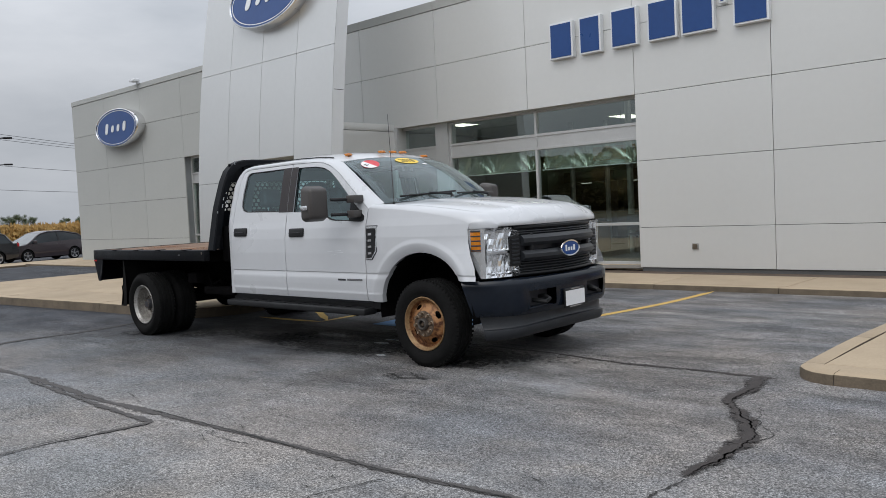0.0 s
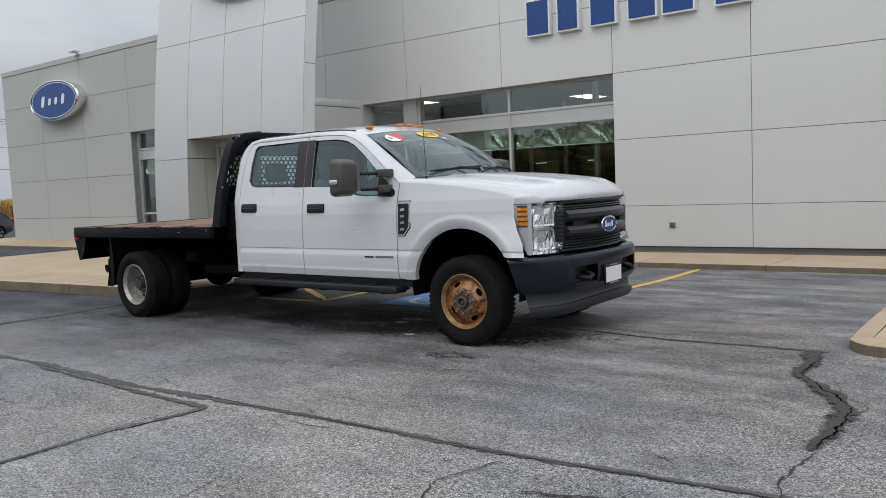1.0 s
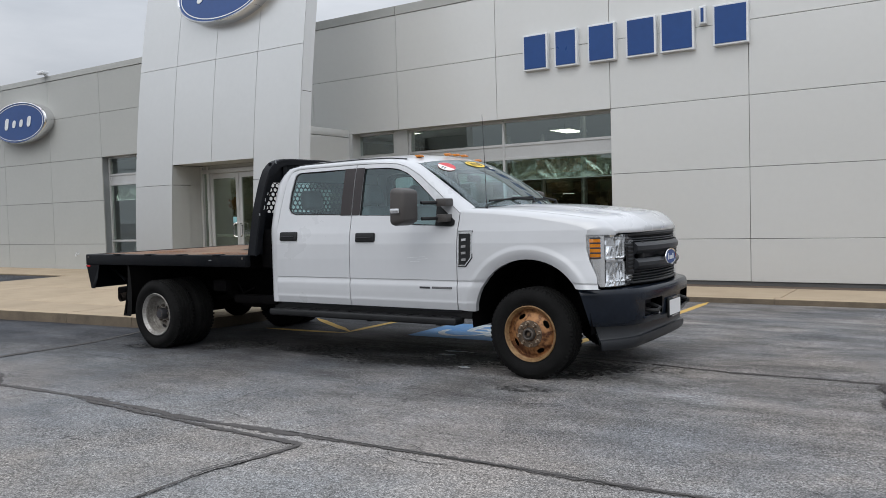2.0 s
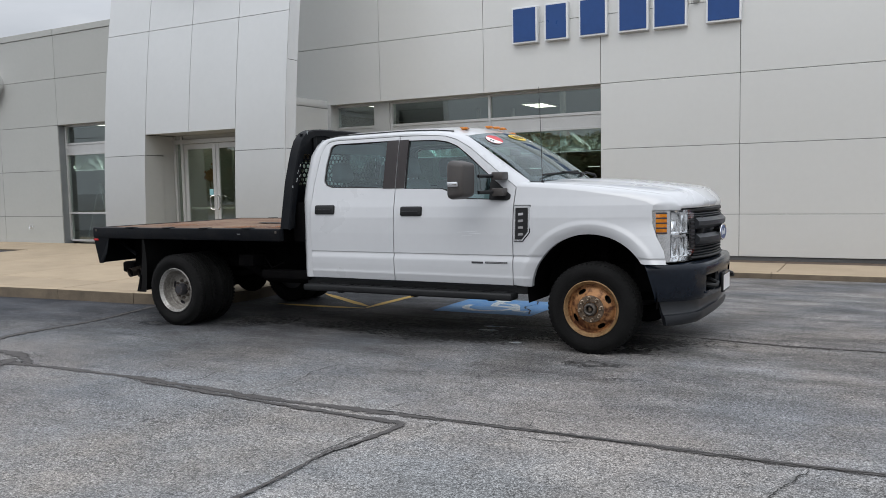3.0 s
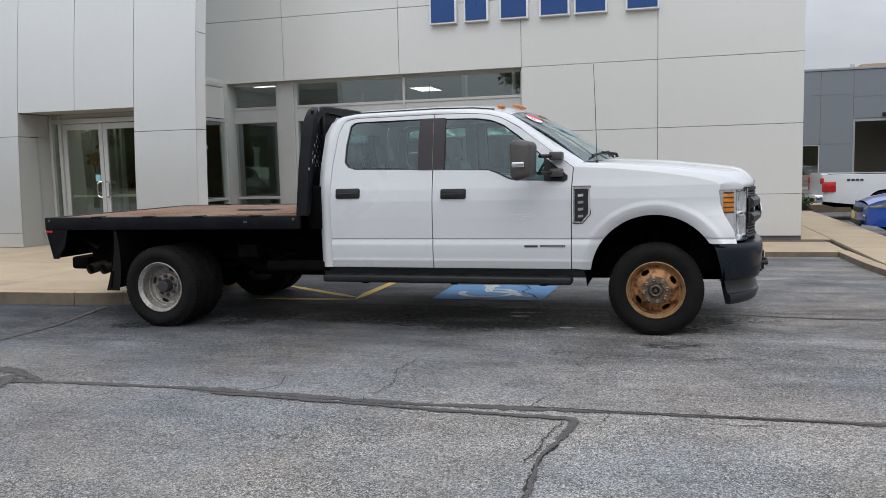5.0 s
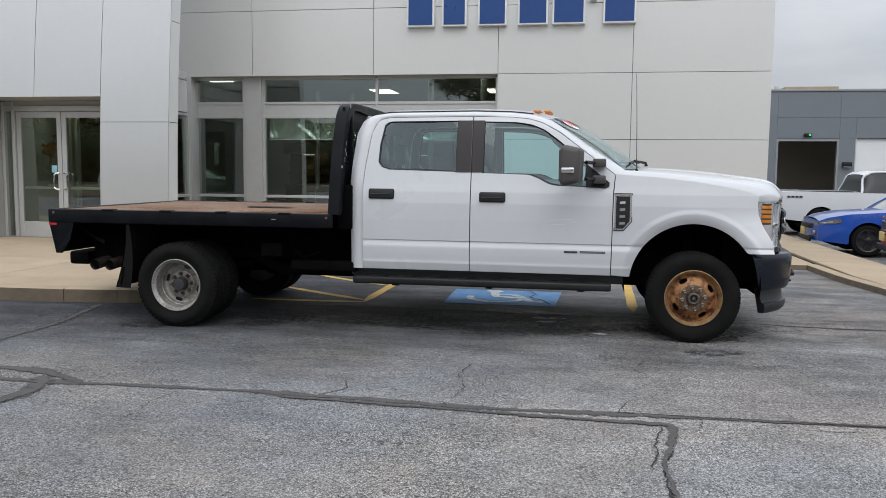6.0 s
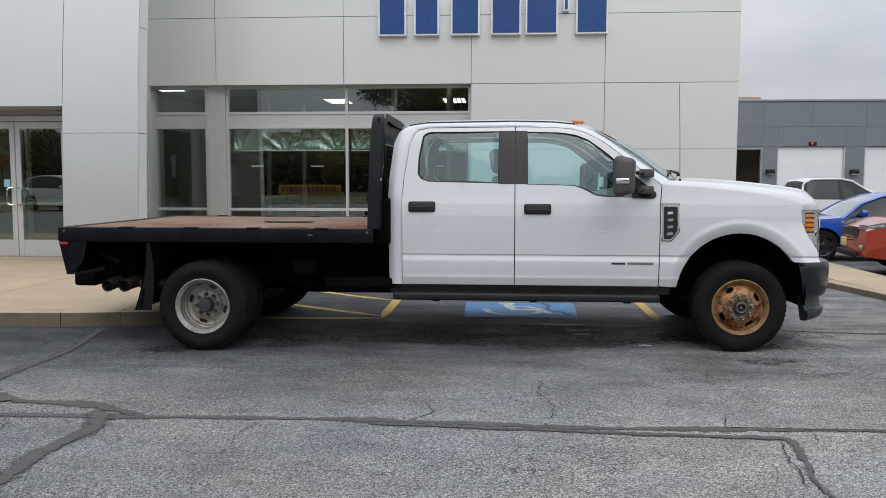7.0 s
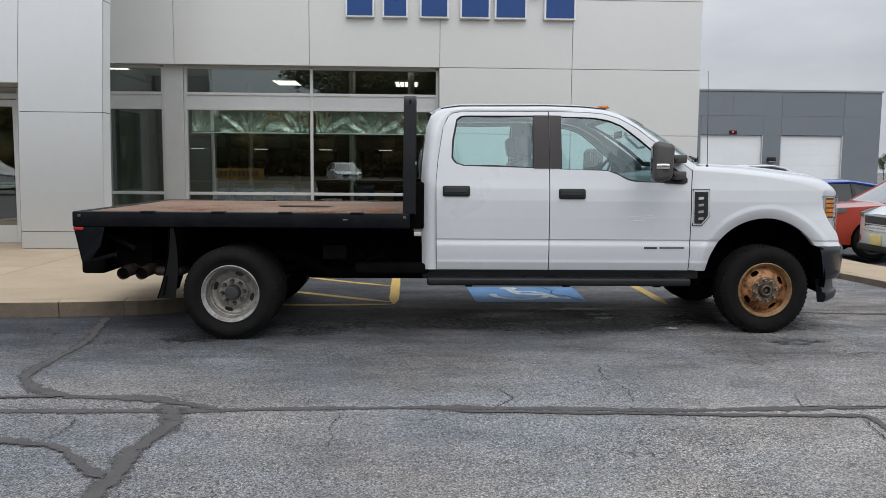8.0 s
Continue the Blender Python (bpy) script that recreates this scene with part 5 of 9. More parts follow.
def build_letters():
    """The raised name on the facade, kept to plain blocks of the letters' sizes."""
    z0, z1 = 4.215, 4.93
    own = thing("wall_sign", pose(0, FY - 0.012, 0), "raised dark blue sign blocks with pale edges on the facade", "sign")
    for x0, x1, a, b in ((-9.17, -8.63, z0, z1), (-8.48, -8.0, z0, z1), (-7.78, -7.23, z0, z1), (-7.02, -6.45, z0, z1), (-6.37, -5.76, z0, z1), (-5.67, -5.55, z0 + 0.42, z1 + 0.02), (-5.43, -4.83, z0, z1)):
        blk = part("letter_block", boxed(x0, x1, -0.12, 0.0, a, b, bev=0.008, seg=1), M_SIGNWHITE, own)
        part("letter_face", boxed(x0 + 0.035, x1 - 0.035, -0.128, -0.119, a + 0.035, b - 0.035), M_SIGNBLUE, blk)


build_letters()

outlet = thing("wall_outlet", pose(-6.28, FY - 0.012, 0.46), "small weathered metal outlet box on the panel wall", "outlet")
part("plate", boxed(-0.06, 0.06, -0.02, 0.0, -0.055, 0.055, bev=0.006), M_STEELRIM, outlet)
part("cover", boxed(-0.04, 0.04, -0.045, -0.02, -0.04, 0.045, bev=0.008), M_KERB, outlet)


# ---- the flatbed truck ----
TX, TY = -7.05, 6.10
truck = thing("flatbed_truck", pose(TX, TY, 0), "white crew-cab work truck with a black flatbed and rusty front wheels", "truck")


def lerp_table(t, tab):
    for (a, va), (b, vb) in zip(tab, tab[1:]):
        if t <= b:
            k = max(0.0, (t - a) / (b - a))
            return va + (vb - va) * k
    return tab[-1][1]


SIDE = ((0.50, 0.945), (0.56, 0.968), (0.622, 0.986), (0.640, 0.983), (0.70, 0.988), (0.752, 0.990), (0.768, 0.989), (0.809, 0.977), (0.816, 0.977), (0.823, 0.984), (0.90, 0.985), (1.00, 0.986), (1.15, 0.979), (1.25, 0.966), (1.32, 0.950), (1.42, 0.930), (1.60, 0.893), (1.80, 0.848), (1.92, 0.812), (2.0, 0.77))
AX, AZ, AR = -4.795, 0.49, 0.535


def half_width(x, z):
    """Half the width of the cab and fenders at a place of the side."""
    w = lerp_table(z, SIDE) + 0.025
    if x > -5.5:
        f = sm((x + 4.9) / 0.75)
        w -= 0.085 * f * sm((z - 0.75) / 0.4)
        r = math.hypot(x - AX, z - AZ)
        k = sm((x + 5.47) / 0.12)
        w += k * (0.006 * sm((0.650 - r) / 0.050) - 0.036 * max(0.0, min(1.0, (0.606 - r) / 0.084)) ** 1.5)
    return w


def side_pt(x, z, s, inset=0.0):
    return (x - TX, s * (half_width(x, z) - inset), z)


def side_grid(g, s, inset=0.0):
    return [[side_pt(p[0], p[1], s, inset) for p in row] for row in g]


def x_at(line, z):
    for (xa, za), (xb, zb) in zip(line, line[1:]):
        if za <= z <= zb:
            return xa + (xb - xa) * (z - za) / (zb - za)
    return line[0][0] if z < line[0][1] else line[-1][0]


def ring_patches(bm, outer, inner, s, zb=1.16, flange=0.03):
    """A door skin: a lower sheet with rows along the creases, and four patches round the window opening."""
    zs = sorted({round(0.556 + 0.02 * k, 4) for k in range(31)} | {z for z, _ in SIDE if 0.556 < z < zb} | {0.795, 0.8195, zb})
    zs = [z for z in zs if z <= zb]
    low = []
    for z in zs:
        xl, xr = x_at(outer["l"], z), x_at(outer["r"], z)
        low.append([Vector((xl + (xr - xl) * k / 40, z)) for k in range(41)])
    grid = side_grid(low, s)
    edge = [[side_pt(r[0].x, r[0].y, s, flange)] + g + [side_pt(r[-1].x, r[-1].y, s, flange)] for r, g in zip(low, grid)]
    skin(bm, [[(p[0], p[1] - s * flange, p[2]) for p in edge[0]]] + edge)
    left = [(x_at(outer["l"], zb), zb)] + [p for p in outer["l"] if p[1] > zb]
    right = [(x_at(outer["r"], zb), zb)] + [p for p in outer["r"] if p[1] > zb]
    upper = {"b": [left[0], right[0]], "r": right, "t": outer["t"], "l": left}
    for k in "brtl":
        m, h = 40, 24
        o, i = resample(upper[k], m), resample(inner[k], m)
        rows = [[o[q].lerp(i[q], j / h) for q in range(m + 1)] for j in range(h + 1)]
        grid = side_grid(rows, s)
        lip = [side_pt(p[0], p[1], s, flange) for p in rows[-1]]
        skin(bm, ([] if k == "b" else [[side_pt(p[0], p[1], s, flange) for p in rows[0]]]) + grid + [lip])
    return weld(bm, 0.0008)


def strip_outline(bm, loop, s, inset, w=0.022):
    """A flat band that runs round an opening."""
    n = len(loop)
    c = sum((Vector(p) for p in loop), Vector((0, 0))) / n
    rows = [[], []]
    for p in loop + loop[:1]:
        v = Vector(p)
        q = v + (c - v).normalized() * w
        rows[0].append(side_pt(v.x, v.y, s, inset))
        rows[1].append(side_pt(q.x, q.y, s, inset + 0.004))
    skin(bm, rows)


def loop_of(inner, n=14):
    L = []
    L += resample(inner["b"], n)[:-1] + resample(inner["r"], n)[:-1] + resample(inner["t"], n)[::-1][:-1] + resample(inner["l"], n)[::-1][:-1]
    return [tuple(p) for p in L]


def shrink(loop, w):
    c = sum((Vector(p) for p in loop), Vector((0, 0))) / len(loop)
    return [tuple(Vector(p) + (c - Vector(p)).normalized() * w) for p in loop]


R_OUT = {"b": [(-7.652, 0.556), (-6.694, 0.556)], "r": [(-6.694, 0.556), (-6.694, 1.912)], "t": [(-7.555, 1.862), (-7.52, 1.888), (-7.44, 1.905), (-6.694, 1.912)],
         "l": [(-7.652, 0.556), (-7.660, 1.30), (-7.645, 1.48), (-7.600, 1.77), (-7.555, 1.862)]}
R_WIN = {"b": [(-7.43, 1.440), (-6.82, 1.426)], "r": [(-6.82, 1.426), (-6.815, 1.878)], "t": [(-7.49, 1.838), (-7.46, 1.864), (-7.42, 1.872), (-6.815, 1.878)],
         "l": [(-7.43, 1.440), (-7.50, 1.462), (-7.532, 1.505), (-7.525, 1.66), (-7.49, 1.838)]}
F_OUT = {"b": [(-6.686, 0.556), (-5.476, 0.556)], "r": [(-5.476, 0.556), (-5.470, 1.25), (-5.456, 1.415)], "t": [(-6.686, 1.912), (-6.36, 1.908), (-6.20, 1.893), (-6.08, 1.858), (-5.93, 1.775), (-5.456, 1.415)],
         "l": [(-6.686, 0.556), (-6.686, 1.912)]}
F_WIN = {"b": [(-6.596, 1.418), (-6.19, 1.408), (-6.10, 1.375), (-6.02, 1.330), (-5.95, 1.315), (-5.53, 1.305)], "r": [(-5.53, 1.305), (-5.505, 1.318), (-5.502, 1.345)],
         "t": [(-6.596, 1.872), (-6.30, 1.866), (-6.17, 1.845), (-6.06, 1.800), (-5.93, 1.705), (-5.502, 1.345)], "l": [(-6.596, 1.418), (-6.596, 1.872)]}


def handle(parent, x0, x1, z0, z1, s):
    bm = boxed(x0 - TX, x1 - TX, -0.018, 0.018, z0, z1, bev=0.016, seg=3)
    zc = (z0 + z1) / 2
    xm = (x0 + x1) / 2 - TX
    for v in bm.verts:
        v.co.y += s * (half_width((x0 + x1) / 2, v.co.z) + 0.010) - s * 0.006 * ((v.co.x - xm) / (x1 - x0) * 2) ** 2
    h = part("door_handle", bm, M_BLACKP, parent, "black plastic door handle")
    bm = boxed(x0 - TX + 0.02, x1 - TX - 0.035, -0.006, 0.006, zc - 0.004, zc + 0.003)
    for v in bm.verts:
        v.co.y += s * (half_width((x0 + x1) / 2, v.co.z) + 0.027)
    part("grip_slot", bm, M_INK, h)


def build_doors():
    for s in (-1, 1):
        rd = part("rear_door", ring_patches(bmesh.new(), R_OUT, R_WIN, s), M_WHITE, truck)
        fd = part("front_door", ring_patches(bmesh.new(), F_OUT, F_WIN, s), M_WHITE, truck)
        for d, win in ((rd, R_WIN), (fd, F_WIN)):
            loop = loop_of(win)
            bm = bmesh.new()
            strip_outline(bm, loop, s, 0.012, 0.016)
            part("weatherstrip", bm, M_BLACKP, d)
            bm = bmesh.new()
            vs = [bm.verts.new(side_pt(p[0], p[1], s, 0.017)) for p in shrink(loop, 0.012)]
            bm.faces.new(vs)
            bmesh.ops.triangulate(bm, faces=bm.faces[:])
            g = part("window_glass", bm, M_CARGLASS, d, "tinted side glass", smooth=False)
            g.visible_shadow = False
        # black pillar covers either side of the middle seam
        for d, x0, x1, x2, x3 in ((rd, -6.828, -6.6945, -6.825, -6.6945), (fd, -6.6855, -6.590, -6.6855, -6.585)):
            bm = bmesh.new()
            g = coons([(x0, 1.423), (x1, 1.423)], [(x2, 1.880), (x3, 1.880)], [(x0, 1.423), (x2, 1.880)], [(x1, 1.423), (x3, 1.880)], 2, 8)
            skin(bm, side_grid(g, s, -0.004))
            part("pillar_cover", bm, M_PILLAR, d, "brown-black pillar cover")
        bm = bmesh.new()
        tri = [(-5.70, 1.308), (-5.535, 1.300), (-5.502, 1.315), (-5.500, 1.350), (-5.70, 1.512)]
        plate(bm, [side_pt(x, z, s, 0.002) for x, z in tri], 0.012, (0, s, 0))
        part("mirror_sail", bm, M_BLACKP, fd, "black mirror mounting plate")
        handle(rd, -7.605, -7.372, 1.182, 1.272, s)
        handle(fd, -6.612, -6.382, 1.166, 1.254, s)
        bm = bmesh.new()
        for x0, x1, z0, z1 in ((-5.87, -5.755, 0.742, 0.760), (-5.735, -5.52, 0.744, 0.762)):
            g = coons([(x0, z0), (x1, z0)], [(x0, z1), (x1, z1)], [(x0, z0), (x0, z1)], [(x1, z0), (x1, z1)], 4, 1)
            skin(bm, side_grid(g, s, -0.003))
        part("engine_decal", bm, M_INK, fd, "dark engine badge bars")
        bm = bmesh.new()
        for k in range(10):
            x0 = -5.725 + 0.0205 * k
            g = coons([(x0, 0.748), (x0 + 0.014, 0.748)], [(x0, 0.758), (x0 + 0.014, 0.758)], [(x0, 0.748), (x0, 0.758)], [(x0 + 0.014, 0.748), (x0 + 0.014, 0.758)], 1, 1)
            skin(bm, side_grid(g, s, -0.0045))
        part("decal_bars", bm, M_SILVERINK, fd)


build_doors()


def build_scratches():
    for x0, x1, z0, z1 in ((-6.02, -5.80, 1.018, 1.030), (-5.98, -5.86, 0.985, 0.988), (-5.90, -5.77, 1.005, 1.012)):
        bm = bmesh.new()
        g = coons([(x0, z0), (x1, z1)], [(x0 + 0.02, z0 + 0.003), (x1 - 0.01, z1 + 0.002)], [(x0, z0), (x0 + 0.02, z0 + 0.003)], [(x1, z1), (x1 - 0.01, z1 + 0.002)], 6, 1)
        skin(bm, side_grid(g, -1, -0.002))
        part("door_scratch", bm, M_SIGNWHITE, truck, "thin pale scratch")


build_scratches()

C_IN = [(-7.657, 0.556), (-7.664, 1.30), (-7.650, 1.48), (-7.604, 1.772), (-7.559, 1.866), (-7.522, 1.893), (-7.44, 1.910), (-6.69, 1.917), (-6.36, 1.913), (-6.198, 1.898), (-6.076, 1.862), (-5.925, 1.779), (-5.452, 1.419)]
C_OUT = [(-7.775, 0.556, 0.952), (-7.790, 1.30, 0.937), (-7.780, 1.48, 0.907), (-7.745, 1.775, 0.847), (-7.70, 1.885, 0.787), (-7.62, 1.930, 0.767), (-7.46, 1.955, 0.757), (-6.69, 1.966, 0.752), (-6.36, 1.958, 0.747), (-6.17, 1.940, 0.742),
         (-6.02, 1.895, 0.744), (-5.85, 1.787, 0.767), (-5.372, 1.462, 0.822)]


def build_cab_shell():
    shell = bmesh.new()
    for s in (-1, 1):
        n, nv = 60, 6
        seg = []
        for (a, b) in zip(C_IN, C_IN[1:]):
            seg.append((Vector(b) - Vector(a)).length)
        a3 = resample([(x - TX, s * half_width(x, z), z) for x, z in C_IN], n)
        b3 = resample([(x - TX, s * w, z) for x, z, w in C_OUT], n)
        rows = []
        for j in range(nv + 1):
            t = j / nv
            row = []
            for q in range(n + 1):
                p = a3[q].lerp(b3[q], t)
                p.y += s * 0.030 * math.sin(math.pi * t) * (0.6 if q > 40 else 1.0)
                p.z += 0.006 * math.sin(math.pi * t) * sm((p.z - 1.7) / 0.2)
                row.append(p)
            rows.append(row)
        back = [Vector((p.x, p.y - s * 0.03, p.z)) for p in a3]
        skin(shell, [back] + rows)
        part("cab_frame", weld(shell, 0.001), M_WHITE, truck, "white cab pillars and corners")
        shell = bmesh.new()
    # dark inner jambs seen in the door gaps
    for s in (-1, 1):
        bm = bmesh.new()
        for pts in ([(-7.664, 0.55), (-7.664, 1.42)], [(-6.69, 0.55), (-6.69, 1.90)], [(-5.466, 0.55), (-5.458, 1.40)], [(-7.66, 0.552), (-5.46, 0.552)]):
            a = resample(pts, 24)
            along = abs(pts[0][0] - pts[1][0]) > 1
            d = Vector((0, 0.02)) if along else Vector((0.02, 0))
            skin(bm, [[side_pt(p.x - d.x, p.y - d.y, s, 0.028) for p in a], [side_pt(p.x + d.x, p.y + d.y, s, 0.028) for p in a]])
        part("door_jamb", bm, M_INK, truck)
    # roof
    n, m = 30, 22
    edge = resample([(x, z, w) for x, z, w in C_OUT[4:11]], n)
    rows = []
    for q in range(n + 1):
        x, z, w = edge[q]
        t = q / n
        front = sm((t - 0.80) / 0.2)
        rear = sm((0.12 - t) / 0.12)
        row = []
        for k in range(m + 1):
            yn = -1 + 2 * k / m
            crown = (0.064 * (1 - rear * 0.35)) * (1 - abs(yn) ** 2.4)
            bow = front * 0.085 * (1 - yn * yn) - rear * 0.03 * (1 - yn * yn)
            row.append((x + bow - TX, w * yn, z + crown * (1 - 0.25 * front)))
        rows.append(row)
    bm = bmesh.new()
    skin(bm, rows)
    roof = part("roof", bm, M_WHITE, truck)
    WS_TOP = rows[-1]
    # roof rails
    for s in (-1, 1):
        bm = tube(bmesh.new(), [(x - TX, s * (w - 0.012), z + 0.006) for x, z, w in C_OUT[5:10]], 0.006, 6)
        part("drip_rail", bm, M_BLACKP, roof)
    # clearance lamps
    for y in (-0.56, -0.155, 0.0, 0.155, 0.56):
        x = -6.06 - 0.24 * y * y - TX
        z = 2.0 - 0.055 * (abs(y) / 0.72) ** 2.4
        bm = boxed(-0.036, 0.036, -0.028, 0.028, 0.0, 0.027, bev=0.011, seg=2)
        for v in bm.verts:
            if v.co.z > 0.015:
                v.co.x -= 0.012
        part("clearance_lamp", bm, M_AMBER, roof, "amber roof clearance lamp", m=pose(x, y, z - 0.006))
    # windshield
    m2 = m
    bot = []
    for k in range(m2 + 1):
        yn = -1 + 2 * k / m2
        bot.append(Vector((-5.372 + 0.20 * (1 - yn * yn) - TX, 0.822 * yn, 1.462 + 0.02 * (1 - yn * yn))))
    grid = []
    for j in range(13):
        t = j / 12
        row = []
        for k in range(m2 + 1):
            p = bot[k].lerp(Vector(WS_TOP[k]), t)
            bulge = 0.030 * math.sin(math.pi * t)
            row.append((p.x + bulge * 0.6, p.y, p.z + bulge * 0.8))
        grid.append(row)
    bm = bmesh.new()
    skin(bm, grid)
    ws = part("windshield", bm, M_WINDSHIELD, truck, "clear windshield with dealer stickers")
    ws.visible_shadow = False
    bm = bmesh.new()
    skin(bm, [[(p[0] - 0.006, p[1], p[2] - 0.006) for p in r[:2]] for r in grid])
    skin(bm, [[(p[0] - 0.006, p[1], p[2] - 0.006) for p in r[-2:]] for r in grid])
    skin(bm, [[(p[0] - 0.006, p[1], p[2] - 0.006) for p in r] for r in grid[-2:]])
    skin(bm, [[(p[0] - 0.006, p[1], p[2] - 0.006) for p in r] for r in grid[:2]])
    part("glass_border", bm, M_INK, ws, "black printed glass border")

    def glass_at(y, t):
        k = (y / 0.77 + 1) / 2 * m2
        j = t * 12
        a, b = grid[int(j)], grid[min(12, int(j) + 1)]
        i = max(0, min(m2 - 1, int(k)))
        p = Vector(a[i]).lerp(Vector(a[i + 1]), k - i)
        q = Vector(b[i]).lerp(Vector(b[i + 1]), k - i)
        return p.lerp(q, j - int(j))

    def sticker(name, y, t, rw, rh, material, parent, lift=0.004, turn=0.0, label=""):
        c = glass_at(y, t)
        up = (glass_at(y, min(1, t + 0.08)) - glass_at(y, t - 0.08)).normalized()
        side = (glass_at(y + 0.08, t) - glass_at(y - 0.08, t)).normalized()
        out = side.cross(up).normalized()
        if out.x < 0:
            out = -out
        side2 = side * math.cos(turn) + up * math.sin(turn)
        up2 = -side * math.sin(turn) + up * math.cos(turn)
        bm = bmesh.new()
        bm.faces.new([bm.verts.new(c + out * lift + side2 * rw * math.cos(a) + up2 * rh * math.sin(a)) for a in [2 * math.pi * k / 28 for k in range(28)]])
        return part(name, bm, material, parent, label, smooth=False), c + out * lift, side2, up2, out

    st, c, sd, up, out = sticker("price_sticker", -0.545, 0.83, 0.115, 0.082, M_STICKRED, ws, label="red and white oval sticker", turn=0.45)
    bm = bmesh.new()
    bm.faces.new([bm.verts.new(c + out * 0.001 + sd * 0.112 * math.cos(a) + up * 0.080 * math.sin(a)) for a in [math.pi * 0.5 + math.pi * k / 16 for k in range(17)]])
    part("white_half", bm, M_STICKWHITE, st, smooth=False)
    bm = bmesh.new()
    for a, b, e in ((-0.085, -0.03, 0.018), (-0.085, -0.03, -0.006)):
        bm.faces.new([bm.verts.new(c + out * 0.002 + sd * u + up * v) for u, v in ((a, e), (b, e), (b, e + 0.012), (a, e + 0.012))])
    part("text_bars", bm, M_INK, st, smooth=False)
    st, c, sd, up, out = sticker("year_sticker", -0.03, 0.875, 0.160, 0.072, M_STICKYEL, ws, label="yellow oval sticker with a model year")
    cu = bpy.data.curves.new("year_text", "FONT")
    cu.body, cu.size, cu.align_x, cu.align_y, cu.extrude = "2018", 0.105, "CENTER", "CENTER", 0.0005
    txt = new("year_text", cu)
    txt.data.materials.append(M_INK)
    txt.parent = st
    rot = Matrix((sd, up, sd.cross(up))).transposed().to_4x4()
    if sd.cross(up).x < 0:
        rot = Matrix((-sd, up, (-sd).cross(up))).transposed().to_4x4()
    txt.matrix_basis = Matrix.Translation(c + out * 0.002) @ rot
    sticker("small_sticker", 0.17, 0.79, 0.038, 0.018, M_STICKWHITE, ws)
    # cowl
    bm = bmesh.new()
    rows = []
    for t in (0.0, 0.5, 1.0):
        rows.append([(p.x + 0.10 * t * (1 - 0.3 * abs(p.y)), p.y, p.z - 0.004 - 0.012 * t) for p in bot])
    skin(bm, rows)
    part("cowl", bm, M_BLACKP, truck, "black plastic cowl")
    # wipers
    for y0, y1, yb in ((-0.62, 0.02, -0.12), (0.02, 0.62, 0.50)):
        a, b, piv = glass_at(y0, 0.06), glass_at(y1, 0.10), glass_at(yb, 0.02)
        lift = Vector((0.018, 0, 0.018))
        bm = tube(bmesh.new(), [a + lift, a.lerp(b, 0.5) + lift, b + lift], 0.010, 6)
        w = part("wiper", bm, M_BLACKP, truck, "black wiper blade")
        bm = tube(bmesh.new(), [piv + Vector((0.05, 0, 0.005)), piv + Vector((0.045, 0, 0.035)), a.lerp(b, 0.5) + lift * 1.6], [0.02, 0.014, 0.009], 6)
        part("wiper_arm", bm, M_BLACKP, w)
    # rear wall with its window
    bm = bmesh.new()
    def rear(yn, z):
        w = lerp_table(z, ((0.5, 0.93), (1.30, 0.915), (1.48, 0.885), (1.775, 0.825), (1.90, 0.765), (1.95, 0.74)))
        x = lerp_table(z, ((0.5, -7.775), (1.30, -7.79), (1.48, -7.78), (1.775, -7.745), (1.90, -7.69), (1.95, -7.66)))
        return (x - TX, w * yn, z)
    ys = [-1, -0.85, -0.72, -0.4, 0, 0.4, 0.72, 0.85, 1]
    zs = [0.5, 0.8, 1.1, 1.36, 1.44, 1.6, 1.80, 1.87, 1.93]
    skin(bm, [[rear(y, z) for y in ys] for z in zs], skip=lambda j, i: 4 <= j <= 5 and 2 <= i <= 5)
    part("cab_rear_wall", bm, M_WHITE, truck)
    bm = bmesh.new()
    skin(bm, [[rear(y, z) for y in ys[2:7]] for z in zs[4:7]])
    g = part("rear_window", bm, M_CARGLASS, truck, "tinted rear window")
    g.visible_shadow = False
    # antenna
    ax, ay = -5.27 - TX, -0.80
    bm = tube(bmesh.new(), [(ax, ay, 1.42), (ax, ay, 1.47)], [0.018, 0.010], 8)
    ant = part("antenna", bm, M_BLACKP, truck)
    part("mast", tube(bmesh.new(), [(ax, ay, 1.46), (ax - 0.01, ay, 1.87), (ax - 0.025, ay, 2.28)], [0.0035, 0.0028, 0.0022], 6), M_INK, ant)


build_cab_shell()


def arch_pts(a0, a1, n=22, r=0.522):
    return [(AX + r * math.cos(radians(a0 + (a1 - a0) * k / n)), AZ + r * math.sin(radians(a0 + (a1 - a0) * k / n))) for k in range(n + 1)]


def hood_edge(u):
    """Side edge of the hood, u from the cowl to the nose: x, half width, z."""
    return (-5.385 + 1.290 * u, 0.835 - 0.070 * u * u, 1.446 - 0.132 * u ** 1.7 - 0.062 * max(0, (u - 0.88) / 0.12) ** 2.4)


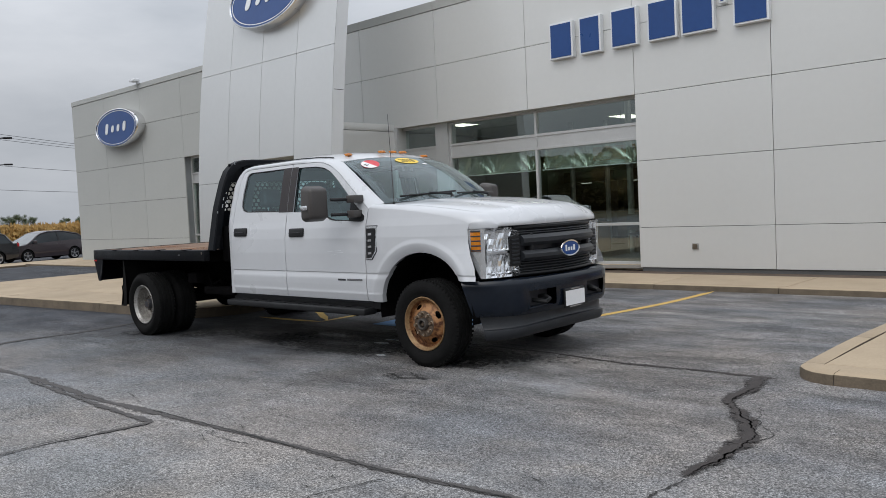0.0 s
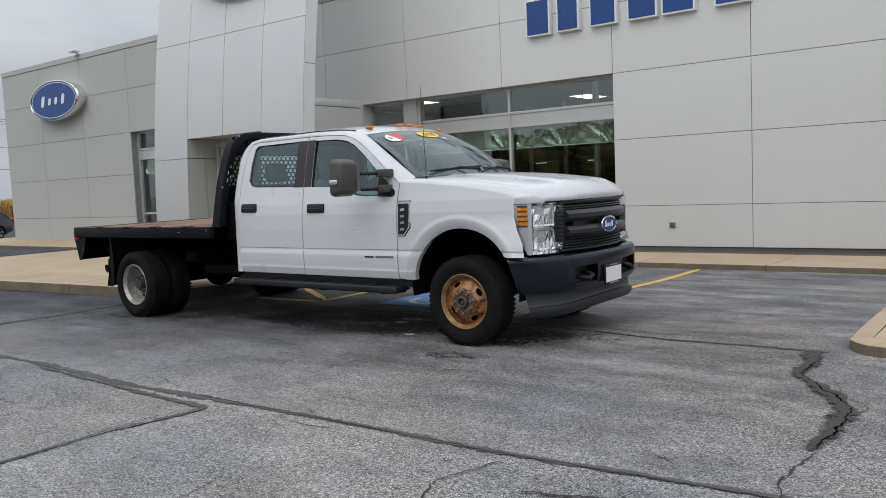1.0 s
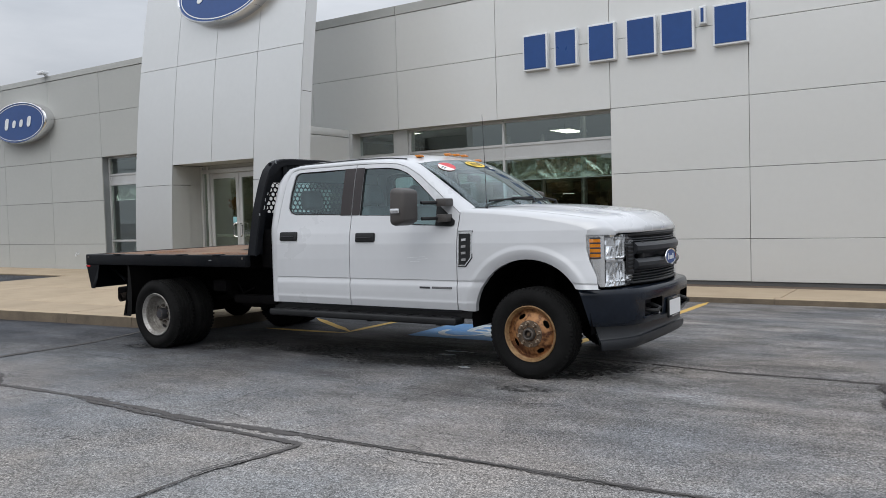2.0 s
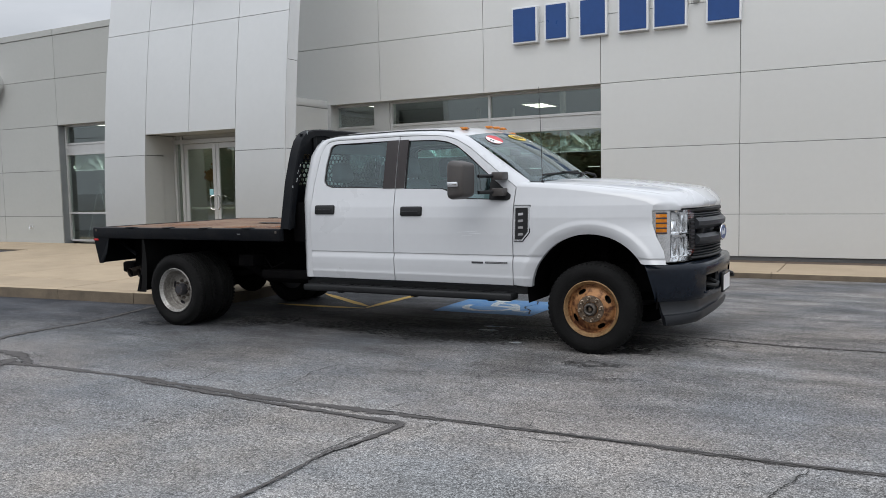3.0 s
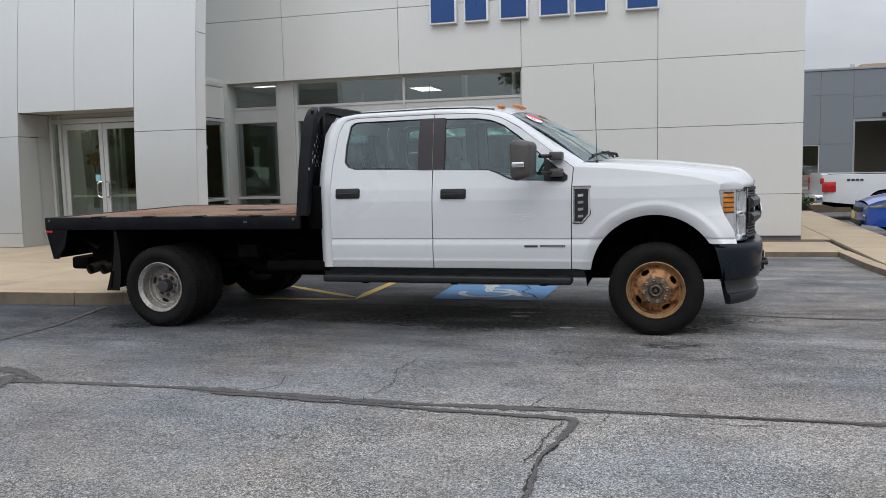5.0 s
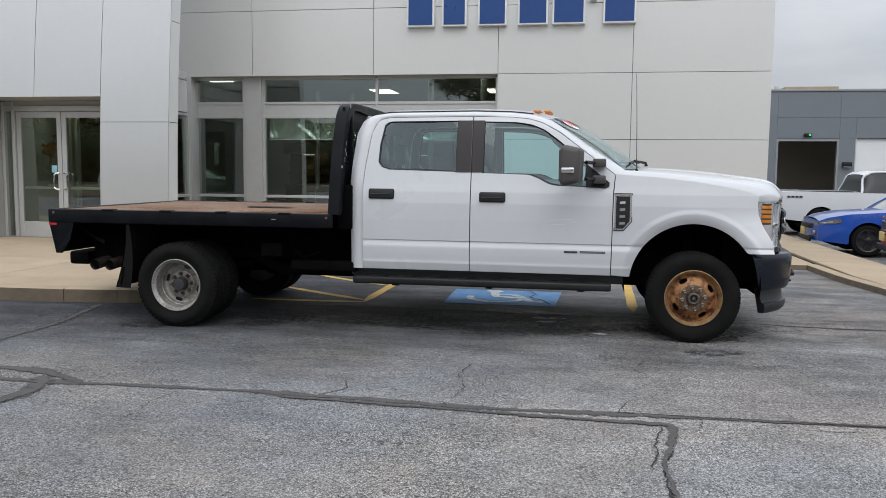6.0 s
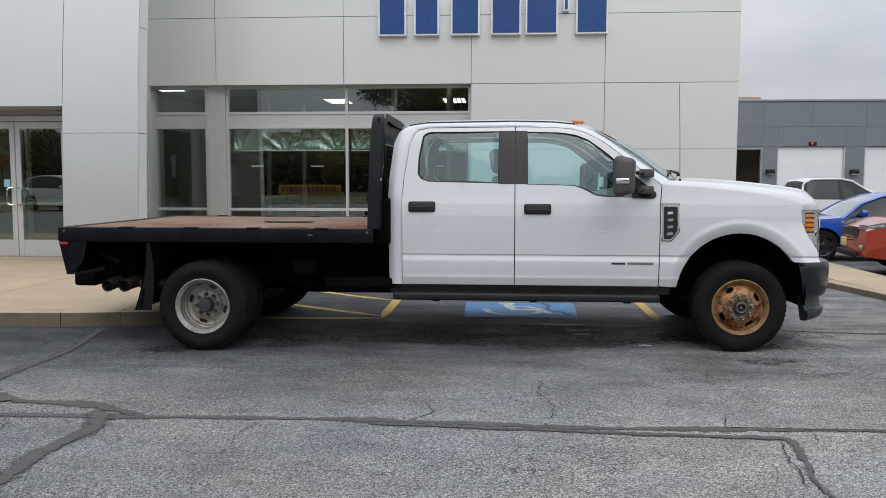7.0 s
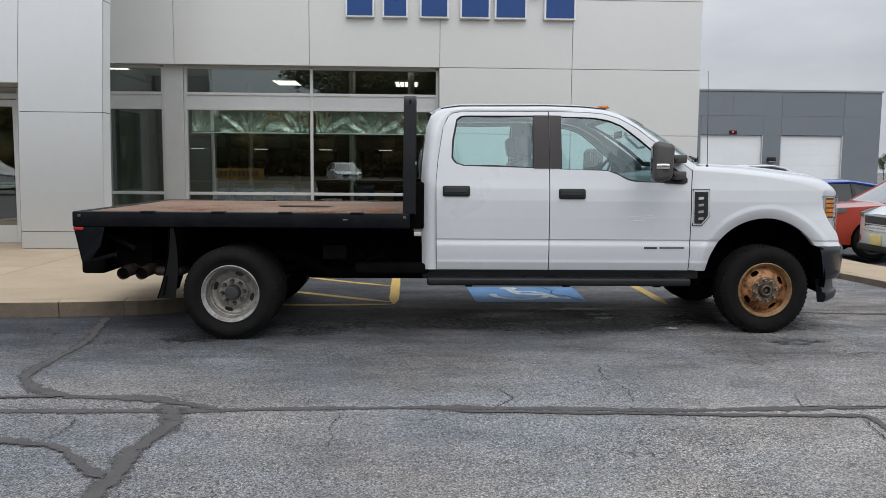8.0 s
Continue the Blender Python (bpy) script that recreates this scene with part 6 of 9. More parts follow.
def build_front_body():
    top = [(-5.448, 1.425), (-5.1, 1.400), (-4.8, 1.368), (-4.5, 1.318), (-4.34, 1.280), (-4.272, 1.250)]
    arch = arch_pts(174, 33)
    bottom = [(-5.468, 0.560), (-5.318, 0.548)] + arch + [(-4.335, 0.772), (-4.15, 0.776)]
    left = [(-5.468, 0.560), (-5.462, 1.25), (-5.448, 1.425)]
    right = [(-4.15, 0.776), (-4.172, 0.88), (-4.242, 1.00), (-4.278, 1.10), (-4.282, 1.20), (-4.272, 1.250)]
    nu, nv = 110, 130
    g = coons(bottom, top, left, right, nu, nv)
    for s in (-1, 1):
        bm = bmesh.new()
        grid = side_grid(g, s)
        lip = [(p[0], p[1] - s * 0.05, p[2]) for p in grid[0]]
        shoulder = []
        T = grid[-1]
        for j in range(1, 8):
            t = j / 7
            row = []
            for i in range(nu + 1):
                u = i / nu
                hx, hw, hz = hood_edge(u)
                p, q = Vector(T[i]), Vector((hx - TX, s * hw, hz))
                m = p.lerp(q, t)
                m.z += 0.020 * math.sin(math.pi * t)
                m.y += s * 0.016 * math.sin(math.pi * t)
                m.x += 0.012 * u ** 6 * math.sin(math.pi * t)
                row.append(m)
            shoulder.append(row)
        down = [Vector((p.x, p.y, p.z - 0.03)) for p in shoulder[-1]]
        skin(bm, [lip] + grid + shoulder + [down])
        nose_edge = [Vector(T[-1])] + [r[-1] for r in shoulder]
        skin(bm, [nose_edge, [Vector((p.x + (0.012 if k > 1 else -0.005), p.y, p.z - 0.02)) for k, p in enumerate(nose_edge)], [Vector((p.x + (0.006 if k > 1 else -0.012), p.y, 1.200)) for k, p in enumerate(nose_edge)]])
        fen = part("fender", weld(bm), M_WHITE, truck, "white front fender with a flared arch")
        # chrome vent with a dark insert
        vx0, vx1, z0, z1 = -5.452, -5.312, 0.950, 1.255
        pts = [(vx0, z0), (vx0 + 0.075, z0), (vx1, z0 + 0.075), (vx1, z1), (vx0, z1)]
        wide = [(vx0 - 0.006, z0 - 0.007), (vx0 + 0.078, z0 - 0.007), (vx1 + 0.006, z0 + 0.072), (vx1 + 0.006, z1 + 0.006), (vx0 - 0.006, z1 + 0.006)]
        bm = plate(bmesh.new(), [side_pt(x, z, s, 0.004) for x, z in wide], 0.006, (0, s, 0))
        part("vent_gasket", bm, M_BLACKP, fen, smooth=False)
        bm = plate(bmesh.new(), [side_pt(x, z, s, 0.002) for x, z in pts], 0.014, (0, s, 0))
        v = part("side_vent", bm, M_LAMPSHELL, fen, "chrome fender vent", smooth=False)
        pts = [(vx0 + 0.012, z0 + 0.014), (vx0 + 0.070, z0 + 0.014), (vx1 - 0.016, z0 + 0.080), (vx1 - 0.016, z1 - 0.020), (vx0 + 0.012, z1 - 0.020)]
        bm = plate(bmesh.new(), [side_pt(x, z, s, -0.013) for x, z in pts], 0.004, (0, s, 0))
        part("vent_insert", bm, M_BLACKP, v, smooth=False)
        for k in range(4):
            zc = 0.995 + 0.058 * k
            bm = bmesh.new()
            plate(bm, [side_pt(x, z, s, -0.017) for x, z in ((-5.412, zc), (-5.366, zc + 0.004), (-5.366, zc + 0.026), (-5.412, zc + 0.022))], 0.002, (0, s, 0))
            part("letter_bar", bm, M_SILVERINK, v, smooth=False)
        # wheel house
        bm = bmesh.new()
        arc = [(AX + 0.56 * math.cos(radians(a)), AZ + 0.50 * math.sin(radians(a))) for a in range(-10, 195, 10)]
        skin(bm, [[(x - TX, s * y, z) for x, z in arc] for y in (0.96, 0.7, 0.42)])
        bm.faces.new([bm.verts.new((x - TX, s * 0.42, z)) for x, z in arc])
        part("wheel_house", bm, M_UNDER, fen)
    # hood
    nu, m = 64, 48
    rows = []
    for i in range(nu + 1):
        u = i / nu
        hx, hw, hz = hood_edge(u)
        row = []
        for k in range(m + 1):
            yn = -1 + 2 * k / m
            bow = 0.17 * (1 - yn * yn) * (1 - u) + 0.155 * (1 - abs(yn) ** 2.2) * u
            crown = (0.026 + 0.010 * u) * (1 - yn ** 4)
            dome = 0.018 * sm((0.62 - abs(yn)) / 0.12) * (0.6 + 0.2 * u)
            roll = 0.030 * max(0, (u - 0.84) / 0.16) ** 2 * (1 - yn ** 4)
            row.append((hx + bow - TX, hw * yn * 0.996, hz + crown + dome - roll - 0.006 * (abs(yn) > 0.99)))
        rows.append(row)
    brow = [[(p[0] + dx, p[1], p[2] + (min(p[2] - 0.04, 1.212) - p[2]) * f) for p in rows[-1]] for dx, f in ((0.006, 0.25), (0.008, 0.6), (0.002, 0.9), (-0.012, 1.0))]
    bm = bmesh.new()
    skin(bm, rows + brow)
    part("hood", bm, M_WHITE, truck, "white hood with a raised centre")
    # core behind the grille
    part("front_core", boxed(-4.5 - TX, -4.10 - TX, -0.62, 0.62, 0.5, 1.20), M_UNDER, truck)
    part("engine_bay", boxed(-5.3 - TX, -4.5 - TX, -0.40, 0.40, 0.45, 1.30), M_UNDER, truck)


build_front_body()


def grille_x(y):
    return -3.925 - 0.13 * (abs(y) / 0.62) ** 2.2 - TX


def cross_bar(bm, z0, z1, w, out, thick, n=24, rounding=0.012):
    """A bar across the nose that follows its bow."""
    rows = []
    for dx, z in ((-thick, z0), (out - rounding, z0), (out, z0 + rounding), (out, z1 - rounding), (out - rounding, z1), (-thick, z1)):
        rows.append([(grille_x(-w + 2 * w * k / n) + dx, -w + 2 * w * k / n, z) for k in range(n + 1)])
    v = skin(bm, rows)
    for side in (0, -1):
        bm.faces.new([r[side] for r in v])
    return bm


def build_grille():
    g = thing("grille", pose(0, 0, 0), "", "")
    for key in ("label", "category"):
        if key in g:
            del g[key]
    g.parent = truck
    bm = bmesh.new()
    n = 20
    skin(bm, [[(grille_x(-0.6 + 1.2 * k / n) - 0.06, -0.6 + 1.2 * k / n, z) for k in range(n + 1)] for z in (0.79, 1.235)])
    part("backing", bm, M_INK, g)
    part("top_rail", cross_bar(bmesh.new(), 1.176, 1.216, 0.60, 0.000, 0.06), M_BLACKP, g)
    for z in (1.138, 1.156):
        part("slat", cross_bar(bmesh.new(), z, z + 0.011, 0.60, 0.0, 0.05, rounding=0.003), M_GREYP, g)
    part("upper_bar", cross_bar(bmesh.new(), 1.035, 1.130, 0.548, 0.040, 0.06, rounding=0.03), M_GREYP, g, "dark grey grille bar")
    part("lower_bar", cross_bar(bmesh.new(), 0.905, 0.995, 0.548, 0.045, 0.06, rounding=0.03), M_GREYP, g, "dark grey grille bar")
    for z in (0.815, 0.840, 0.865, 0.888):
        part("slat", cross_bar(bmesh.new(), z, z + 0.010, 0.56, 0.0, 0.05, rounding=0.003), M_GREYP, g)
    part("bottom_rail", cross_bar(bmesh.new(), 0.782, 0.808, 0.60, 0.012, 0.06), M_BLACKP, g)
    for s in (-1, 1):
        bm = boxed(grille_x(0.5) - 0.03, grille_x(0.5) + 0.034, min(0.415 * s, 0.455 * s), max(0.415 * s, 0.455 * s), 0.90, 1.14, bev=0.01)
        part("upright", bm, M_BLACKP, g)
    b = bmesh.new()
    nn = 40
    ell = lambda a, bb, dx: [(grille_x(0) + dx, a * math.cos(2 * math.pi * k / nn), 0.985 + bb * math.sin(2 * math.pi * k / nn)) for k in range(nn + 1)]
    skin(b, [ell(0.138, 0.066, 0.020), ell(0.148, 0.073, 0.042), ell(0.145, 0.071, 0.048), ell(0.130, 0.060, 0.046)])
    badge = part("badge_rim", weld(b), M_CHROME, g, "chrome oval badge rim")
    b = bmesh.new()
    b.faces.new([b.verts.new(p) for p in ell(0.131, 0.061, 0.0455)[:-1]])
    part("badge_face", b, M_SIGNBLUE, badge, "blue oval badge face", smooth=False)
    b = bmesh.new()
    for y0, y1, z0, z1 in ((-0.06, -0.042, -0.020, 0.022), (-0.030, -0.008, -0.018, 0.006), (0.002, 0.018, -0.018, 0.006), (0.030, 0.052, -0.018, 0.020)):
        box(b, grille_x(0) + 0.0455, grille_x(0) + 0.048, 1.35 * y0, 1.35 * y1, 0.985 + 1.3 * z0, 0.985 + 1.3 * z1)
    part("badge_bars", b, M_SIGNWHITE, badge, smooth=False)


build_grille()


def build_headlamps():
    plan = [(-4.275, 0.930), (-4.225, 0.924), (-4.17, 0.902), (-4.11, 0.848), (-4.068, 0.770), (-4.047, 0.69), (-4.035, 0.620), (-4.026, 0.555)]
    n = 40
    P = resample([(x - TX, y) for x, y in plan], n)
    for s in (-1, 1):
        hl = thing("headlamp", pose(0, 0, 0), "", "")
        del_keys = [k for k in ("label", "category") if k in hl]
        for k in del_keys:
            del hl[k]
        hl.parent = truck

        def low(i):
            t = i / n
            return 0.785 + 0.215 * max(0, 1 - t / 0.21) ** 1.1

        def wall(inset, nz, jitter=0.0, seed=0, i0=0, i1=n, zt=1.205):
            rnd = random.Random(seed)
            rows = []
            for j in range(nz + 1):
                row = []
                for i in range(i0, i1 + 1):
                    z0 = low(i)
                    z = z0 + (zt - z0) * j / nz
                    d = inset + (rnd.uniform(0, jitter) if 0 < j < nz and i0 < i < i1 else 0)
                    p = P[i]
                    row.append((p.x - d * 0.8, s * (p.y - d * 0.5), z))
                rows.append(row)
            return rows
        bm = bmesh.new()
        big = [[row[k] for k in range(0, n + 1, 2)] for row in wall(0.040, 9, 0.022, 3)]
        skin(bm, big)
        part("reflector", bm, M_LAMPCHROME, hl, "chrome headlamp bowl", smooth=False)
        bm = bmesh.new()
        skin(bm, wall(0.010, 12, i0=0, i1=12, zt=1.203))
        part("outer_shell", bm, M_LAMPSHELL, hl, "silver outer lamp shell")
        bm = bmesh.new()
        skin(bm, [[(P[i].x - dd * 0.8, s * (P[i].y - dd * 0.5), z) for i in range(2, 10)] for dd, z in ((0.011, 1.012), (0.003, 1.020), (0.002, 1.10), (0.003, 1.172), (0.011, 1.180))])
        am = part("side_marker", bm, M_AMBER, hl, "amber side marker")
        bm = bmesh.new()
        for k in range(5):
            z = 1.016 + 0.040 * k
            rows = [[(P[i].x - dd * 0.8, s * (P[i].y - dd * 0.5), zz) for i in range(2, 10)] for dd, zz in ((0.003, z), (-0.001, z + 0.002), (-0.001, z + 0.011), (0.003, z + 0.013))]
            skin(bm, rows)
        part("marker_ribs", bm, M_INK, am)
        for i0_, i1_ in ((13, 20), (21, 30), (31, 39)):
            for za, zb_ in ((0.82, 0.985), (1.015, 1.185)):
                bm = bmesh.new()
                rows = []
                for dd, e in ((0.016, 0.0), (0.040, 0.012)):
                    row = []
                    for i, z in ((i0_, za + e), (i1_, za + e), (i1_, zb_ - e), (i0_, zb_ - e), (i0_, za + e)):
                        q = P[i].lerp(P[(i0_ + i1_) // 2], e * 8)
                        row.append((q.x - dd * 0.8, s * (q.y - dd * 0.5), z))
                    rows.append(row)
                skin(bm, rows)
                part("reflector_cell", bm, M_LAMPCHROME, hl, smooth=False)
        bm = bmesh.new()
        skin(bm, [[(P[i].x - dd * 0.8, s * (P[i].y - dd * 0.5), z) for i in range(13, n)] for dd, z in ((0.05, 0.985), (0.008, 0.987), (0.008, 1.003), (0.05, 1.005))])
        part("divider", bm, M_CHROME, hl)
        # black louvre box let into the inner side of the lamp
        i0_, i1_ = int(0.76 * n), n
        bm = bmesh.new()
        skin(bm, [[(P[i].x - dd * 0.8, s * (P[i].y - dd * 0.5), z) for i in range(i0_, i1_ + 1)] for dd, z in ((0.03, 0.868), (-0.010, 0.872), (-0.010, 1.122), (0.03, 1.128))])
        box_ = part("louvre_box", bm, M_BLACKP, hl, "black louvre box beside the lamp")
        for q in range(7):
            z = 0.893 + 0.032 * q
            bm = bmesh.new()
            skin(bm, [[(P[i].x - dd * 0.8, s * (P[i].y - dd * 0.5), zz) for i in range(i0_ + 2, i1_)] for dd, zz in ((-0.009, z), (-0.019, z + 0.004), (-0.019, z + 0.012), (-0.009, z + 0.018))])
            part("louvre_slat", bm, M_GREYP, box_)
        bm = bmesh.new()
        skin(bm, wall(0.0, 10, i0=12))
        c = part("cover", bm, M_CLEAR, hl, "clear lens cover")
        c.visible_shadow = False
        bm = bmesh.new()
        skin(bm, [[(p.x - 0.0, s * p.y, 1.203) for p in P], [(p.x - 0.05, s * (p.y - 0.03), 1.206) for p in P]])
        part("bezel", bm, M_BLACKP, hl)
        bm = bmesh.new()
        skin(bm, [[(P[i].x, s * P[i].y, low(i) - 0.002) for i in range(n + 1)], [(P[i].x - 0.09, s * (P[i].y - 0.05), low(i) - 0.012) for i in range(n + 1)]])
        part("bezel", bm, M_BLACKP, hl)


build_headlamps()


def bumper_plan(yn):
    a = abs(yn)
    return -3.872 - 0.125 * a * a - 0.325 * max(0, (a - 0.56) / 0.44) ** 2.2


def build_bumper():
    W, n = 1.005, 80
    b = thing("front_bumper", pose(0, 0, 0), "", "")
    for k in ("label", "category"):
        if k in b:
            del b[k]
    b.parent = truck
    sect = [(0.16, 0.768), (0.05, 0.770), (0.018, 0.762), (0.004, 0.745), (0.0, 0.72), (0.0, 0.66), (0.001, 0.632), (0.004, 0.56), (0.010, 0.515), (0.018, 0.485), (0.034, 0.462), (0.10, 0.455)]

    def rows_of(sec, W, n, cut=1.0):
        rows = []
        for d, z in sec:
            row = []
            for k in range(n + 1):
                yn = (-1 + 2 * k / n) * (cut - 0.15 * (0.77 - z))
                e = 0.01
                nx, ny = W * 2 * e, -(bumper_plan(yn + e) - bumper_plan(yn - e))
                L = math.hypot(nx, ny)
                row.append((bumper_plan(yn) - TX - d * nx / L, W * yn - d * ny / L, z))
            rows.append(row)
        return rows
    rows = rows_of(sect, W, n)

    def hole(j, i):
        yn = abs(-1 + 2 * (i + 0.5) / n)
        return 5 <= j <= 7 and 0.245 < yn < 0.60
    bm = bmesh.new()
    skin(bm, rows, skip=hole)
    part("shell", bm, M_NAVY, b, "dark navy steel bumper shell")
    for s in (-1, 1):
        bm = boxed(-4.11 - TX, -3.985 - TX, min(s * 0.24, s * 0.62), max(s * 0.24, s * 0.62), 0.49, 0.665)
        part("pocket", bm, M_INK, b)
        hook = tube(bmesh.new(), [(-4.04 - TX, s * 0.36, 0.575), (-3.93 - TX, s * 0.36, 0.60), (-3.862 - TX, s * 0.38, 0.575), (-3.862 - TX, s * 0.43, 0.555), (-3.93 - TX, s * 0.45, 0.56), (-4.04 - TX, s * 0.45, 0.575)], 0.019, 8)
        part("tow_hook", hook, M_BLACKP, b)
        bm = boxed(-3.985 - TX, -3.912 - TX, min(s * 0.255, s * 0.595), max(s * 0.255, s * 0.595), 0.505, 0.522, bev=0.004)
        part("pocket_lip", bm, M_NAVY, b)
    val = [(0.12, 0.462), (0.072, 0.460), (0.068, 0.42), (0.066, 0.350), (0.060, 0.338), (0.040, 0.330), (0.034, 0.300), (0.046, 0.262), (0.070, 0.240), (0.12, 0.236)]
    bm = bmesh.new()
    vr = rows_of(val, W, n, 0.975)
    vr = [[(p[0], p[1], p[2] + (0.045 * (1 - (p[1] / W) ** 2) if p[2] < 0.40 else 0.0)) for p in r] for r in vr]
    vv = skin(bm, vr)
    for side in (0, -1):
        bm.faces.new([r[side] for r in vv])
    part("air_dam", bm, M_GREYP, b, "scuffed dark grey plastic air dam")
    pl = part("plate_holder", boxed(-3.872 - TX, -3.850 - TX, -0.158, 0.158, 0.460, 0.634, bev=0.008), M_BLACKP, b, "black number plate frame")
    part("number_plate", boxed(-3.851 - TX, -3.847 - TX, -0.150, 0.150, 0.482, 0.612), M_STICKWHITE, pl, "blank white number plate", smooth=False)
    for z, a, c in ((0.620, -0.07, 0.075), (0.465, -0.09, 0.09)):
        part("frame_bar", boxed(-3.849 - TX, -3.8475 - TX, a, c, z, z + 0.011), M_SILVERINK, pl, smooth=False)


build_bumper()


def build_mirrors():
    for s in (-1, 1):
        m = part("side_mirror", boxed(-0.084, 0.086, -0.128, 0.124, -0.166, 0.166, bev=0.048, seg=5), M_MIRROR, truck, "brown-grey towing mirror", m=pose(-5.815 - TX, s * 1.285, 1.486, 0, 0, s * 12))
        for v in m.data.vertices:
            if v.co.x > 0.02:
                v.co.y *= 0.82
                v.co.z *= 0.90
            if v.co.z < 0.0:
                v.co.x += 0.10 * v.co.z * (v.co.x > 0)
            else:
                v.co.y *= 1 - 0.5 * v.co.z
        part("signal_lens", boxed(-0.060, 0.045, min(s * 0.100, s * 0.130), max(s * 0.100, s * 0.130), -0.060, -0.014, bev=0.009), M_CHROME, m, "clear signal lens")
        part("mirror_glass", boxed(-0.088, -0.081, -0.09, 0.09, -0.125, 0.125), M_CHROME, m)
        inv = (pose(-5.815 - TX, s * 1.285, 1.486, 0, 0, s * 12)).inverted()
        for z in (1.515, 1.375):
            bm = tube(bmesh.new(), [inv @ Vector((-5.70 - TX, s * 1.20, z)), inv @ Vector((-5.58 - TX, s * 0.93, z))], 0.016, 8)
            arm = part("mirror_arm", bm, M_BLACKP, m)
            bm = bmesh.new()
            box(bm, -5.645 - TX, -5.535 - TX, min(s * 0.93, s * 1.06), max(s * 0.93, s * 1.03), z - 0.035, z + 0.035, bev=0.012, turn=inv)
            part("arm_block", bm, M_MIRROR, arm)


build_mirrors()


def build_cabin():
    part("cabin_floor", boxed(-7.74 - TX, -5.45 - TX, -0.90, 0.90, 0.52, 0.60), M_CABIN, truck)
    part("firewall", boxed(-5.48 - TX, -5.39 - TX, -0.88, 0.88, 0.5, 1.40), M_CABIN, truck)
    for s in (-1, 1):
        part("door_card", boxed(-7.64 - TX, -5.48 - TX, min(s * 0.86, s * 0.885), max(s * 0.86, s * 0.885), 0.58, 1.36, bev=0.01), M_CABIN, truck)
    bm = bmesh.new()
    xs = [-7.66, -7.0, -6.4, -6.12]
    skin(bm, [[(x - TX, y, 1.915 + 0.02 * (1 - (y / 0.7) ** 2) - 0.02 * (x < -7.6)) for y in (-0.70, -0.35, 0, 0.35, 0.70)] for x in xs])
    part("headliner", bm, M_HEADLINER, truck, "pale fabric headliner")
    for s in (-1, 1):
        for outer, inner in ((R_OUT, R_WIN), (F_OUT, F_WIN)):
            bm = bmesh.new()
            for k in ("b", "r", "t", "l"):
                o, i_ = resample(outer[k], 10), resample(inner[k], 10)
                skin(bm, [[side_pt(p.x, p.y, s, 0.075) for p in (o[q].lerp(i_[q], 0.15) for q in range(11))], [side_pt(p.x, p.y, s, 0.050) for p in (o[q].lerp(i_[q], 0.96) for q in range(11))]])
            part("inner_trim", bm, M_TRIM, truck, "grey inner door trim")
    bm = boxed(-5.75 - TX, -5.30 - TX, -0.86, 0.86, 1.05, 1.42, bev=0.06, seg=3)
    for v in bm.verts:
        if v.co.x < -5.6 - TX:
            v.co.z -= 0.05
    dash = part("dashboard", bm, M_CABIN, truck, "dark grey dashboard")
    bm = bmesh.new()
    N = 28
    c = Vector((-5.93 - TX, 0.42, 1.36))
    q = Matrix.Rotation(radians(-62), 3, "Y")
    tube(bm, [c + q @ Vector((0.185 * math.cos(2 * math.pi * k / N), 0.185 * math.sin(2 * math.pi * k / N), 0)) for k in range(N + 1)], 0.014, 8, False)
    sw = part("steering_wheel", bm, M_BLACKP, dash)
    bm = tube(bmesh.new(), [c, c + Vector((0.16, 0, -0.08))], [0.06, 0.03], 10)
    part("steering_column", bm, M_BLACKP, sw)
    bm = boxed(-5.945 - TX, -5.915 - TX, 0.245, 0.595, 1.345, 1.372, bev=0.006)
    part("spoke", bm, M_BLACKP, sw)

    def cushion(w, d0, d1, h, waist, seg=3):
        """A padded block that swells in the middle and narrows to its top."""
        bm = boxed(-d0, d1, -w / 2, w / 2, 0.0, h, bev=0.045, seg=seg)
        bmesh.ops.subdivide_edges(bm, edges=[e for e in bm.edges if e.calc_length() > 0.2], cuts=3, use_grid_fill=True)
        for v in bm.verts:
            t = v.co.z / h
            v.co.y *= 1 - waist * t * t
            v.co.x += (0.030 if v.co.x > 0 else -0.018) * math.sin(math.pi * min(1, max(0, t))) * (0.35 + 0.65 * abs(v.co.y) / (w / 2))
        return bm

    def seat(x, y, w, name="seat"):
        st = part(name, boxed(x - 0.05 - TX, x + 0.50 - TX, y - w / 2, y + w / 2, 0.60, 0.98, bev=0.05, seg=2), M_SEAT, truck, "grey vinyl seat")
        part("seat_back", cushion(w, 0.08, 0.08, 0.60 if w < 0.8 else 0.50, 0.22 if w < 0.8 else 0.04), M_SEAT, st, m=pose(x + 0.0 - TX, y, 0.92, 0, -14, 0))
        for dy in ([0.0] if w < 0.8 else [-w * 0.33, w * 0.33]):
            hr = part("headrest", cushion(0.27, 0.05, 0.055, 0.215, 0.16), M_SEAT, st, m=pose(x - (0.155 if w < 0.8 else 0.125) - TX, y + dy, 1.525 if w < 0.8 else 1.49, 0, -10, 0))
            for d in (-0.05, 0.05):
                part("headrest_post", tube(bmesh.new(), [(0, d, -0.07), (0, d, 0.05)], 0.007, 6), M_CHROME, hr)
    seat(-6.68, -0.42, 0.54)
    seat(-6.68, 0.42, 0.54)
    seat(-7.50, 0.0, 1.42, "rear_bench")
    part("grab_handle", tube(bmesh.new(), [(-5.83 - TX, -0.80, 1.62), (-5.88 - TX, -0.765, 1.61), (-5.98 - TX, -0.75, 1.70), (-6.0 - TX, -0.77, 1.74)], 0.012, 8), M_CABIN, truck)
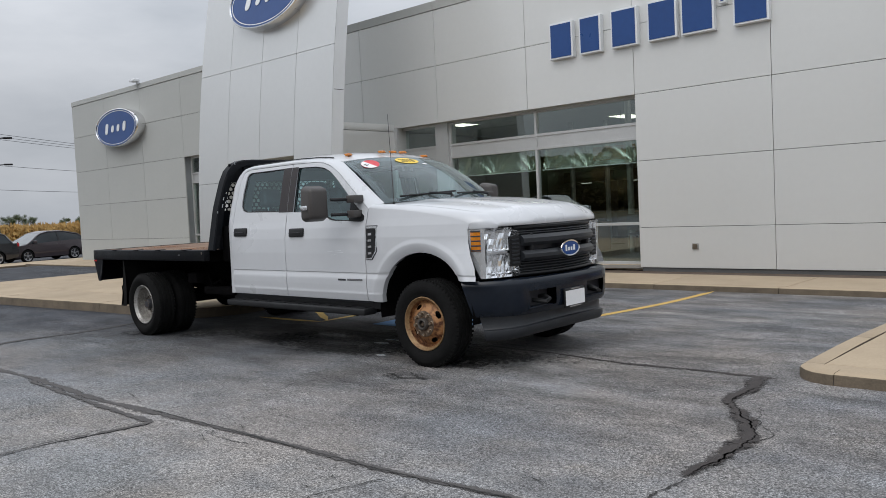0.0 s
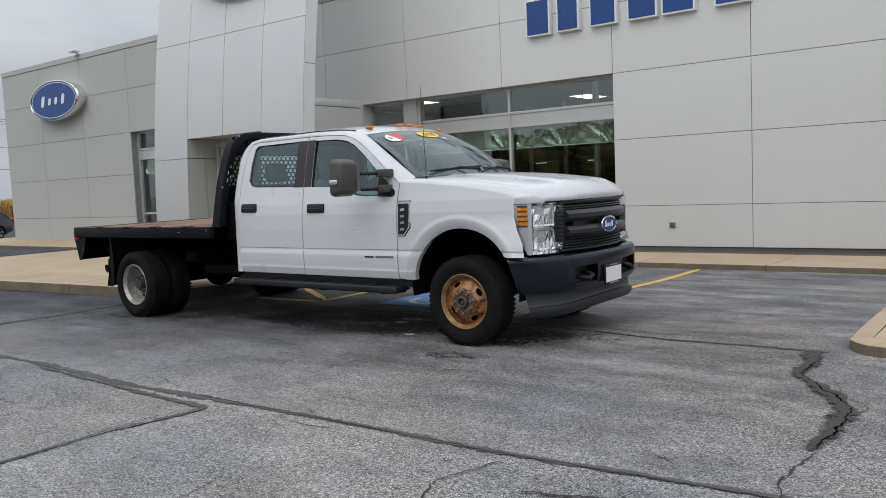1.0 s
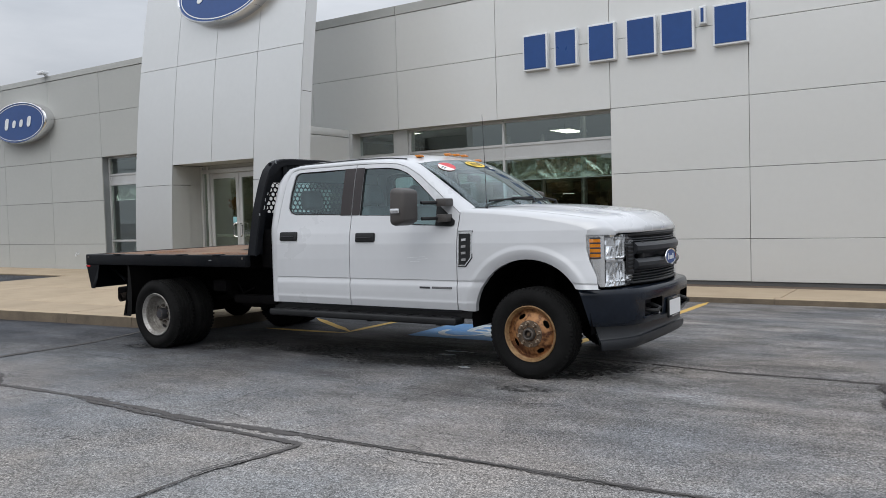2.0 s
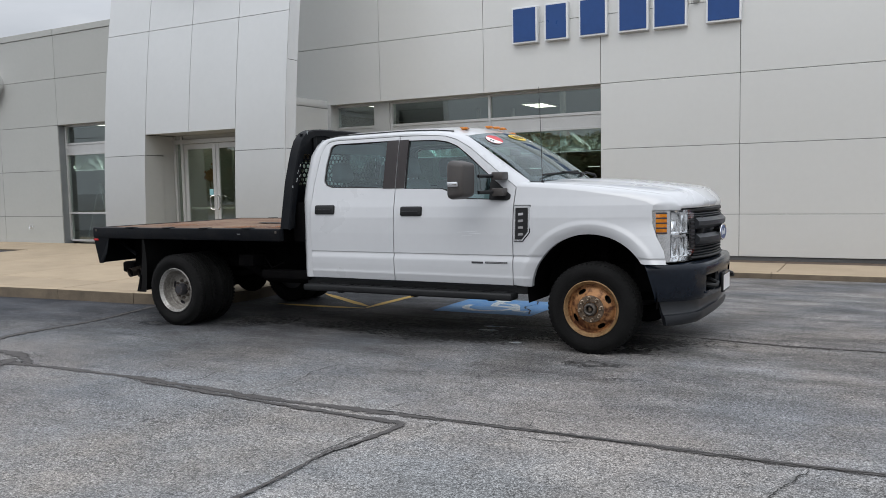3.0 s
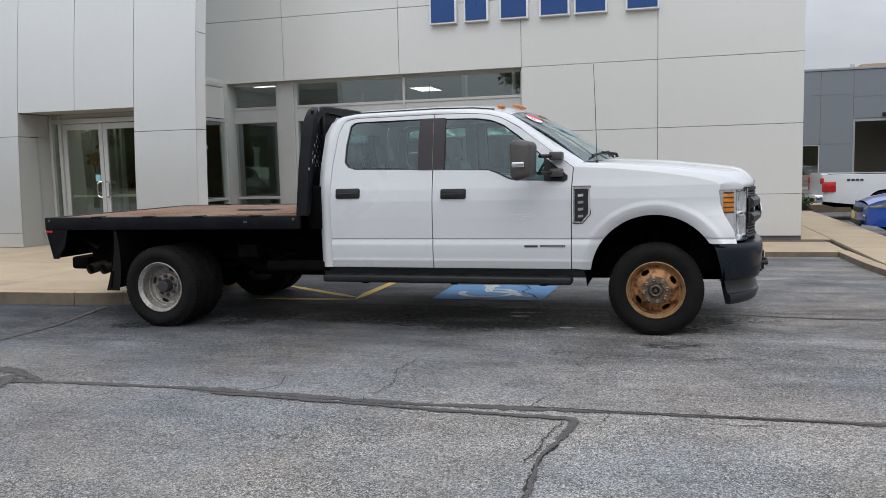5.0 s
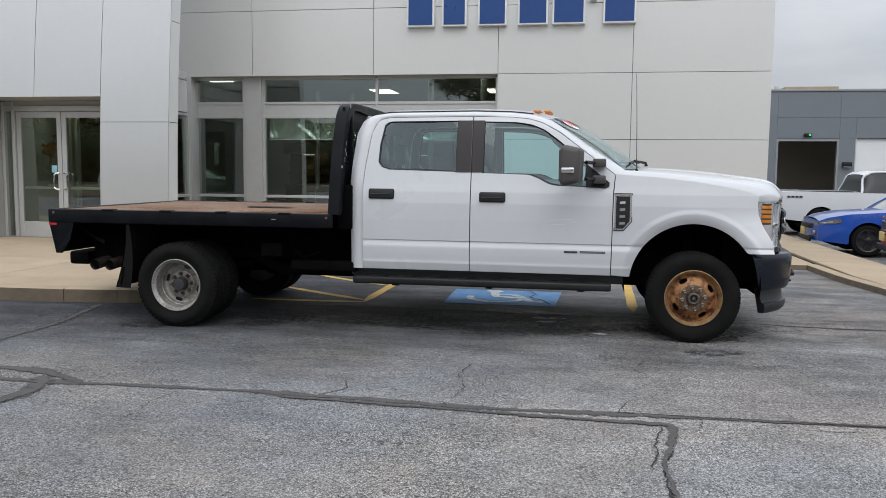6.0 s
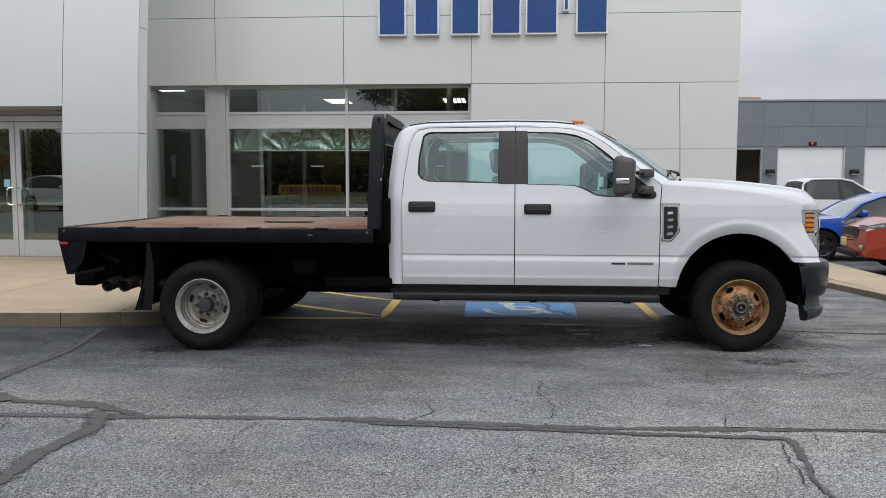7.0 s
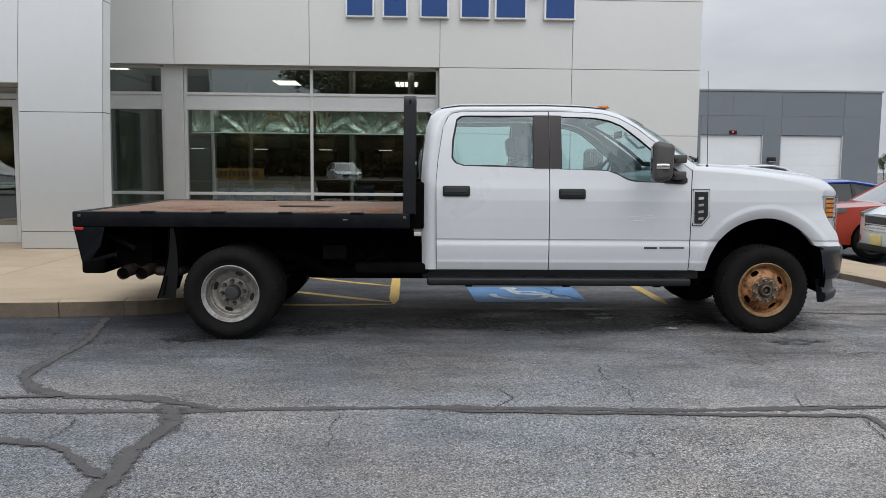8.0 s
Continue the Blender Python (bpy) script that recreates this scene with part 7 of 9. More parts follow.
    part("rear_view_mirror", boxed(-5.88 - TX, -5.855 - TX, -0.12, 0.12, 1.72, 1.79, bev=0.01), M_BLACKP, truck)


build_cabin()


def build_running_gear():
    for s in (-1, 1):
        bm = boxed(-7.735 - TX, -5.465 - TX, min(s * 0.90, s * 1.07), max(s * 0.90, s * 1.07), 0.425, 0.49, bev=0.018, seg=3)
        rb = part("running_board", bm, M_BLACKP, truck, "dark grey running board")
        for k in range(9):
            x = -7.6 + 0.24 * k
            part("tread_pad", boxed(x - TX, x + 0.16 - TX, min(s * 0.93, s * 1.05), max(s * 0.93, s * 1.05), 0.489, 0.495), M_BLACKP, rb)
        bm = boxed(-7.77 - TX, -5.36 - TX, min(s * 0.80, s * 0.945), max(s * 0.80, s * 0.945), 0.475, 0.565, bev=0.01)
        part("rocker", bm, M_BLACKP, truck, "black rocker trim")
        for x in (-7.4, -6.55, -5.75):
            bm = boxed(x - TX, x + 0.06 - TX, min(s * 0.6, s * 0.95), max(s * 0.6, s * 0.95), 0.40, 0.44)
            part("board_bracket", bm, M_UNDER, rb)
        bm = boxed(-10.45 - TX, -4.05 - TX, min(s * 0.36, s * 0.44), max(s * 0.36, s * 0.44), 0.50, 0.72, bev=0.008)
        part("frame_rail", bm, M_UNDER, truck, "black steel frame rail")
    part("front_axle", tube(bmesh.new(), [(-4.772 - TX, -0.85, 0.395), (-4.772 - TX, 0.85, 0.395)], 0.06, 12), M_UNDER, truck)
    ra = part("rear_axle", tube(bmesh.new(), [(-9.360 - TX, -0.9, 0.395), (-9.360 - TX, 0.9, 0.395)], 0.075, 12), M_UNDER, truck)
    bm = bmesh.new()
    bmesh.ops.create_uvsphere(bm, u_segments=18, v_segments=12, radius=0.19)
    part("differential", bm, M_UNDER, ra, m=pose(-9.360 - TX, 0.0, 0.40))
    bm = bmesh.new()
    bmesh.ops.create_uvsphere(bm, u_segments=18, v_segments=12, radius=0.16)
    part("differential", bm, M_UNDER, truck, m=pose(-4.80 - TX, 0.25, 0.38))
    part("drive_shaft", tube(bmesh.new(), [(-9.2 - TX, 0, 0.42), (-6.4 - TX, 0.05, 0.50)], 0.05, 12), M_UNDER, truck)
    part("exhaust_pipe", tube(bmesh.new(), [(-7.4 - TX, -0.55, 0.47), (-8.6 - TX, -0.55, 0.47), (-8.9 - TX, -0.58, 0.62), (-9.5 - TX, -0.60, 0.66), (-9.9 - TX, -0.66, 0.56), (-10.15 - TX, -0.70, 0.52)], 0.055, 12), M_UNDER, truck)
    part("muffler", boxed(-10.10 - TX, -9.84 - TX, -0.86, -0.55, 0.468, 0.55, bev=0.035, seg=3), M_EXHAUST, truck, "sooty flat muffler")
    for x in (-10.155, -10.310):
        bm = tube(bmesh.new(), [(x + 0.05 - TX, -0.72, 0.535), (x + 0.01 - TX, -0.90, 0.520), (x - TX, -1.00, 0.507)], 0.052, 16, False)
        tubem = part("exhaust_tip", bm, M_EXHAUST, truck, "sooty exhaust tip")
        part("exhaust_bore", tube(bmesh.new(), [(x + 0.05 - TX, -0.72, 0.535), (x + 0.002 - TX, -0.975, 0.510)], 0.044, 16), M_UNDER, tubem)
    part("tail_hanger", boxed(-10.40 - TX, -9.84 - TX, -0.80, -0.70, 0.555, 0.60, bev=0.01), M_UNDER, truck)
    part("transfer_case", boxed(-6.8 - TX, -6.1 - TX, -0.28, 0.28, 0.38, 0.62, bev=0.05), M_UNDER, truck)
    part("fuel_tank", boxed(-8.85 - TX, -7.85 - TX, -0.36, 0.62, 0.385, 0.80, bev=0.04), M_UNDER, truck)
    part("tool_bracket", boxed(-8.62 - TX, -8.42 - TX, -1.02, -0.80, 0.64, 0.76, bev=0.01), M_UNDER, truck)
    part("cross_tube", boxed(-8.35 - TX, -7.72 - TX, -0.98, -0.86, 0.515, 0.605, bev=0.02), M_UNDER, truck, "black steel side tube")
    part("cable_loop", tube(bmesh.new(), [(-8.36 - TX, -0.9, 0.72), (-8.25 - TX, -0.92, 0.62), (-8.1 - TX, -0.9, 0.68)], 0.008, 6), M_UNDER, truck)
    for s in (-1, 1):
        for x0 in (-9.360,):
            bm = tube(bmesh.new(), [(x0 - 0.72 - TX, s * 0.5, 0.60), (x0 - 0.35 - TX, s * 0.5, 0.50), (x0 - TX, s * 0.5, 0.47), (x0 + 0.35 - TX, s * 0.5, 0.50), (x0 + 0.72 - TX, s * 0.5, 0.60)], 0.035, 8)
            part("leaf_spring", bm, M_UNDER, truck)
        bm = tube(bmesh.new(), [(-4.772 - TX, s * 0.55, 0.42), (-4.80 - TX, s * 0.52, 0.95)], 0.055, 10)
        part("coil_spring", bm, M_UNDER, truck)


build_running_gear()


# wheels: built facing local -y, with the outer face at y = 0
def tyre_bm(r=0.383, w=0.235, bulge=0.010, rest=0.378):
    """A tyre with a grooved tread, shoulder blocks and a flat where it meets the ground."""
    prof = [(0.222, 0.030), (0.236, 0.012), (0.250, 0.004), (0.264, 0.002), (0.268, -0.001), (0.295, -bulge), (0.322, -bulge - 0.001), (0.342, -bulge * 0.6), (0.346, -bulge * 0.3), (r - 0.022, 0.008), (r - 0.010, 0.024)]
    out = list(prof)
    for a, b in ((0.030, 0.062), (0.072, 0.112), (0.122, 0.162), (0.172, 0.206)):
        out += [(r - 0.009, a), (r, a + 0.003), (r + 0.001, (a + b) / 2), (r, b - 0.003), (r - 0.009, b)]
    out += [(r - 0.012, w - 0.024), (r - 0.028, w - 0.010), (0.31, w), (0.262, w), (0.236, w - 0.01), (0.222, w - 0.03)]
    n = 120
    bm = revolve(bmesh.new(), out, n)
    # shoulder blocks
    for k in range(0, n, 2):
        a0, a1 = 2 * math.pi * (k + 0.1) / n, 2 * math.pi * (k + 1.15) / n
        for y0, y1 in ((0.012, 0.040), (w - 0.040, w - 0.012)):
            r0, r1 = r - 0.030, r + 0.001
            vs = [bm.verts.new((rr * math.cos(a), y, rr * math.sin(a))) for rr, y in ((r1, y0 + 0.010), (r1, y1)) for a in (a0, a1)]
            vt = [bm.verts.new((r0 * math.cos(a), y0 - 0.006, r0 * math.sin(a))) for a in (a0, a1)]
            bm.faces.new((vs[0], vs[1], vs[3], vs[2]))
            bm.faces.new((vt[0], vt[1], vs[1], vs[0]))
            bm.faces.new((vt[0], vs[0], vs[2]))
            bm.faces.new((vt[1], vs[3], vs[1]))
    for v in bm.verts:
        if v.co.z < -0.30:
            squat = (-v.co.z - 0.30) / 0.08
            v.co.y += (-0.010 if v.co.y < w / 2 else 0.010) * squat * (0.4 < squat)
        v.co.z = max(v.co.z, -rest)
    return bm


def fine(prof, step):
    """The same profile with no piece longer than step."""
    out = [prof[0]]
    for a, b in zip(prof, prof[1:]):
        n = max(1, int(math.hypot(b[0] - a[0], b[1] - a[1]) / step + 0.5))
        out += [(a[0] + (b[0] - a[0]) * k / n, a[1] + (b[1] - a[1]) * k / n) for k in range(1, n + 1)]
    return out


def wheel(parent, x, y, s, kind, spin=0.0):
    """A wheel with tyre, rim, hub and nuts; kind front, rear or inner. s: the side its outer face looks to."""
    cz = 0.384 if kind == "front" else 0.371
    face = pose(0, 0, 0) if s < 0 else Matrix.Rotation(math.pi, 4, "Z")
    w = part("tyre", tyre_bm(0.386, bulge=0.012, rest=cz + ground_z(-4.8, 5.2)) if kind == "front" else tyre_bm(0.387, bulge=0.020, rest=cz + 0.013), M_RUBBER, parent, "dusty black tyre", m=pose(x, y, cz) @ face)
    turn = Matrix.Rotation(radians(spin), 4, "Y")
    n = 144
    rimmat = M_RUSTRIM if kind == "front" else M_STEELDISC
    lip = [(0.240, 0.010), (0.238, 0.002), (0.233, 0.000), (0.227, 0.005), (0.222, 0.020), (0.210, 0.032)]
    if kind == "front":
        disc = [(0.206, 0.052), (0.200, 0.064), (0.192, 0.064), (0.184, 0.054), (0.170, 0.042), (0.158, 0.035), (0.148, 0.031), (0.136, 0.022), (0.124, 0.010), (0.116, 0.006), (0.070, 0.004), (0.058, 0.004)]
        yh, rh, dr, da, holes = 0.004, 0.163, 0.0175, 13.0, 4
    else:
        disc = [(0.206, 0.040), (0.202, 0.060), (0.206, 0.064), (0.200, 0.085), (0.196, 0.110), (0.190, 0.114), (0.186, 0.132), (0.180, 0.143), (0.168, 0.148), (0.158, 0.150), (0.148, 0.149), (0.136, 0.145), (0.126, 0.138), (0.120, 0.128), (0.112, 0.124), (0.068, 0.124), (0.058, 0.124)]
        yh, rh, dr, da, holes = 0.124, 0.157, 0.0170, 12.5, 4
    prof = fine(lip[-1:] + disc, 0.005)

    def slot(i, k):
        ang = (k + 0.5) / n * 360
        a = min(abs((ang - 45 - 360 / holes * q + 180) % 360 - 180) for q in range(holes))
        r = (prof[i][0] + prof[min(i + 1, len(prof) - 1)][0]) / 2
        return i > 8 and abs((r - rh) / dr) ** 2.6 + (a / da) ** 2.6 < 1
    part("rim_lip", revolve(bmesh.new(), lip, n), M_GOLDLIP if kind == "front" else M_STEELRIM, w)
    rim = part("rim", revolve(bmesh.new(), prof, n, skip=slot), rimmat, w, "rusty gold-brown steel rim" if kind == "front" else "dull grey steel rim, shaded inside the dish", m=turn)
    part("rim_back", revolve(bmesh.new(), [(0.22, 0.19), (0.19, 0.17), (0.05, 0.17)], 32), M_INK, rim)
    if kind == "inner":
        return w
    for k in range(8):
        a = 2 * math.pi * (k + 0.5) / 8
        bm = revolve(bmesh.new(), [(0.0005, -0.030), (0.010, -0.034), (0.0145, -0.027), (0.0145, -0.008), (0.020, -0.004), (0.021, 0.002)], 6)
        part("lug_nut", bm, M_NUT if kind == "front" else M_HUB, rim, m=pose(0.092 * math.cos(a), yh, 0.092 * math.sin(a)))
    if kind == "front":
        hub = [(0.0005, 0.004), (0.026, 0.004), (0.030, -0.004), (0.032, -0.030), (0.040, -0.034), (0.050, -0.030), (0.056, -0.010), (0.060, 0.006)]
    else:
        hub = [(0.0005, 0.046), (0.036, 0.045), (0.054, 0.050), (0.060, 0.060), (0.064, 0.126)]
    h = part("hub", revolve(bmesh.new(), hub, 40), M_HUB if kind == "front" else M_INK, rim, "greasy steel hub")
    if kind == "front":
        part("axle_nut", revolve(bmesh.new(), [(0.0005, -0.020), (0.012, -0.020), (0.017, -0.014), (0.018, 0.004)], 12), M_BOLTRING, h)
        part("bolt_ring", revolve(bmesh.new(), [(0.062, 0.006), (0.066, -0.002), (0.112, 0.0), (0.115, 0.006)], 40), M_BOLTRING, rim, "greasy grey bolt ring")
    else:
        for k in range(10):
            a = 2 * math.pi * k / 10
            part("cap_bolt", revolve(bmesh.new(), [(0.0005, -0.006), (0.005, -0.006), (0.006, 0.002)], 6), M_BOLTRING, h, m=pose(0.046 * math.cos(a), 0.048, 0.046 * math.sin(a)))
    return w


for s in (-1, 1):
    wheel(truck, -4.780 - TX, s * 0.990, s, "front", 14)
    wheel(truck, -9.360 - TX, s * 1.222, s, "rear", 62)
    wheel(truck, -9.360 - TX, s * 0.935, s, "inner", 0)


def build_flatbed():
    fb = thing("flatbed", pose(0, 0, 0), "", "")
    for k in ("label", "category"):
        if k in fb:
            del fb[k]
    fb.parent = truck
    x0, x1, h = -10.62 - TX, -7.865 - TX, 1.230
    bm = bmesh.new()
    xs = [x0 + 0.02 + (x1 - x0 - 0.1) * k / 22 for k in range(23)]
    ys = [-1.155 + 2.31 * k / 18 for k in range(19)]
    rnd = random.Random(4)
    skin(bm, [[(x, y, 1.040 + 0.004 * noise.noise(Vector((x * 1.3, y * 1.3, 0)))) for x in xs] for y in ys])
    deck = part("deck", bm, M_DECK, fb, "rusty worn steel deck plate")
    # raised tread marks of the plate
    bm = bmesh.new()
    step = 0.052
    i = 0
    y = -1.13
    while y < 1.13:
        x = x0 + 0.08 + (step / 2 if i % 2 else 0)
        while x < x1 - 0.12:
            a = 0.785 if (i + int(x / step)) % 2 else -0.785
            dx, dy = 0.016 * math.cos(a), 0.016 * math.sin(a)
            ex, ey = -0.005 * math.sin(a), 0.005 * math.cos(a)
            bm.faces.new([bm.verts.new((x + sx, y + sy, 1.0465)) for sx, sy in ((dx, dy), (ex, ey), (-dx, -dy), (-ex, -ey))])
            x += step
        y += step
        i += 1
    part("tread_pattern", bm, M_DECK, deck, smooth=False)
    bm = bmesh.new()
    bm.faces.new([bm.verts.new(p) for p in ((x0 + 1.50, -0.16, 1.0475), (x0 + 1.95, -0.20, 1.0475), (x0 + 2.0, -0.02, 1.0475), (x0 + 1.45, 0.02, 1.0475))])
    part("deck_hatch", bm, M_BEDSTEEL, deck, smooth=False)
    for q, (cx, cy, rx, ry) in enumerate(((x1 - 0.28, -0.78, 0.26, 0.42), (x1 - 0.75, -0.95, 0.30, 0.20), (x0 + 0.9, -0.7, 0.45, 0.30))):
        bm = bmesh.new()
        cover = bm.verts.layers.float.new("cover")
        hub = bm.verts.new((cx, cy, 1.0480 + 0.0005 * q))
        hub[cover] = 0.55 if q < 2 else 0.35
        ring = []
        for k in range(24):
            a = 2 * math.pi * k / 24
            w = 1 + 0.5 * noise.noise(Vector((1.7 * math.cos(a), 1.7 * math.sin(a), 40 + q)))
            v = bm.verts.new((min(cx + rx * w * math.cos(a), x1 - 0.10), max(cy + ry * w * math.sin(a), -1.14), 1.0480 + 0.0005 * q))
            v[cover] = 0.0
            ring.append(v)
        for k in range(24):
            bm.faces.new((hub, ring[k], ring[(k + 1) % 24]))
        part("rust_patch", bm, M_DECKRUST, deck, "orange rust patch")
    for s in (-1, 1):
        bm = boxed(x0, x1 - 0.02, min(s * 1.15, s * h), max(s * 1.15, s * h), 0.922, 1.046, bev=0.012, seg=2)
        r = part("side_rail", bm, M_BEDSTEEL, fb, "black steel side rail")
        for x in (x0 + 0.55, x0 + 1.12, x0 + 1.66, x0 + 2.25):
            bm = boxed(x, x + 0.11, min(s * 1.15, s * (h + 0.006)), max(s * 1.15, s * (h + 0.006)), 1.034, 1.052, bev=0.004)
            part("stake_pocket", bm, M_BEDSTEEL, r)
        bm = boxed(x0 + 2.19, x0 + 2.23, min(s * h, s * (h + 0.004)), max(s * h, s * (h + 0.004)), 0.988, 0.994)
        part("scratch", bm, M_COPING, r)
        for xx in (x0 + 0.06, x1 - 0.06):
            part("bolt", boxed(xx - 0.012, xx + 0.012, min(s * h, s * (h + 0.006)), max(s * h, s * (h + 0.006)), 1.0, 1.024, bev=0.004), M_HUB, r)
        bm = boxed(x0 + 0.01, x0 + 0.09, min(s * h, s * (h + 0.005)), max(s * h, s * (h + 0.005)), 0.896, 0.918, bev=0.003)
        part("marker_reflector", bm, M_REDLENS, r, "small red reflector")
        # tapered rear corner skirt
        bm = plate(bmesh.new(), [(x0 + 0.01, s * h, 0.922), (x0 + 0.26, s * h, 0.922), (x0 + 0.22, s * h, 0.76), (x0 + 0.12, s * (h - 0.02), 0.635), (x0 + 0.06, s * (h - 0.02), 0.635)], 0.012, (0, -s, 0))
        part("corner_skirt", bm, M_BEDSTEEL, fb, "bent black steel corner skirt", smooth=False)
    bm = boxed(x0, x0 + 0.08, -1.15, 1.15, 0.922, 1.046, bev=0.01)
    part("tail_rail", bm, M_BEDSTEEL, fb)
    bm = plate(bmesh.new(), [(x0 + 0.02, -1.19, 0.925), (x0 + 0.02, 1.19, 0.925), (x0 + 0.075, 1.18, 0.64), (x0 + 0.075, -1.18, 0.64)], 0.012, (1, 0, 0))
    part("tail_skirt", bm, M_BEDSTEEL, fb, "black steel rear skirt", smooth=False)
    for s in (-1, 1):
        bm = tube(bmesh.new(), [(x0 + 0.12, s * 0.95, 0.86), (x0 + 0.42, s * 0.98, 0.72)], 0.02, 6)
        part("skirt_brace", bm, M_BEDSTEEL, fb)
        part("tail_lamp", boxed(x0 - 0.004, x0 + 0.02, min(s * 0.72, s * 0.98), max(s * 0.72, s * 0.98), 0.80, 0.88, bev=0.006), M_REDLENS, fb, "red tail lamp")
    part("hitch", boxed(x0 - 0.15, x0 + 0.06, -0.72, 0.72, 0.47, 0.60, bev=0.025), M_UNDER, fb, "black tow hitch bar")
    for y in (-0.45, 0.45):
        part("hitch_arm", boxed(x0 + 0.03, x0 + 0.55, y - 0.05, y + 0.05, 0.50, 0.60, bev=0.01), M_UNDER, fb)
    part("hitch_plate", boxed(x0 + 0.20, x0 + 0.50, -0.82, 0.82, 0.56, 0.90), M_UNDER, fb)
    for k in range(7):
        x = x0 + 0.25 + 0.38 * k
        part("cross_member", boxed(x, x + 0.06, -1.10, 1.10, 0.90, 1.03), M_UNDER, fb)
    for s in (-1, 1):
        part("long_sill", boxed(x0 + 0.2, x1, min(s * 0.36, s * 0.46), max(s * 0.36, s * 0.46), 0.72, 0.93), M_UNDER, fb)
        # mud flap, hung behind the twin wheels
        bm = bmesh.new()
        fx = -9.83 - TX
        rows = []
        for j in range(7):
            t = j / 6
            rows.append([(fx - 0.11 * t * t - 0.01, s * (0.62 + 0.59 * i / 4), 0.915 - 0.585 * t) for i in range(5)])
        skin(bm, rows)
        skin(bm, [[(p[0] - 0.012, p[1], p[2]) for p in r] for r in rows])
        skin(bm, [[(r[4][0], r[4][1], r[4][2]) for r in rows], [(r[4][0] + 0.030 + 0.11 * k / 6, r[4][1] + s * 0.004, r[4][2]) for k, r in enumerate(rows)]])
        fl = part("mud_flap", bm, M_RUBBER, fb, "black rubber mud flap")
        part("flap_bar", tube(bmesh.new(), [(fx - 0.045, s * 1.215, 0.52), (fx - 0.075, s * 1.215, 0.36)], 0.010, 6), M_UNDER, fl)
    # headboard
    hb = thing("headboard", pose(0, 0, 0), "", "")
    for k in ("label", "category"):
        if k in hb:
            del hb[k]
    hb.parent = fb
    hx = -7.885 - TX
    prof = [(1.14, 1.04), (1.045, 1.50), (0.945, 1.80), (0.88, 1.93), (0.80, 2.005), (0.70, 2.045), (0.55, 2.055)]
    pts = [(-y, z) for y, z in prof] + [(0, 2.058)] + [(y, z) for y, z in prof[::-1]]
    L = resample(pts, 60)
    bm = bmesh.new()
    c = Vector((0, 1.35))
    ins = [p + (c - p).normalized() * 0.085 for p in L]
    a = [[(hx - 0.055, p.x, p.y) for p in L], [(hx + 0.045, p.x, p.y) for p in L], [(hx + 0.055, p.x * 0.99, p.y - 0.012) for p in L], [(hx + 0.055, p.x, p.y) for p in ins], [(hx - 0.055, p.x, p.y) for p in ins], [(hx - 0.055, p.x, p.y) for p in L]]
    skin(bm, a)
    part("hoop", bm, M_BEDSTEEL, hb, "rounded black steel headboard hoop")
    # pale flecks: chipped paint, with glints of the edge and gaps painted in
    rnd = random.Random(8)
    for k in range(6):
        z = 1.52 + 0.24 * rnd.random()
        y = -(1.045 - (z - 1.50) / 0.30 * 0.10) + rnd.uniform(0.035, 0.085)
        w, h = rnd.uniform(0.003, 0.008), rnd.uniform(0.008, 0.022)
        bm = bmesh.new()
        bm.faces.new([bm.verts.new((hx + 0.0575, y + w * a + 0.33 * h * b, z + h * b)) for a, b in ((-1, -0.7), (0.2, -1), (1, -0.2), (0.6, 0.8), (-0.5, 1))])
        part("paint_chip", bm, M_SIGNWHITE, hb, "pale paint chip and edge glint", smooth=False)
    # short bright strips, reflections on the rolled edge put in as colour
    for y, z, h in ((-1.052, 1.46, 0.012), (-0.79, 2.012, 0.02)):
        bm = boxed(hx + 0.046, hx + 0.0575, y - 0.004, y + 0.003, z - h, z + h)
        part("worn_edge", bm, M_COPING, hb, "bright glint strip on the hoop edge", smooth=False)
    bm = boxed(hx - 0.012, hx + 0.012, -1.03, 1.03, 1.04, 1.475)
    for v in bm.verts:
        if v.co.z > 1.2:
            v.co.y *= 0.95
    part("lower_plate", bm, M_BEDSTEEL, hb)
    part("top_plate", boxed(hx - 0.008, hx + 0.008, -0.84, 0.84, 1.795, 2.0), M_BEDSTEEL, hb)
    # honeycomb screen
    bm = bmesh.new()
    R, t = 0.031, 0.0058
    dy, dz = R * math.sqrt(3) * 1.25, R * 1.5
    zr = 0
    z = 1.485
    while z < 1.80:
        yy = -1.0 + (dy / 2 if zr % 2 else 0)
        while yy < 1.0:
            lim = 0.985 - 0.30 * (z - 1.36)
            if abs(yy) < lim:
                hexo = [(yy + 1.25 * (R) * math.cos(radians(90 + 60 * k)), z + R * math.sin(radians(90 + 60 * k))) for k in range(6)]
                hexi = [(yy + 1.25 * (R - t * 1.6) * math.cos(radians(90 + 60 * k)), z + (R - t * 1.6) * math.sin(radians(90 + 60 * k))) for k in range(6)]
                o = [bm.verts.new((hx, p[0], p[1])) for p in hexo]
                i_ = [bm.verts.new((hx, p[0], p[1])) for p in hexi]
                ib = [bm.verts.new((hx + 0.005, p[0], p[1])) for p in hexi]
                for k in range(6):
                    bm.faces.new((o[k], o[(k + 1) % 6], i_[(k + 1) % 6], i_[k]))
                    bm.faces.new((i_[k], i_[(k + 1) % 6], ib[(k + 1) % 6], ib[k]))
            yy += dy
        z += dz
        zr += 1
    part("honeycomb_screen", bm, M_BEDSTEEL, hb, "black honeycomb steel screen", smooth=False)
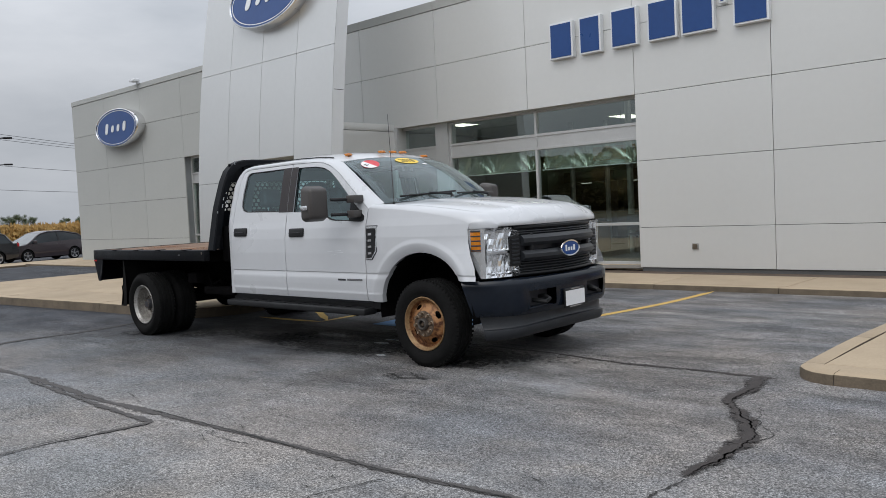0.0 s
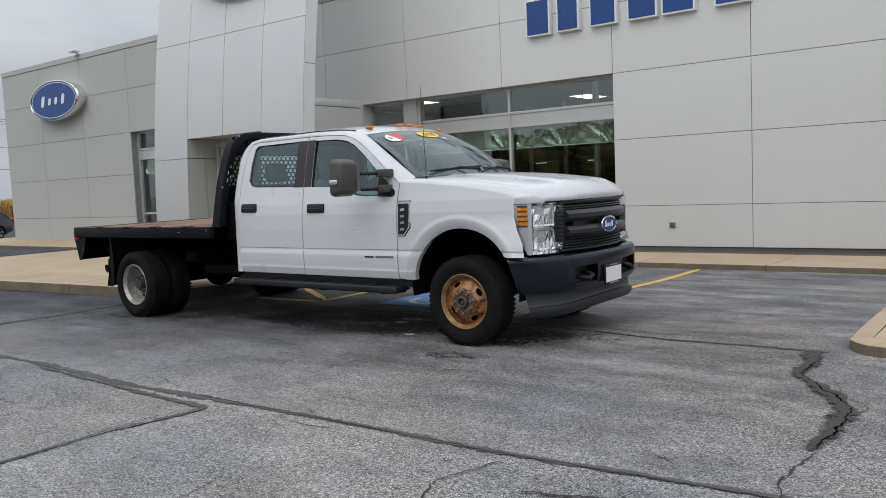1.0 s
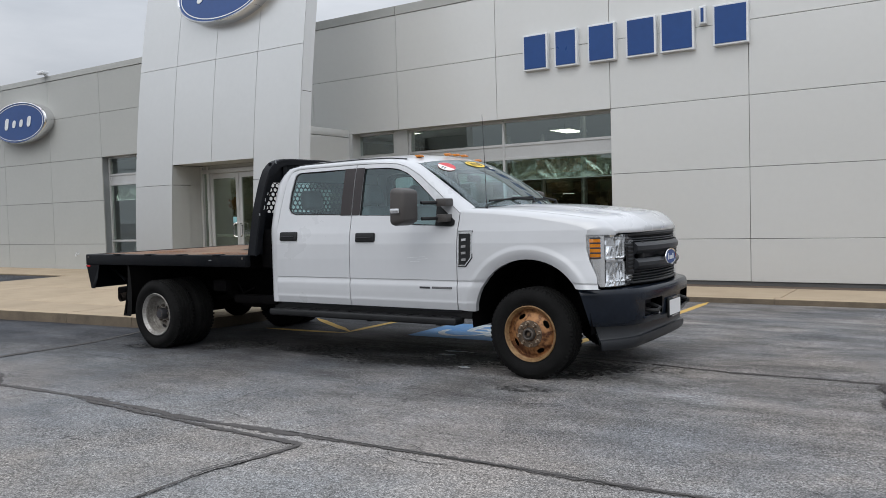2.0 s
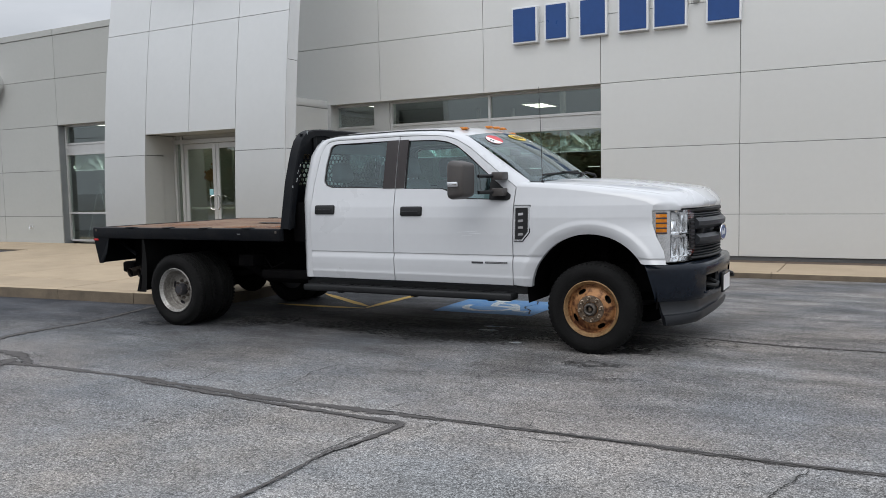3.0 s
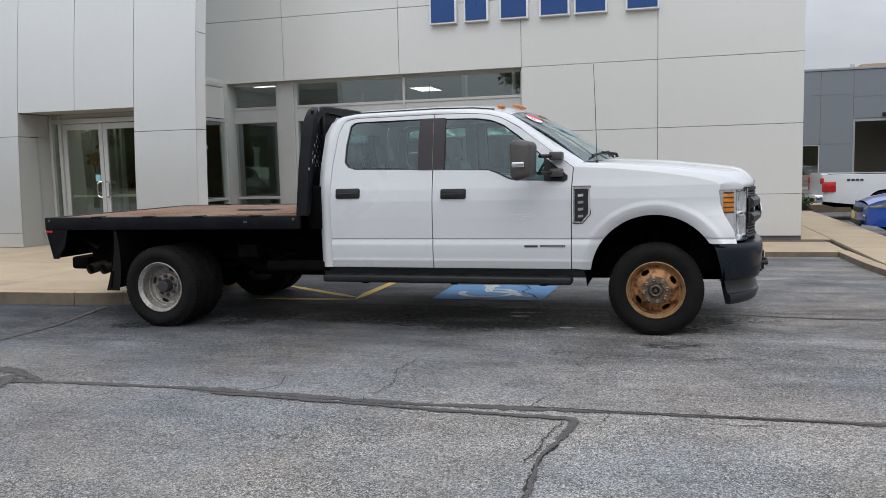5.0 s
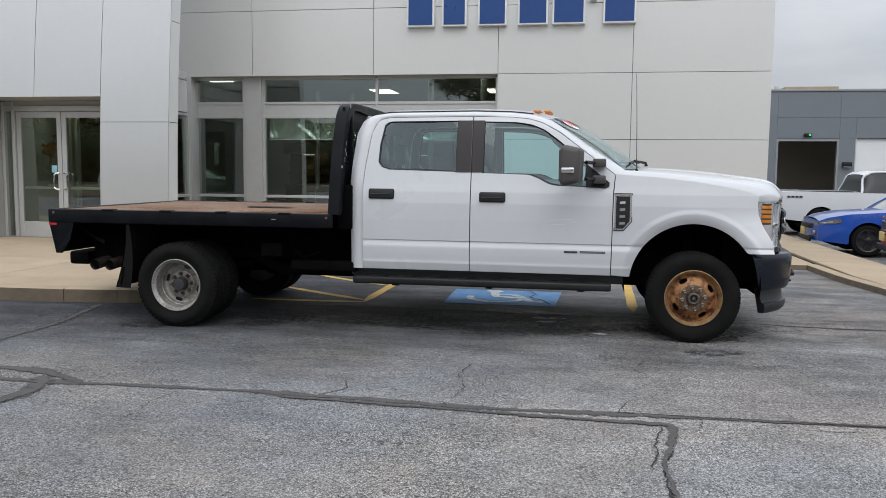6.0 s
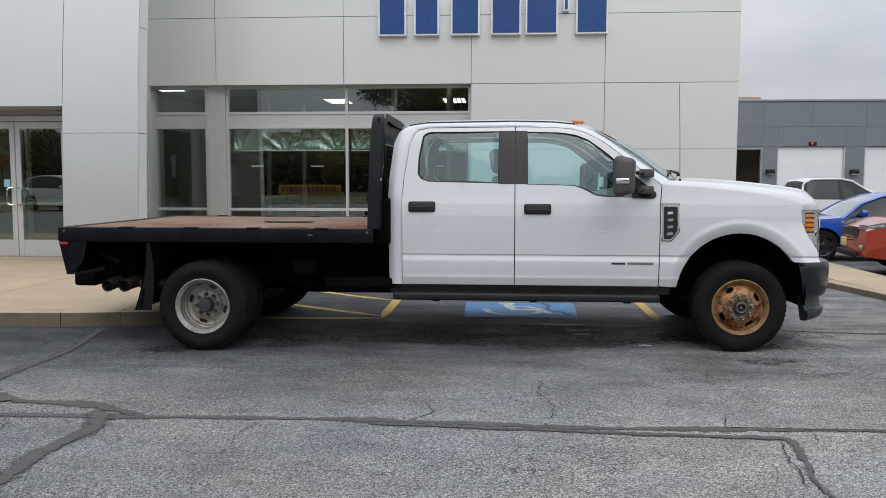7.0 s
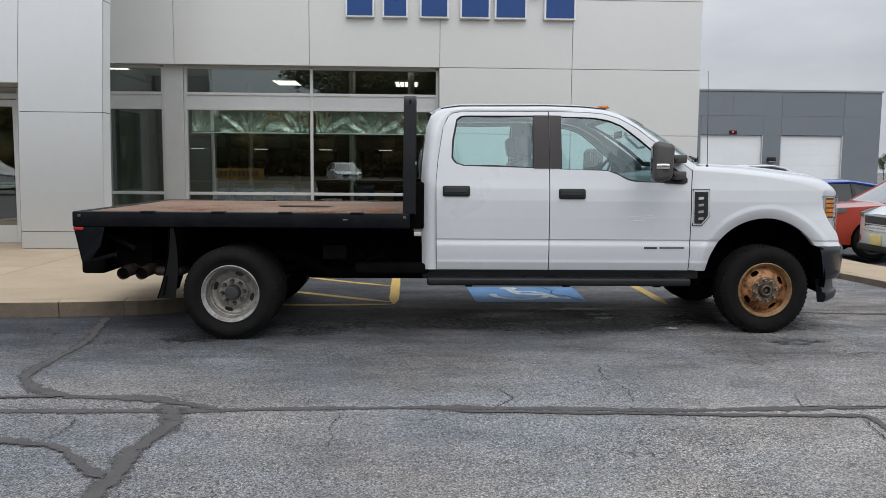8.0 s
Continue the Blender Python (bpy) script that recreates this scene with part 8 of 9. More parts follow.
    for s in (-1, 1):
        part("upright", boxed(hx - 0.03, hx + 0.03, min(s * 0.60, s * 0.66), max(s * 0.60, s * 0.66), 1.04, 2.04, bev=0.006), M_BEDSTEEL, hb)
        part("gusset", boxed(hx - 0.02, hx + 0.125, min(s * 0.86, s * 0.98), max(s * 0.86, s * 0.98), 0.90, 1.30, bev=0.02), M_UNDER, hb)


build_flatbed()


# ---- cars in the lot ----
def car_wheel(parent, x, y, r, s, rim):
    n = 40
    w = 0.21
    bm = revolve(bmesh.new(), [(r * 0.70, 0.012), (r * 0.74, 0.0), (r * 0.92, 0.004), (r * 0.985, 0.025), (r, 0.06), (r, w - 0.05), (r * 0.95, w), (r * 0.6, w)], n)
    m = pose(x, y, r) @ (pose(0, 0, 0) if s < 0 else Matrix.Rotation(math.pi, 4, "Z"))
    t = part("tyre", bm, M_RUBBER, parent, m=m)

    def gap(i, k):
        return 2 <= i <= 4 and (k % 8) not in (0, 1, 2)
    bm = revolve(bmesh.new(), [(r * 0.72, 0.008), (r * 0.70, 0.004), (r * 0.655, 0.012), (r * 0.52, 0.020), (r * 0.34, 0.022), (r * 0.17, 0.018), (r * 0.12, 0.010), (0.001, 0.010)], n, skip=gap)
    rm = part("rim", bm, rim, t)
    part("rim_back", revolve(bmesh.new(), [(r * 0.70, 0.09), (0.001, 0.09)], 24), M_INK, rm)


def car(m, label, paint, L, W, axles, r, belt, roof, floor=0.24, glass=M_DARKGLASS, rim=M_ALLOY, group="", kind="car", grille=(0.35, 0.55, 0.40), lamp=0.72, nose_bow=0.16, tail_bow=0.10, plate_z=0.48, tail_lamp=None, roof_w=0.60, dark_top=False, bright=False):
    """A parked car that faces +x: sides with wheel arches, bonnet, ends, glasshouse, lamps and wheels."""
    own = thing(kind, m, label, "car" if kind != "pickup_truck" else "pickup truck", group)
    x0, x1 = -L / 2, L / 2
    ra = r + 0.055
    bottom = [(x0, floor + 0.12)]
    for ax in sorted(axles):
        h = math.sqrt(max(0.0, ra * ra - (floor - r) ** 2))
        bottom += [(ax - h, floor)] + [(ax + ra * math.cos(radians(a)), r + ra * math.sin(radians(a))) for a in range(170, 5, -12)] + [(ax + h, floor)]
    bottom += [(x1, floor + 0.06)]

    def hw(x, z):
        e = max(0.0, (abs(x) - (L / 2 - 0.75)) / 0.75)
        zr = z / max(0.9, belt[len(belt) // 2][1])
        return W / 2 * (1 - 0.16 * e ** 2.4) * (1 - 0.05 * max(0, 0.5 - zr) * 2 - 0.10 * max(0, zr - 0.62) ** 1.5)

    nu, nv = 110, 10
    g = coons(bottom, belt, [bottom[0], belt[0]], [bottom[-1], belt[-1]], nu, nv)
    bm = bmesh.new()
    edges = {}
    for s in (-1, 1):
        grid = [[(p.x, s * hw(p.x, p.y), p.y) for p in row] for row in g]
        skin(bm, grid)
        skin(bm, [grid[0], [(p[0], p[1] * 0.80, p[2]) for p in grid[0]]])
        edges[s] = grid
    top = []
    for k in range(13):
        yn = -1 + 2 * k / 12
        top.append([(p[0], abs(p[1]) * yn, p[2] + 0.05 * (1 - abs(yn) ** 2.5)) for p in edges[1][-1]])
    skin(bm, top)
    for idx, bow, sgn in ((-1, nose_bow, 1), (0, tail_bow, -1)):
        rows = []
        for j in range(nv + 1):
            a = edges[1][j][idx]
            v = j / nv
            rows.append([(a[0] + sgn * bow * (1 - abs(-1 + k / 6) ** 2.2) * (0.75 + 0.25 * math.sin(math.pi * min(1, v * 1.15))), abs(a[1]) * (-1 + k / 6), a[2] + 0.05 * (1 - abs(-1 + k / 6) ** 2.5) * v) for k in range(13)])
        skin(bm, rows)
    part("body", weld(bm, 0.002), paint, own)
    part("underbody", boxed(x0 + 0.35, x1 - 0.35, -W / 2 * 0.80, W / 2 * 0.80, floor - 0.05, floor + 0.42), M_UNDER, own)
    # glasshouse
    R = resample([(x, z) for x, z in roof], 30)
    bz = lambda x: lerp_table(x, belt)
    rows = []
    ring = []
    for q, p in enumerate(R):
        base = bz(p.x)
        f = sm((p.y - base) / 0.45)
        wb_, wt = hw(p.x, base) - 0.02, W / 2 * roof_w * 1.12
        wt = wb_ + (min(wt, wb_ - 0.10) - wb_) * f
        ring.append((p.x, base, wb_, p.y, wt))
    for s in (-1, 1):
        bm = bmesh.new()
        skin(bm, [[(x, s * (wb_ + (wt - wb_) * j / 4 + 0.02 * math.sin(math.pi * j / 4)), base - 0.02 + (z - 0.035 - base + 0.02) * j / 4) for x, base, wb_, z, wt in ring] for j in range(5)])
        part("side_glass", bm, glass, own)
        # pillars
        xs = [p[0] for p in ring]
        lo, hi = min(xs), max(xs)
        bm = bmesh.new()
        tube(bm, [(x, s * (wt + 0.006), z - 0.02) for x, base, wb_, z, wt in ring], 0.035, 6)
        part("roof_rail", bm, paint, own)
        mids = [q for q in range(len(ring)) if abs(ring[q][0] - (lo + (hi - lo) * 0.47)) < 0.06][:1]
        for q in mids:
            x, base, wb_, z, wt = ring[q]
            bm = bmesh.new()
            skin(bm, [[(x - 0.05, s * (wb_ + 0.008), base - 0.02), (x + 0.05, s * (wb_ + 0.008), base - 0.02)], [(x - 0.04, s * ((wb_ + wt) / 2 + 0.026), (base + z) / 2), (x + 0.04, s * ((wb_ + wt) / 2 + 0.026), (base + z) / 2)], [(x - 0.03, s * (wt + 0.012), z - 0.03), (x + 0.03, s * (wt + 0.012), z - 0.03)]])
            part("pillar", bm, M_BLACKP, own)
    flat = [q for q in ring if q[3] > max(p[3] for p in ring) - 0.13]
    cut0, cut1 = flat[0][0], flat[-1][0]

    def sheet(sel, material, name):
        bm = bmesh.new()
        skin(bm, [[(x, wt * (-1 + k / 5), z + 0.035 * (1 - abs(-1 + k / 5) ** 2.5)) for k in range(11)] for x, base, wb_, z, wt in sel])
        part(name, bm, material, own)
    sheet(flat, M_BLACKP if dark_top else paint, "roof")
    front = [q for q in ring if q[0] >= cut1]
    back = [q for q in ring if q[0] <= cut0]
    if len(front) > 1:
        sheet(front, M_SCREEN, "windshield")
    if len(back) > 1:
        sheet(back, glass, "rear_window")
    # ends
    gz0, gz1, gw = grille

    def nose_strip(ya, yb, z0, z1, out):
        """A strip across the nose that follows its bow."""
        ys = [ya + (yb - ya) * k / 16 for k in range(17)]
        zm = (z0 + z1) / 2
        v = (zm - bottom[-1][1]) / max(0.1, belt[-1][1] - bottom[-1][1])
        f = 0.75 + 0.25 * math.sin(math.pi * min(1, max(0, v) * 1.15))
        xs = [edges[1][int(v * nv) if 0 <= v <= 1 else 0][-1][0] + nose_bow * f * (1 - abs(y / hw(x1, zm)) ** 2.2) + out for y in ys]
        b = bmesh.new()
        skin(b, [[(x - 0.03, y, z0) for x, y in zip(xs, ys)], [(x, y, z0) for x, y in zip(xs, ys)], [(x, y, z1) for x, y in zip(xs, ys)], [(x - 0.03, y, z1) for x, y in zip(xs, ys)]])
        return b
    gr = part("grille", nose_strip(-W / 2 * gw, W / 2 * gw, gz0, gz1, 0.012), M_INK, own)
    for k in range(5):
        z = gz0 + (gz1 - gz0) * (k + 0.5) / 5
        part("grille_bar", nose_strip(-W / 2 * gw * 0.94, W / 2 * gw * 0.94, z - 0.007, z + 0.007, 0.020), M_CHROME if bright else M_BLACKP, gr)
    part("lower_intake", boxed(x1 + nose_bow * 0.75 - 0.03, x1 + nose_bow * 0.93, -W * 0.32, W * 0.32, floor + 0.03, floor + 0.14, bev=0.02), M_BLACKP, own)
    part("number_plate", boxed(x1 + nose_bow - 0.01, x1 + nose_bow + 0.03, -0.155, 0.155, plate_z - 0.08, plate_z + 0.08, bev=0.005), M_YELLOWTAG, own, "pale yellow number plate")
    for s in (-1, 1):
        bm = bmesh.new()
        rows = []
        for j in range(4):
            row = []
            for i in range(9):
                u = i / 8
                xx = x1 - 0.45 + 0.45 * u
                zz = lamp + 0.075 * (1 - u) - (0.035 + 0.065 * math.sin(math.pi * min(1, u * 0.8 + 0.2))) * (j / 3 - 0.4)
                yy = hw(min(xx, x1), zz) + 0.008 - 0.10 * max(0, u - 0.7)
                row.append((xx + 0.02, s * yy, zz))
            rows.append(row)
        skin(bm, rows)
        hl = part("headlamp", bm, M_LENS, own, "clear headlamp lens over dark bowls")
        bm = bmesh.new()
        for da, db in ((-0.30, -0.02), (0.25, 0.45)):
            skin(bm, [[(p[0] + 0.004, p[1] + s * 0.006, p[2]) for p in (Vector(rows[1][i]).lerp(Vector(rows[2][i]), 0.5 + q) for i in range(3, 9))] for q in (da, db)])
        part("lamp_strip", bm, M_LAMPWHITE, hl, "bright lamp strip")
        part("lamp_front", nose_strip(s * W * 0.30, s * W * 0.425, lamp - 0.050, lamp + 0.030, 0.010), M_LENS, hl)
        part("fog_lamp", nose_strip(s * W * 0.33, s * W * 0.38, floor + 0.17, floor + 0.27, 0.012), M_CHROME, own, "bright fog lamp trim")
        bm = boxed(-0.05, 0.05, -0.11, 0.11, -0.09, 0.09, bev=0.03)
        tz = tail_lamp or lamp + 0.12
        part("tail_lamp", bm, M_REDLENS, own, "red tail lamp", m=pose(x0 + 0.03, s * (hw(x0 + 0.05, tz) - 0.09), tz, 0, 0, s * 25))
        bm = boxed(-0.07, 0.07, -0.10, 0.10, -0.07, 0.07, bev=0.04)
        xm = max(p[0] for p in roof) - 0.42
        part("side_mirror", bm, paint, own, m=pose(xm, s * (hw(xm, bz(xm)) + 0.07), bz(xm) + 0.09))
        for ax in axles:
            car_wheel(own, ax, s * (W / 2 - 0.005), r, s, rim)
    return own


M_LENS = surf("car_lamp_lens", (0.10, 0.105, 0.11), (0.22, 0.225, 0.23), rough=0.08, metal=0.2, spec=0.8, scale=9, fine=40, bump=0.0, coat=1.0)
M_LAMPWHITE = surf("bright_lamp_bowl", (0.78, 0.80, 0.82), (0.66, 0.68, 0.70), rough=0.15, metal=0.4, scale=12, fine=40, bump=0.0)
M_YELLOWTAG = surf("dealer_plate", (0.70, 0.58, 0.22), (0.62, 0.50, 0.20), rough=0.5, bump=0.0)
SEDAN = dict(L=4.75, W=1.86, axles=(1.42, -1.40), r=0.33, belt=[(-2.375, 0.92), (-1.9, 1.03), (-0.9, 0.99), (0.6, 0.95), (1.0, 0.94), (1.8, 0.88), (2.2, 0.80), (2.375, 0.72)],
             roof=[(-1.85, 1.03), (-1.2, 1.36), (-0.5, 1.46), (0.1, 1.44), (0.6, 1.26), (1.05, 0.94)], grille=(0.55, 0.66, 0.62), lamp=0.68)
SUV = dict(L=4.62, W=1.89, axles=(1.38, -1.32), r=0.355, belt=[(-2.31, 1.05), (-1.5, 1.08), (0.0, 1.04), (0.8, 1.02), (1.1, 1.02), (1.9, 0.96), (2.31, 0.78)], floor=0.26,
           roof=[(-2.05, 1.08), (-1.75, 1.52), (-1.1, 1.66), (-0.2, 1.68), (0.35, 1.60), (1.15, 1.03)], grille=(0.58, 0.82, 0.58), lamp=0.86, plate_z=0.56, kind="suv")
BIGSUV = dict(L=4.85, W=1.98, axles=(1.48, -1.40), r=0.37, belt=[(-2.42, 1.12), (-1.5, 1.13), (0.0, 1.10), (0.8, 1.08), (1.15, 1.08), (2.0, 1.02), (2.42, 0.86)], floor=0.27,
              roof=[(-2.2, 1.13), (-1.9, 1.60), (-1.1, 1.72), (-0.2, 1.73), (0.4, 1.64), (1.2, 1.09)], grille=(0.62, 0.88, 0.50), lamp=0.90, plate_z=0.50, kind="suv", bright=True)
HATCH = dict(L=4.45, W=1.78, axles=(1.33, -1.33), r=0.32, belt=[(-2.22, 0.98), (-1.6, 1.06), (0.0, 0.99), (0.7, 0.95), (1.05, 0.95), (1.8, 0.86), (2.22, 0.66)],
             roof=[(-2.08, 1.05), (-1.7, 1.36), (-0.9, 1.53), (0.0, 1.55), (0.45, 1.45), (1.35, 0.93)], grille=(0.5, 0.6, 0.4), lamp=0.80)
PICKUP = dict(L=6.70, W=2.00, axles=(2.35, -1.81), r=0.40, belt=[(-3.35, 1.27), (-1.0, 1.25), (-0.75, 1.25), (0.6, 1.24), (1.2, 1.22), (2.6, 1.16), (3.35, 1.05)], floor=0.42,
              roof=[(-0.74, 1.26), (-0.62, 1.74), (-0.40, 1.86), (0.45, 1.88), (0.82, 1.80), (1.78, 1.20)], grille=(0.75, 1.05, 0.6), lamp=0.98, nose_bow=0.10, tail_bow=0.03, kind="pickup_truck", tail_lamp=1.10)

car(pose(1.72, 17.1, -0.26, 0, 0, 180 - 4), "bright blue sedan parked beside the concrete walk", M_CARBLUE, rim=M_DARKALLOY, group="cars beside the walk", **SEDAN)
car(pose(2.12, 13.5, -0.21, 0, 0, 180 - 8), "orange-red compact suv with a black mesh grille", M_CARRED, rim=M_DARKALLOY, group="cars beside the walk", **SUV)
white_suv = car(pose(2.32, 11.1, -0.20, 0, 0, 180 - 2), "white suv with a bright bar grille and a dealer plate", M_WHITECAR, group="cars beside the walk", **BIGSUV)
pick = car(pose(2.78, 23.6, -0.30, 0, 0, 2), "white pickup truck with red tail lamps", M_WHITECAR, group="cars beside the walk", **PICKUP)
part("bed_cover", boxed(-3.20, -0.90, -0.82, 0.82, 1.265, 1.295, bev=0.01), M_BLACKP, pick)
part("rear_bumper", boxed(-3.56, -3.33, -0.94, 0.94, 0.50, 0.72, bev=0.03), M_CHROME, pick, "chrome rear bumper")
for s_ in (-1, 1):
    part("corner_lamp", boxed(-3.36, -3.02, min(s_ * 0.86, s_ * 0.985), max(s_ * 0.86, s_ * 0.985), 0.80, 1.08, bev=0.02), M_REDLENS, pick, "large red tail lamp")
bm_t = bmesh.new()
for k in range(4):
    box(bm_t, -2.75 + 0.11 * k, -2.67 + 0.11 * k, -1.005, -0.985, 1.10, 1.15)
part("bed_badge_bars", bm_t, M_INK, pick)
car(pose(-44.3, 17.25, ground_z(-44.3, 17.25), 0, 0, -78), "dark plum hatchback parked beyond the wing", M_CARBROWN, group="cars beyond the wing", **HATCH)
car(pose(-43.2, 13.15, ground_z(-43.2, 13.15), 0, 0, -100), "black suv with red tail lamps beyond the wing", M_CARBLACK, group="cars beyond the wing", **SUV)
# cars across the lane, seen mirrored in the glass
copy_thing(white_suv, pose(-13.1, -29.0, 0, 0, 0, 75))
copy_thing(white_suv, pose(-28.2, -13.5, ground_z(-28.2, -13.5), 0, 0, 20))


# ---- service building ----
def build_service():
    Y = 45.0
    bm = bmesh.new()
    spans = [(-2.3, -0.95, -0.4, 6.0), (-0.95, 3.12, 2.14, 6.0), (-0.95, 3.12, -0.4, -0.17), (3.12, 4.70, -0.4, 6.0), (4.70, 7.92, 3.42, 6.0), (7.92, 8.75, -0.2, 6.0), (8.75, 12.44, 3.46, 6.0), (12.44, 13.5, -0.2, 6.0), (13.5, 17.2, 3.48, 6.0), (17.2, 19.4, -0.2, 6.0)]
    for x0, x1, z0, z1 in spans:
        box(bm, x0, x1, Y + 0.02, Y + 0.3, z0, z1)
    box(bm, 19.1, 19.4, Y + 0.3, 62.0, -0.2, 6.0)
    wall = solid("wall_service", bm, M_SVC, "blue-grey metal panel service building", "wall", "structure")
    wall_panels(wall, (-2.3, -0.95), (-0.3, 2.15, 4.72, 5.97), Y - 0.01, M_SVC, gap=0.010)
    wall_panels(wall, (-0.95, 1.2, 3.12), (2.15, 4.72, 5.97), Y - 0.01, M_SVC, gap=0.010)
    wall_panels(wall, (3.12, 4.70), (-0.3, 2.15, 4.72, 5.97), Y - 0.01, M_SVC, gap=0.010)
    wall_panels(wall, (4.70, 7.92, 10.6, 13.5, 17.2, 19.4), (4.58, 5.97), Y - 0.01, M_SVC, gap=0.010)
    wall_panels(wall, (4.70, 7.92, 8.75, 12.44, 13.5, 17.2, 19.4), (3.47, 4.58), Y - 0.01, M_SVC, gap=0.008)
    wall_panels(wall, (7.92, 8.75), (0.0, 1.9, 3.47), Y - 0.01, M_SVC, gap=0.008)
    wall_panels(wall, (12.44, 13.5), (0.0, 1.9, 3.47), Y - 0.01, M_SVC, gap=0.008)
    wall_panels(wall, (17.2, 19.4), (0.0, 1.9, 3.47), Y - 0.01, M_SVC, gap=0.008)
    part("coping", boxed(-2.3, 19.45, Y - 0.06, Y + 0.35, 5.98, 6.10, bev=0.01), M_COPING, wall)
    framed_window("window_5", (-0.92, 1.12, 3.09), (-0.14, 2.11), Y + 0.08, (), "white-framed office window of the service building")
    solid("wall_service_room", boxed(-2.3, 19.1, 51.0, 51.2, 0.0, 5.9), M_INT, "plain inner wall of the service bays", "wall", "structure")
    solid("roof_service", boxed(-2.3, 19.4, Y + 0.3, 62.0, 5.6, 5.75), M_JOINT, "flat roof of the service building", "roof", "structure")
    solid("wall_service_side", boxed(-2.3, -2.1, Y + 0.3, 62.0, -0.2, 5.9), M_SVC, "side wall of the service building", "wall", "structure")
    for k, (x0, x1) in enumerate(((8.80, 12.40), (13.55, 17.15))):
        d = thing("garage_door_1" if k == 0 else "garage_door_2", pose(0, Y + 0.14, 0), "closed white sectional garage door", "garage door", "garage doors", "structure")
        for j in range(6):
            part("section", boxed(x0, x1, 0, 0.05, 0.02 + 0.573 * j, 0.02 + 0.573 * j + 0.570, bev=0.002, seg=1), M_WHITEDOOR, d)
        part("door_trim", boxed(x0 - 0.05, x0, -0.14, 0.02, 0.0, 3.46), M_ALU, d)
        part("door_trim", boxed(x1, x1 + 0.05, -0.14, 0.02, 0.0, 3.46), M_ALU, d)
    fr = thing("bay_opening_trim", pose(0, Y, 0), "pale metal trim round the open service bay", "trim", kind="structure")
    part("jamb_trim", boxed(4.70, 4.80, -0.02, 0.2, 0.0, 3.42), M_COPING, fr)
    part("jamb_trim", boxed(7.82, 7.92, -0.02, 0.2, 0.0, 3.42), M_COPING, fr)
    part("head_trim", boxed(4.80, 7.82, -0.02, 0.2, 3.30, 3.42), M_COPING, fr)
    for x, col in ((6.28, "green"), (10.63, "red")):
        s = thing("bay_signal", pose(x, Y - 0.01, 3.62), "black bay signal with a lit %s lamp" % col, "signal lamp", "bay signals")
        part("housing", boxed(-0.20, 0.20, -0.14, 0.0, -0.085, 0.10, bev=0.02), M_BLACKP, s)
        dx = 0.10 if col == "green" else -0.04
        bm = revolve(bmesh.new(), [(0.001, -0.03), (0.045, -0.025), (0.06, 0.0)], 20)
        part("lens", bm, M_LITGREEN if col == "green" else M_LITRED, s, m=pose(dx, -0.14, 0.01))
    for x in (8.35, 12.95):
        b = thing("wall_pack_lamp", pose(x, Y - 0.01, 2.05), "dark wall-mounted lamp between the bays", "lamp", "bay wall lamps")
        part("housing", boxed(-0.24, 0.24, -0.22, 0.0, -0.12, 0.14, bev=0.05), M_BLACKP, b)
        part("lens", boxed(-0.18, 0.18, -0.20, -0.04, -0.14, -0.11), M_SIGNWHITE, b)
    ru = thing("roof_unit", pose(6.9, 47.0, 5.75), "pale metal air unit on the flat roof", "air unit")
    part("casing", boxed(-1.6, 1.2, -0.8, 0.8, 0.0, 0.62, bev=0.03), M_CONCRETE, ru)
    part("vent_pipe", tube(bmesh.new(), [(-1.9, 0, 0.0), (-1.9, 0, 0.7)], 0.12, 10), M_ALU, ru)
    hd = thing("hedge", pose(-1.5, 23.3, 0.0), "low green hedge in the planting bed", "hedge")
    bm = bmesh.new()
    rnd = random.Random(9)
    for k in range(2600):
        p = Vector((rnd.uniform(-0.7, 0.7), rnd.uniform(-0.8, 0.8), 0.03 + 0.27 * rnd.random() ** 0.7))
        a, e = rnd.uniform(0, 6.28), rnd.uniform(-0.8, 0.8)
        u = Vector((math.cos(a), math.sin(a), e)).normalized() * 0.05
        v = Vector((-math.sin(a), math.cos(a), rnd.uniform(-0.5, 0.5))).normalized() * 0.03
        bm.faces.new([bm.verts.new(p + q) for q in (u, v, -u, -v)])
    part("leaves", bm, M_SHRUB, hd, smooth=False)
    part("stems", boxed(-0.5, 0.5, -0.6, 0.6, 0.0, 0.15), M_BARK, hd)
    be = thing("garden_bench", pose(-1.0, 27.6, -0.04), "grey-brown slatted bench before the rear wing", "bench")
    for k in range(4):
        part("back_slat", boxed(-1.1, 1.1, 0.22 + 0.02 * k, 0.26 + 0.02 * k, 0.50 + 0.11 * k, 0.585 + 0.11 * k, bev=0.006, seg=1), M_BENCH, be)
    for k in range(4):
        part("seat_slat", boxed(-1.1, 1.1, -0.22 + 0.11 * k, -0.13 + 0.11 * k, 0.42, 0.45, bev=0.006, seg=1), M_BENCH, be)
    for x in (-1.05, 0.0, 1.05):
        part("end_frame", boxed(x - 0.03, x + 0.03, -0.20, 0.24, 0.0, 0.42, bev=0.006, seg=1), M_BLACKP, be)
        part("back_post", boxed(x - 0.03, x + 0.03, 0.26, 0.31, 0.0, 0.95, bev=0.006, seg=1), M_BLACKP, be)


M_LITRED = lamp_material("lit_red_lamp", (0.85, 0.02, 0.04), 1.0)
M_LITGREEN = lamp_material("lit_green_lamp", (0.02, 0.6, 0.12), 0.9)
build_service()


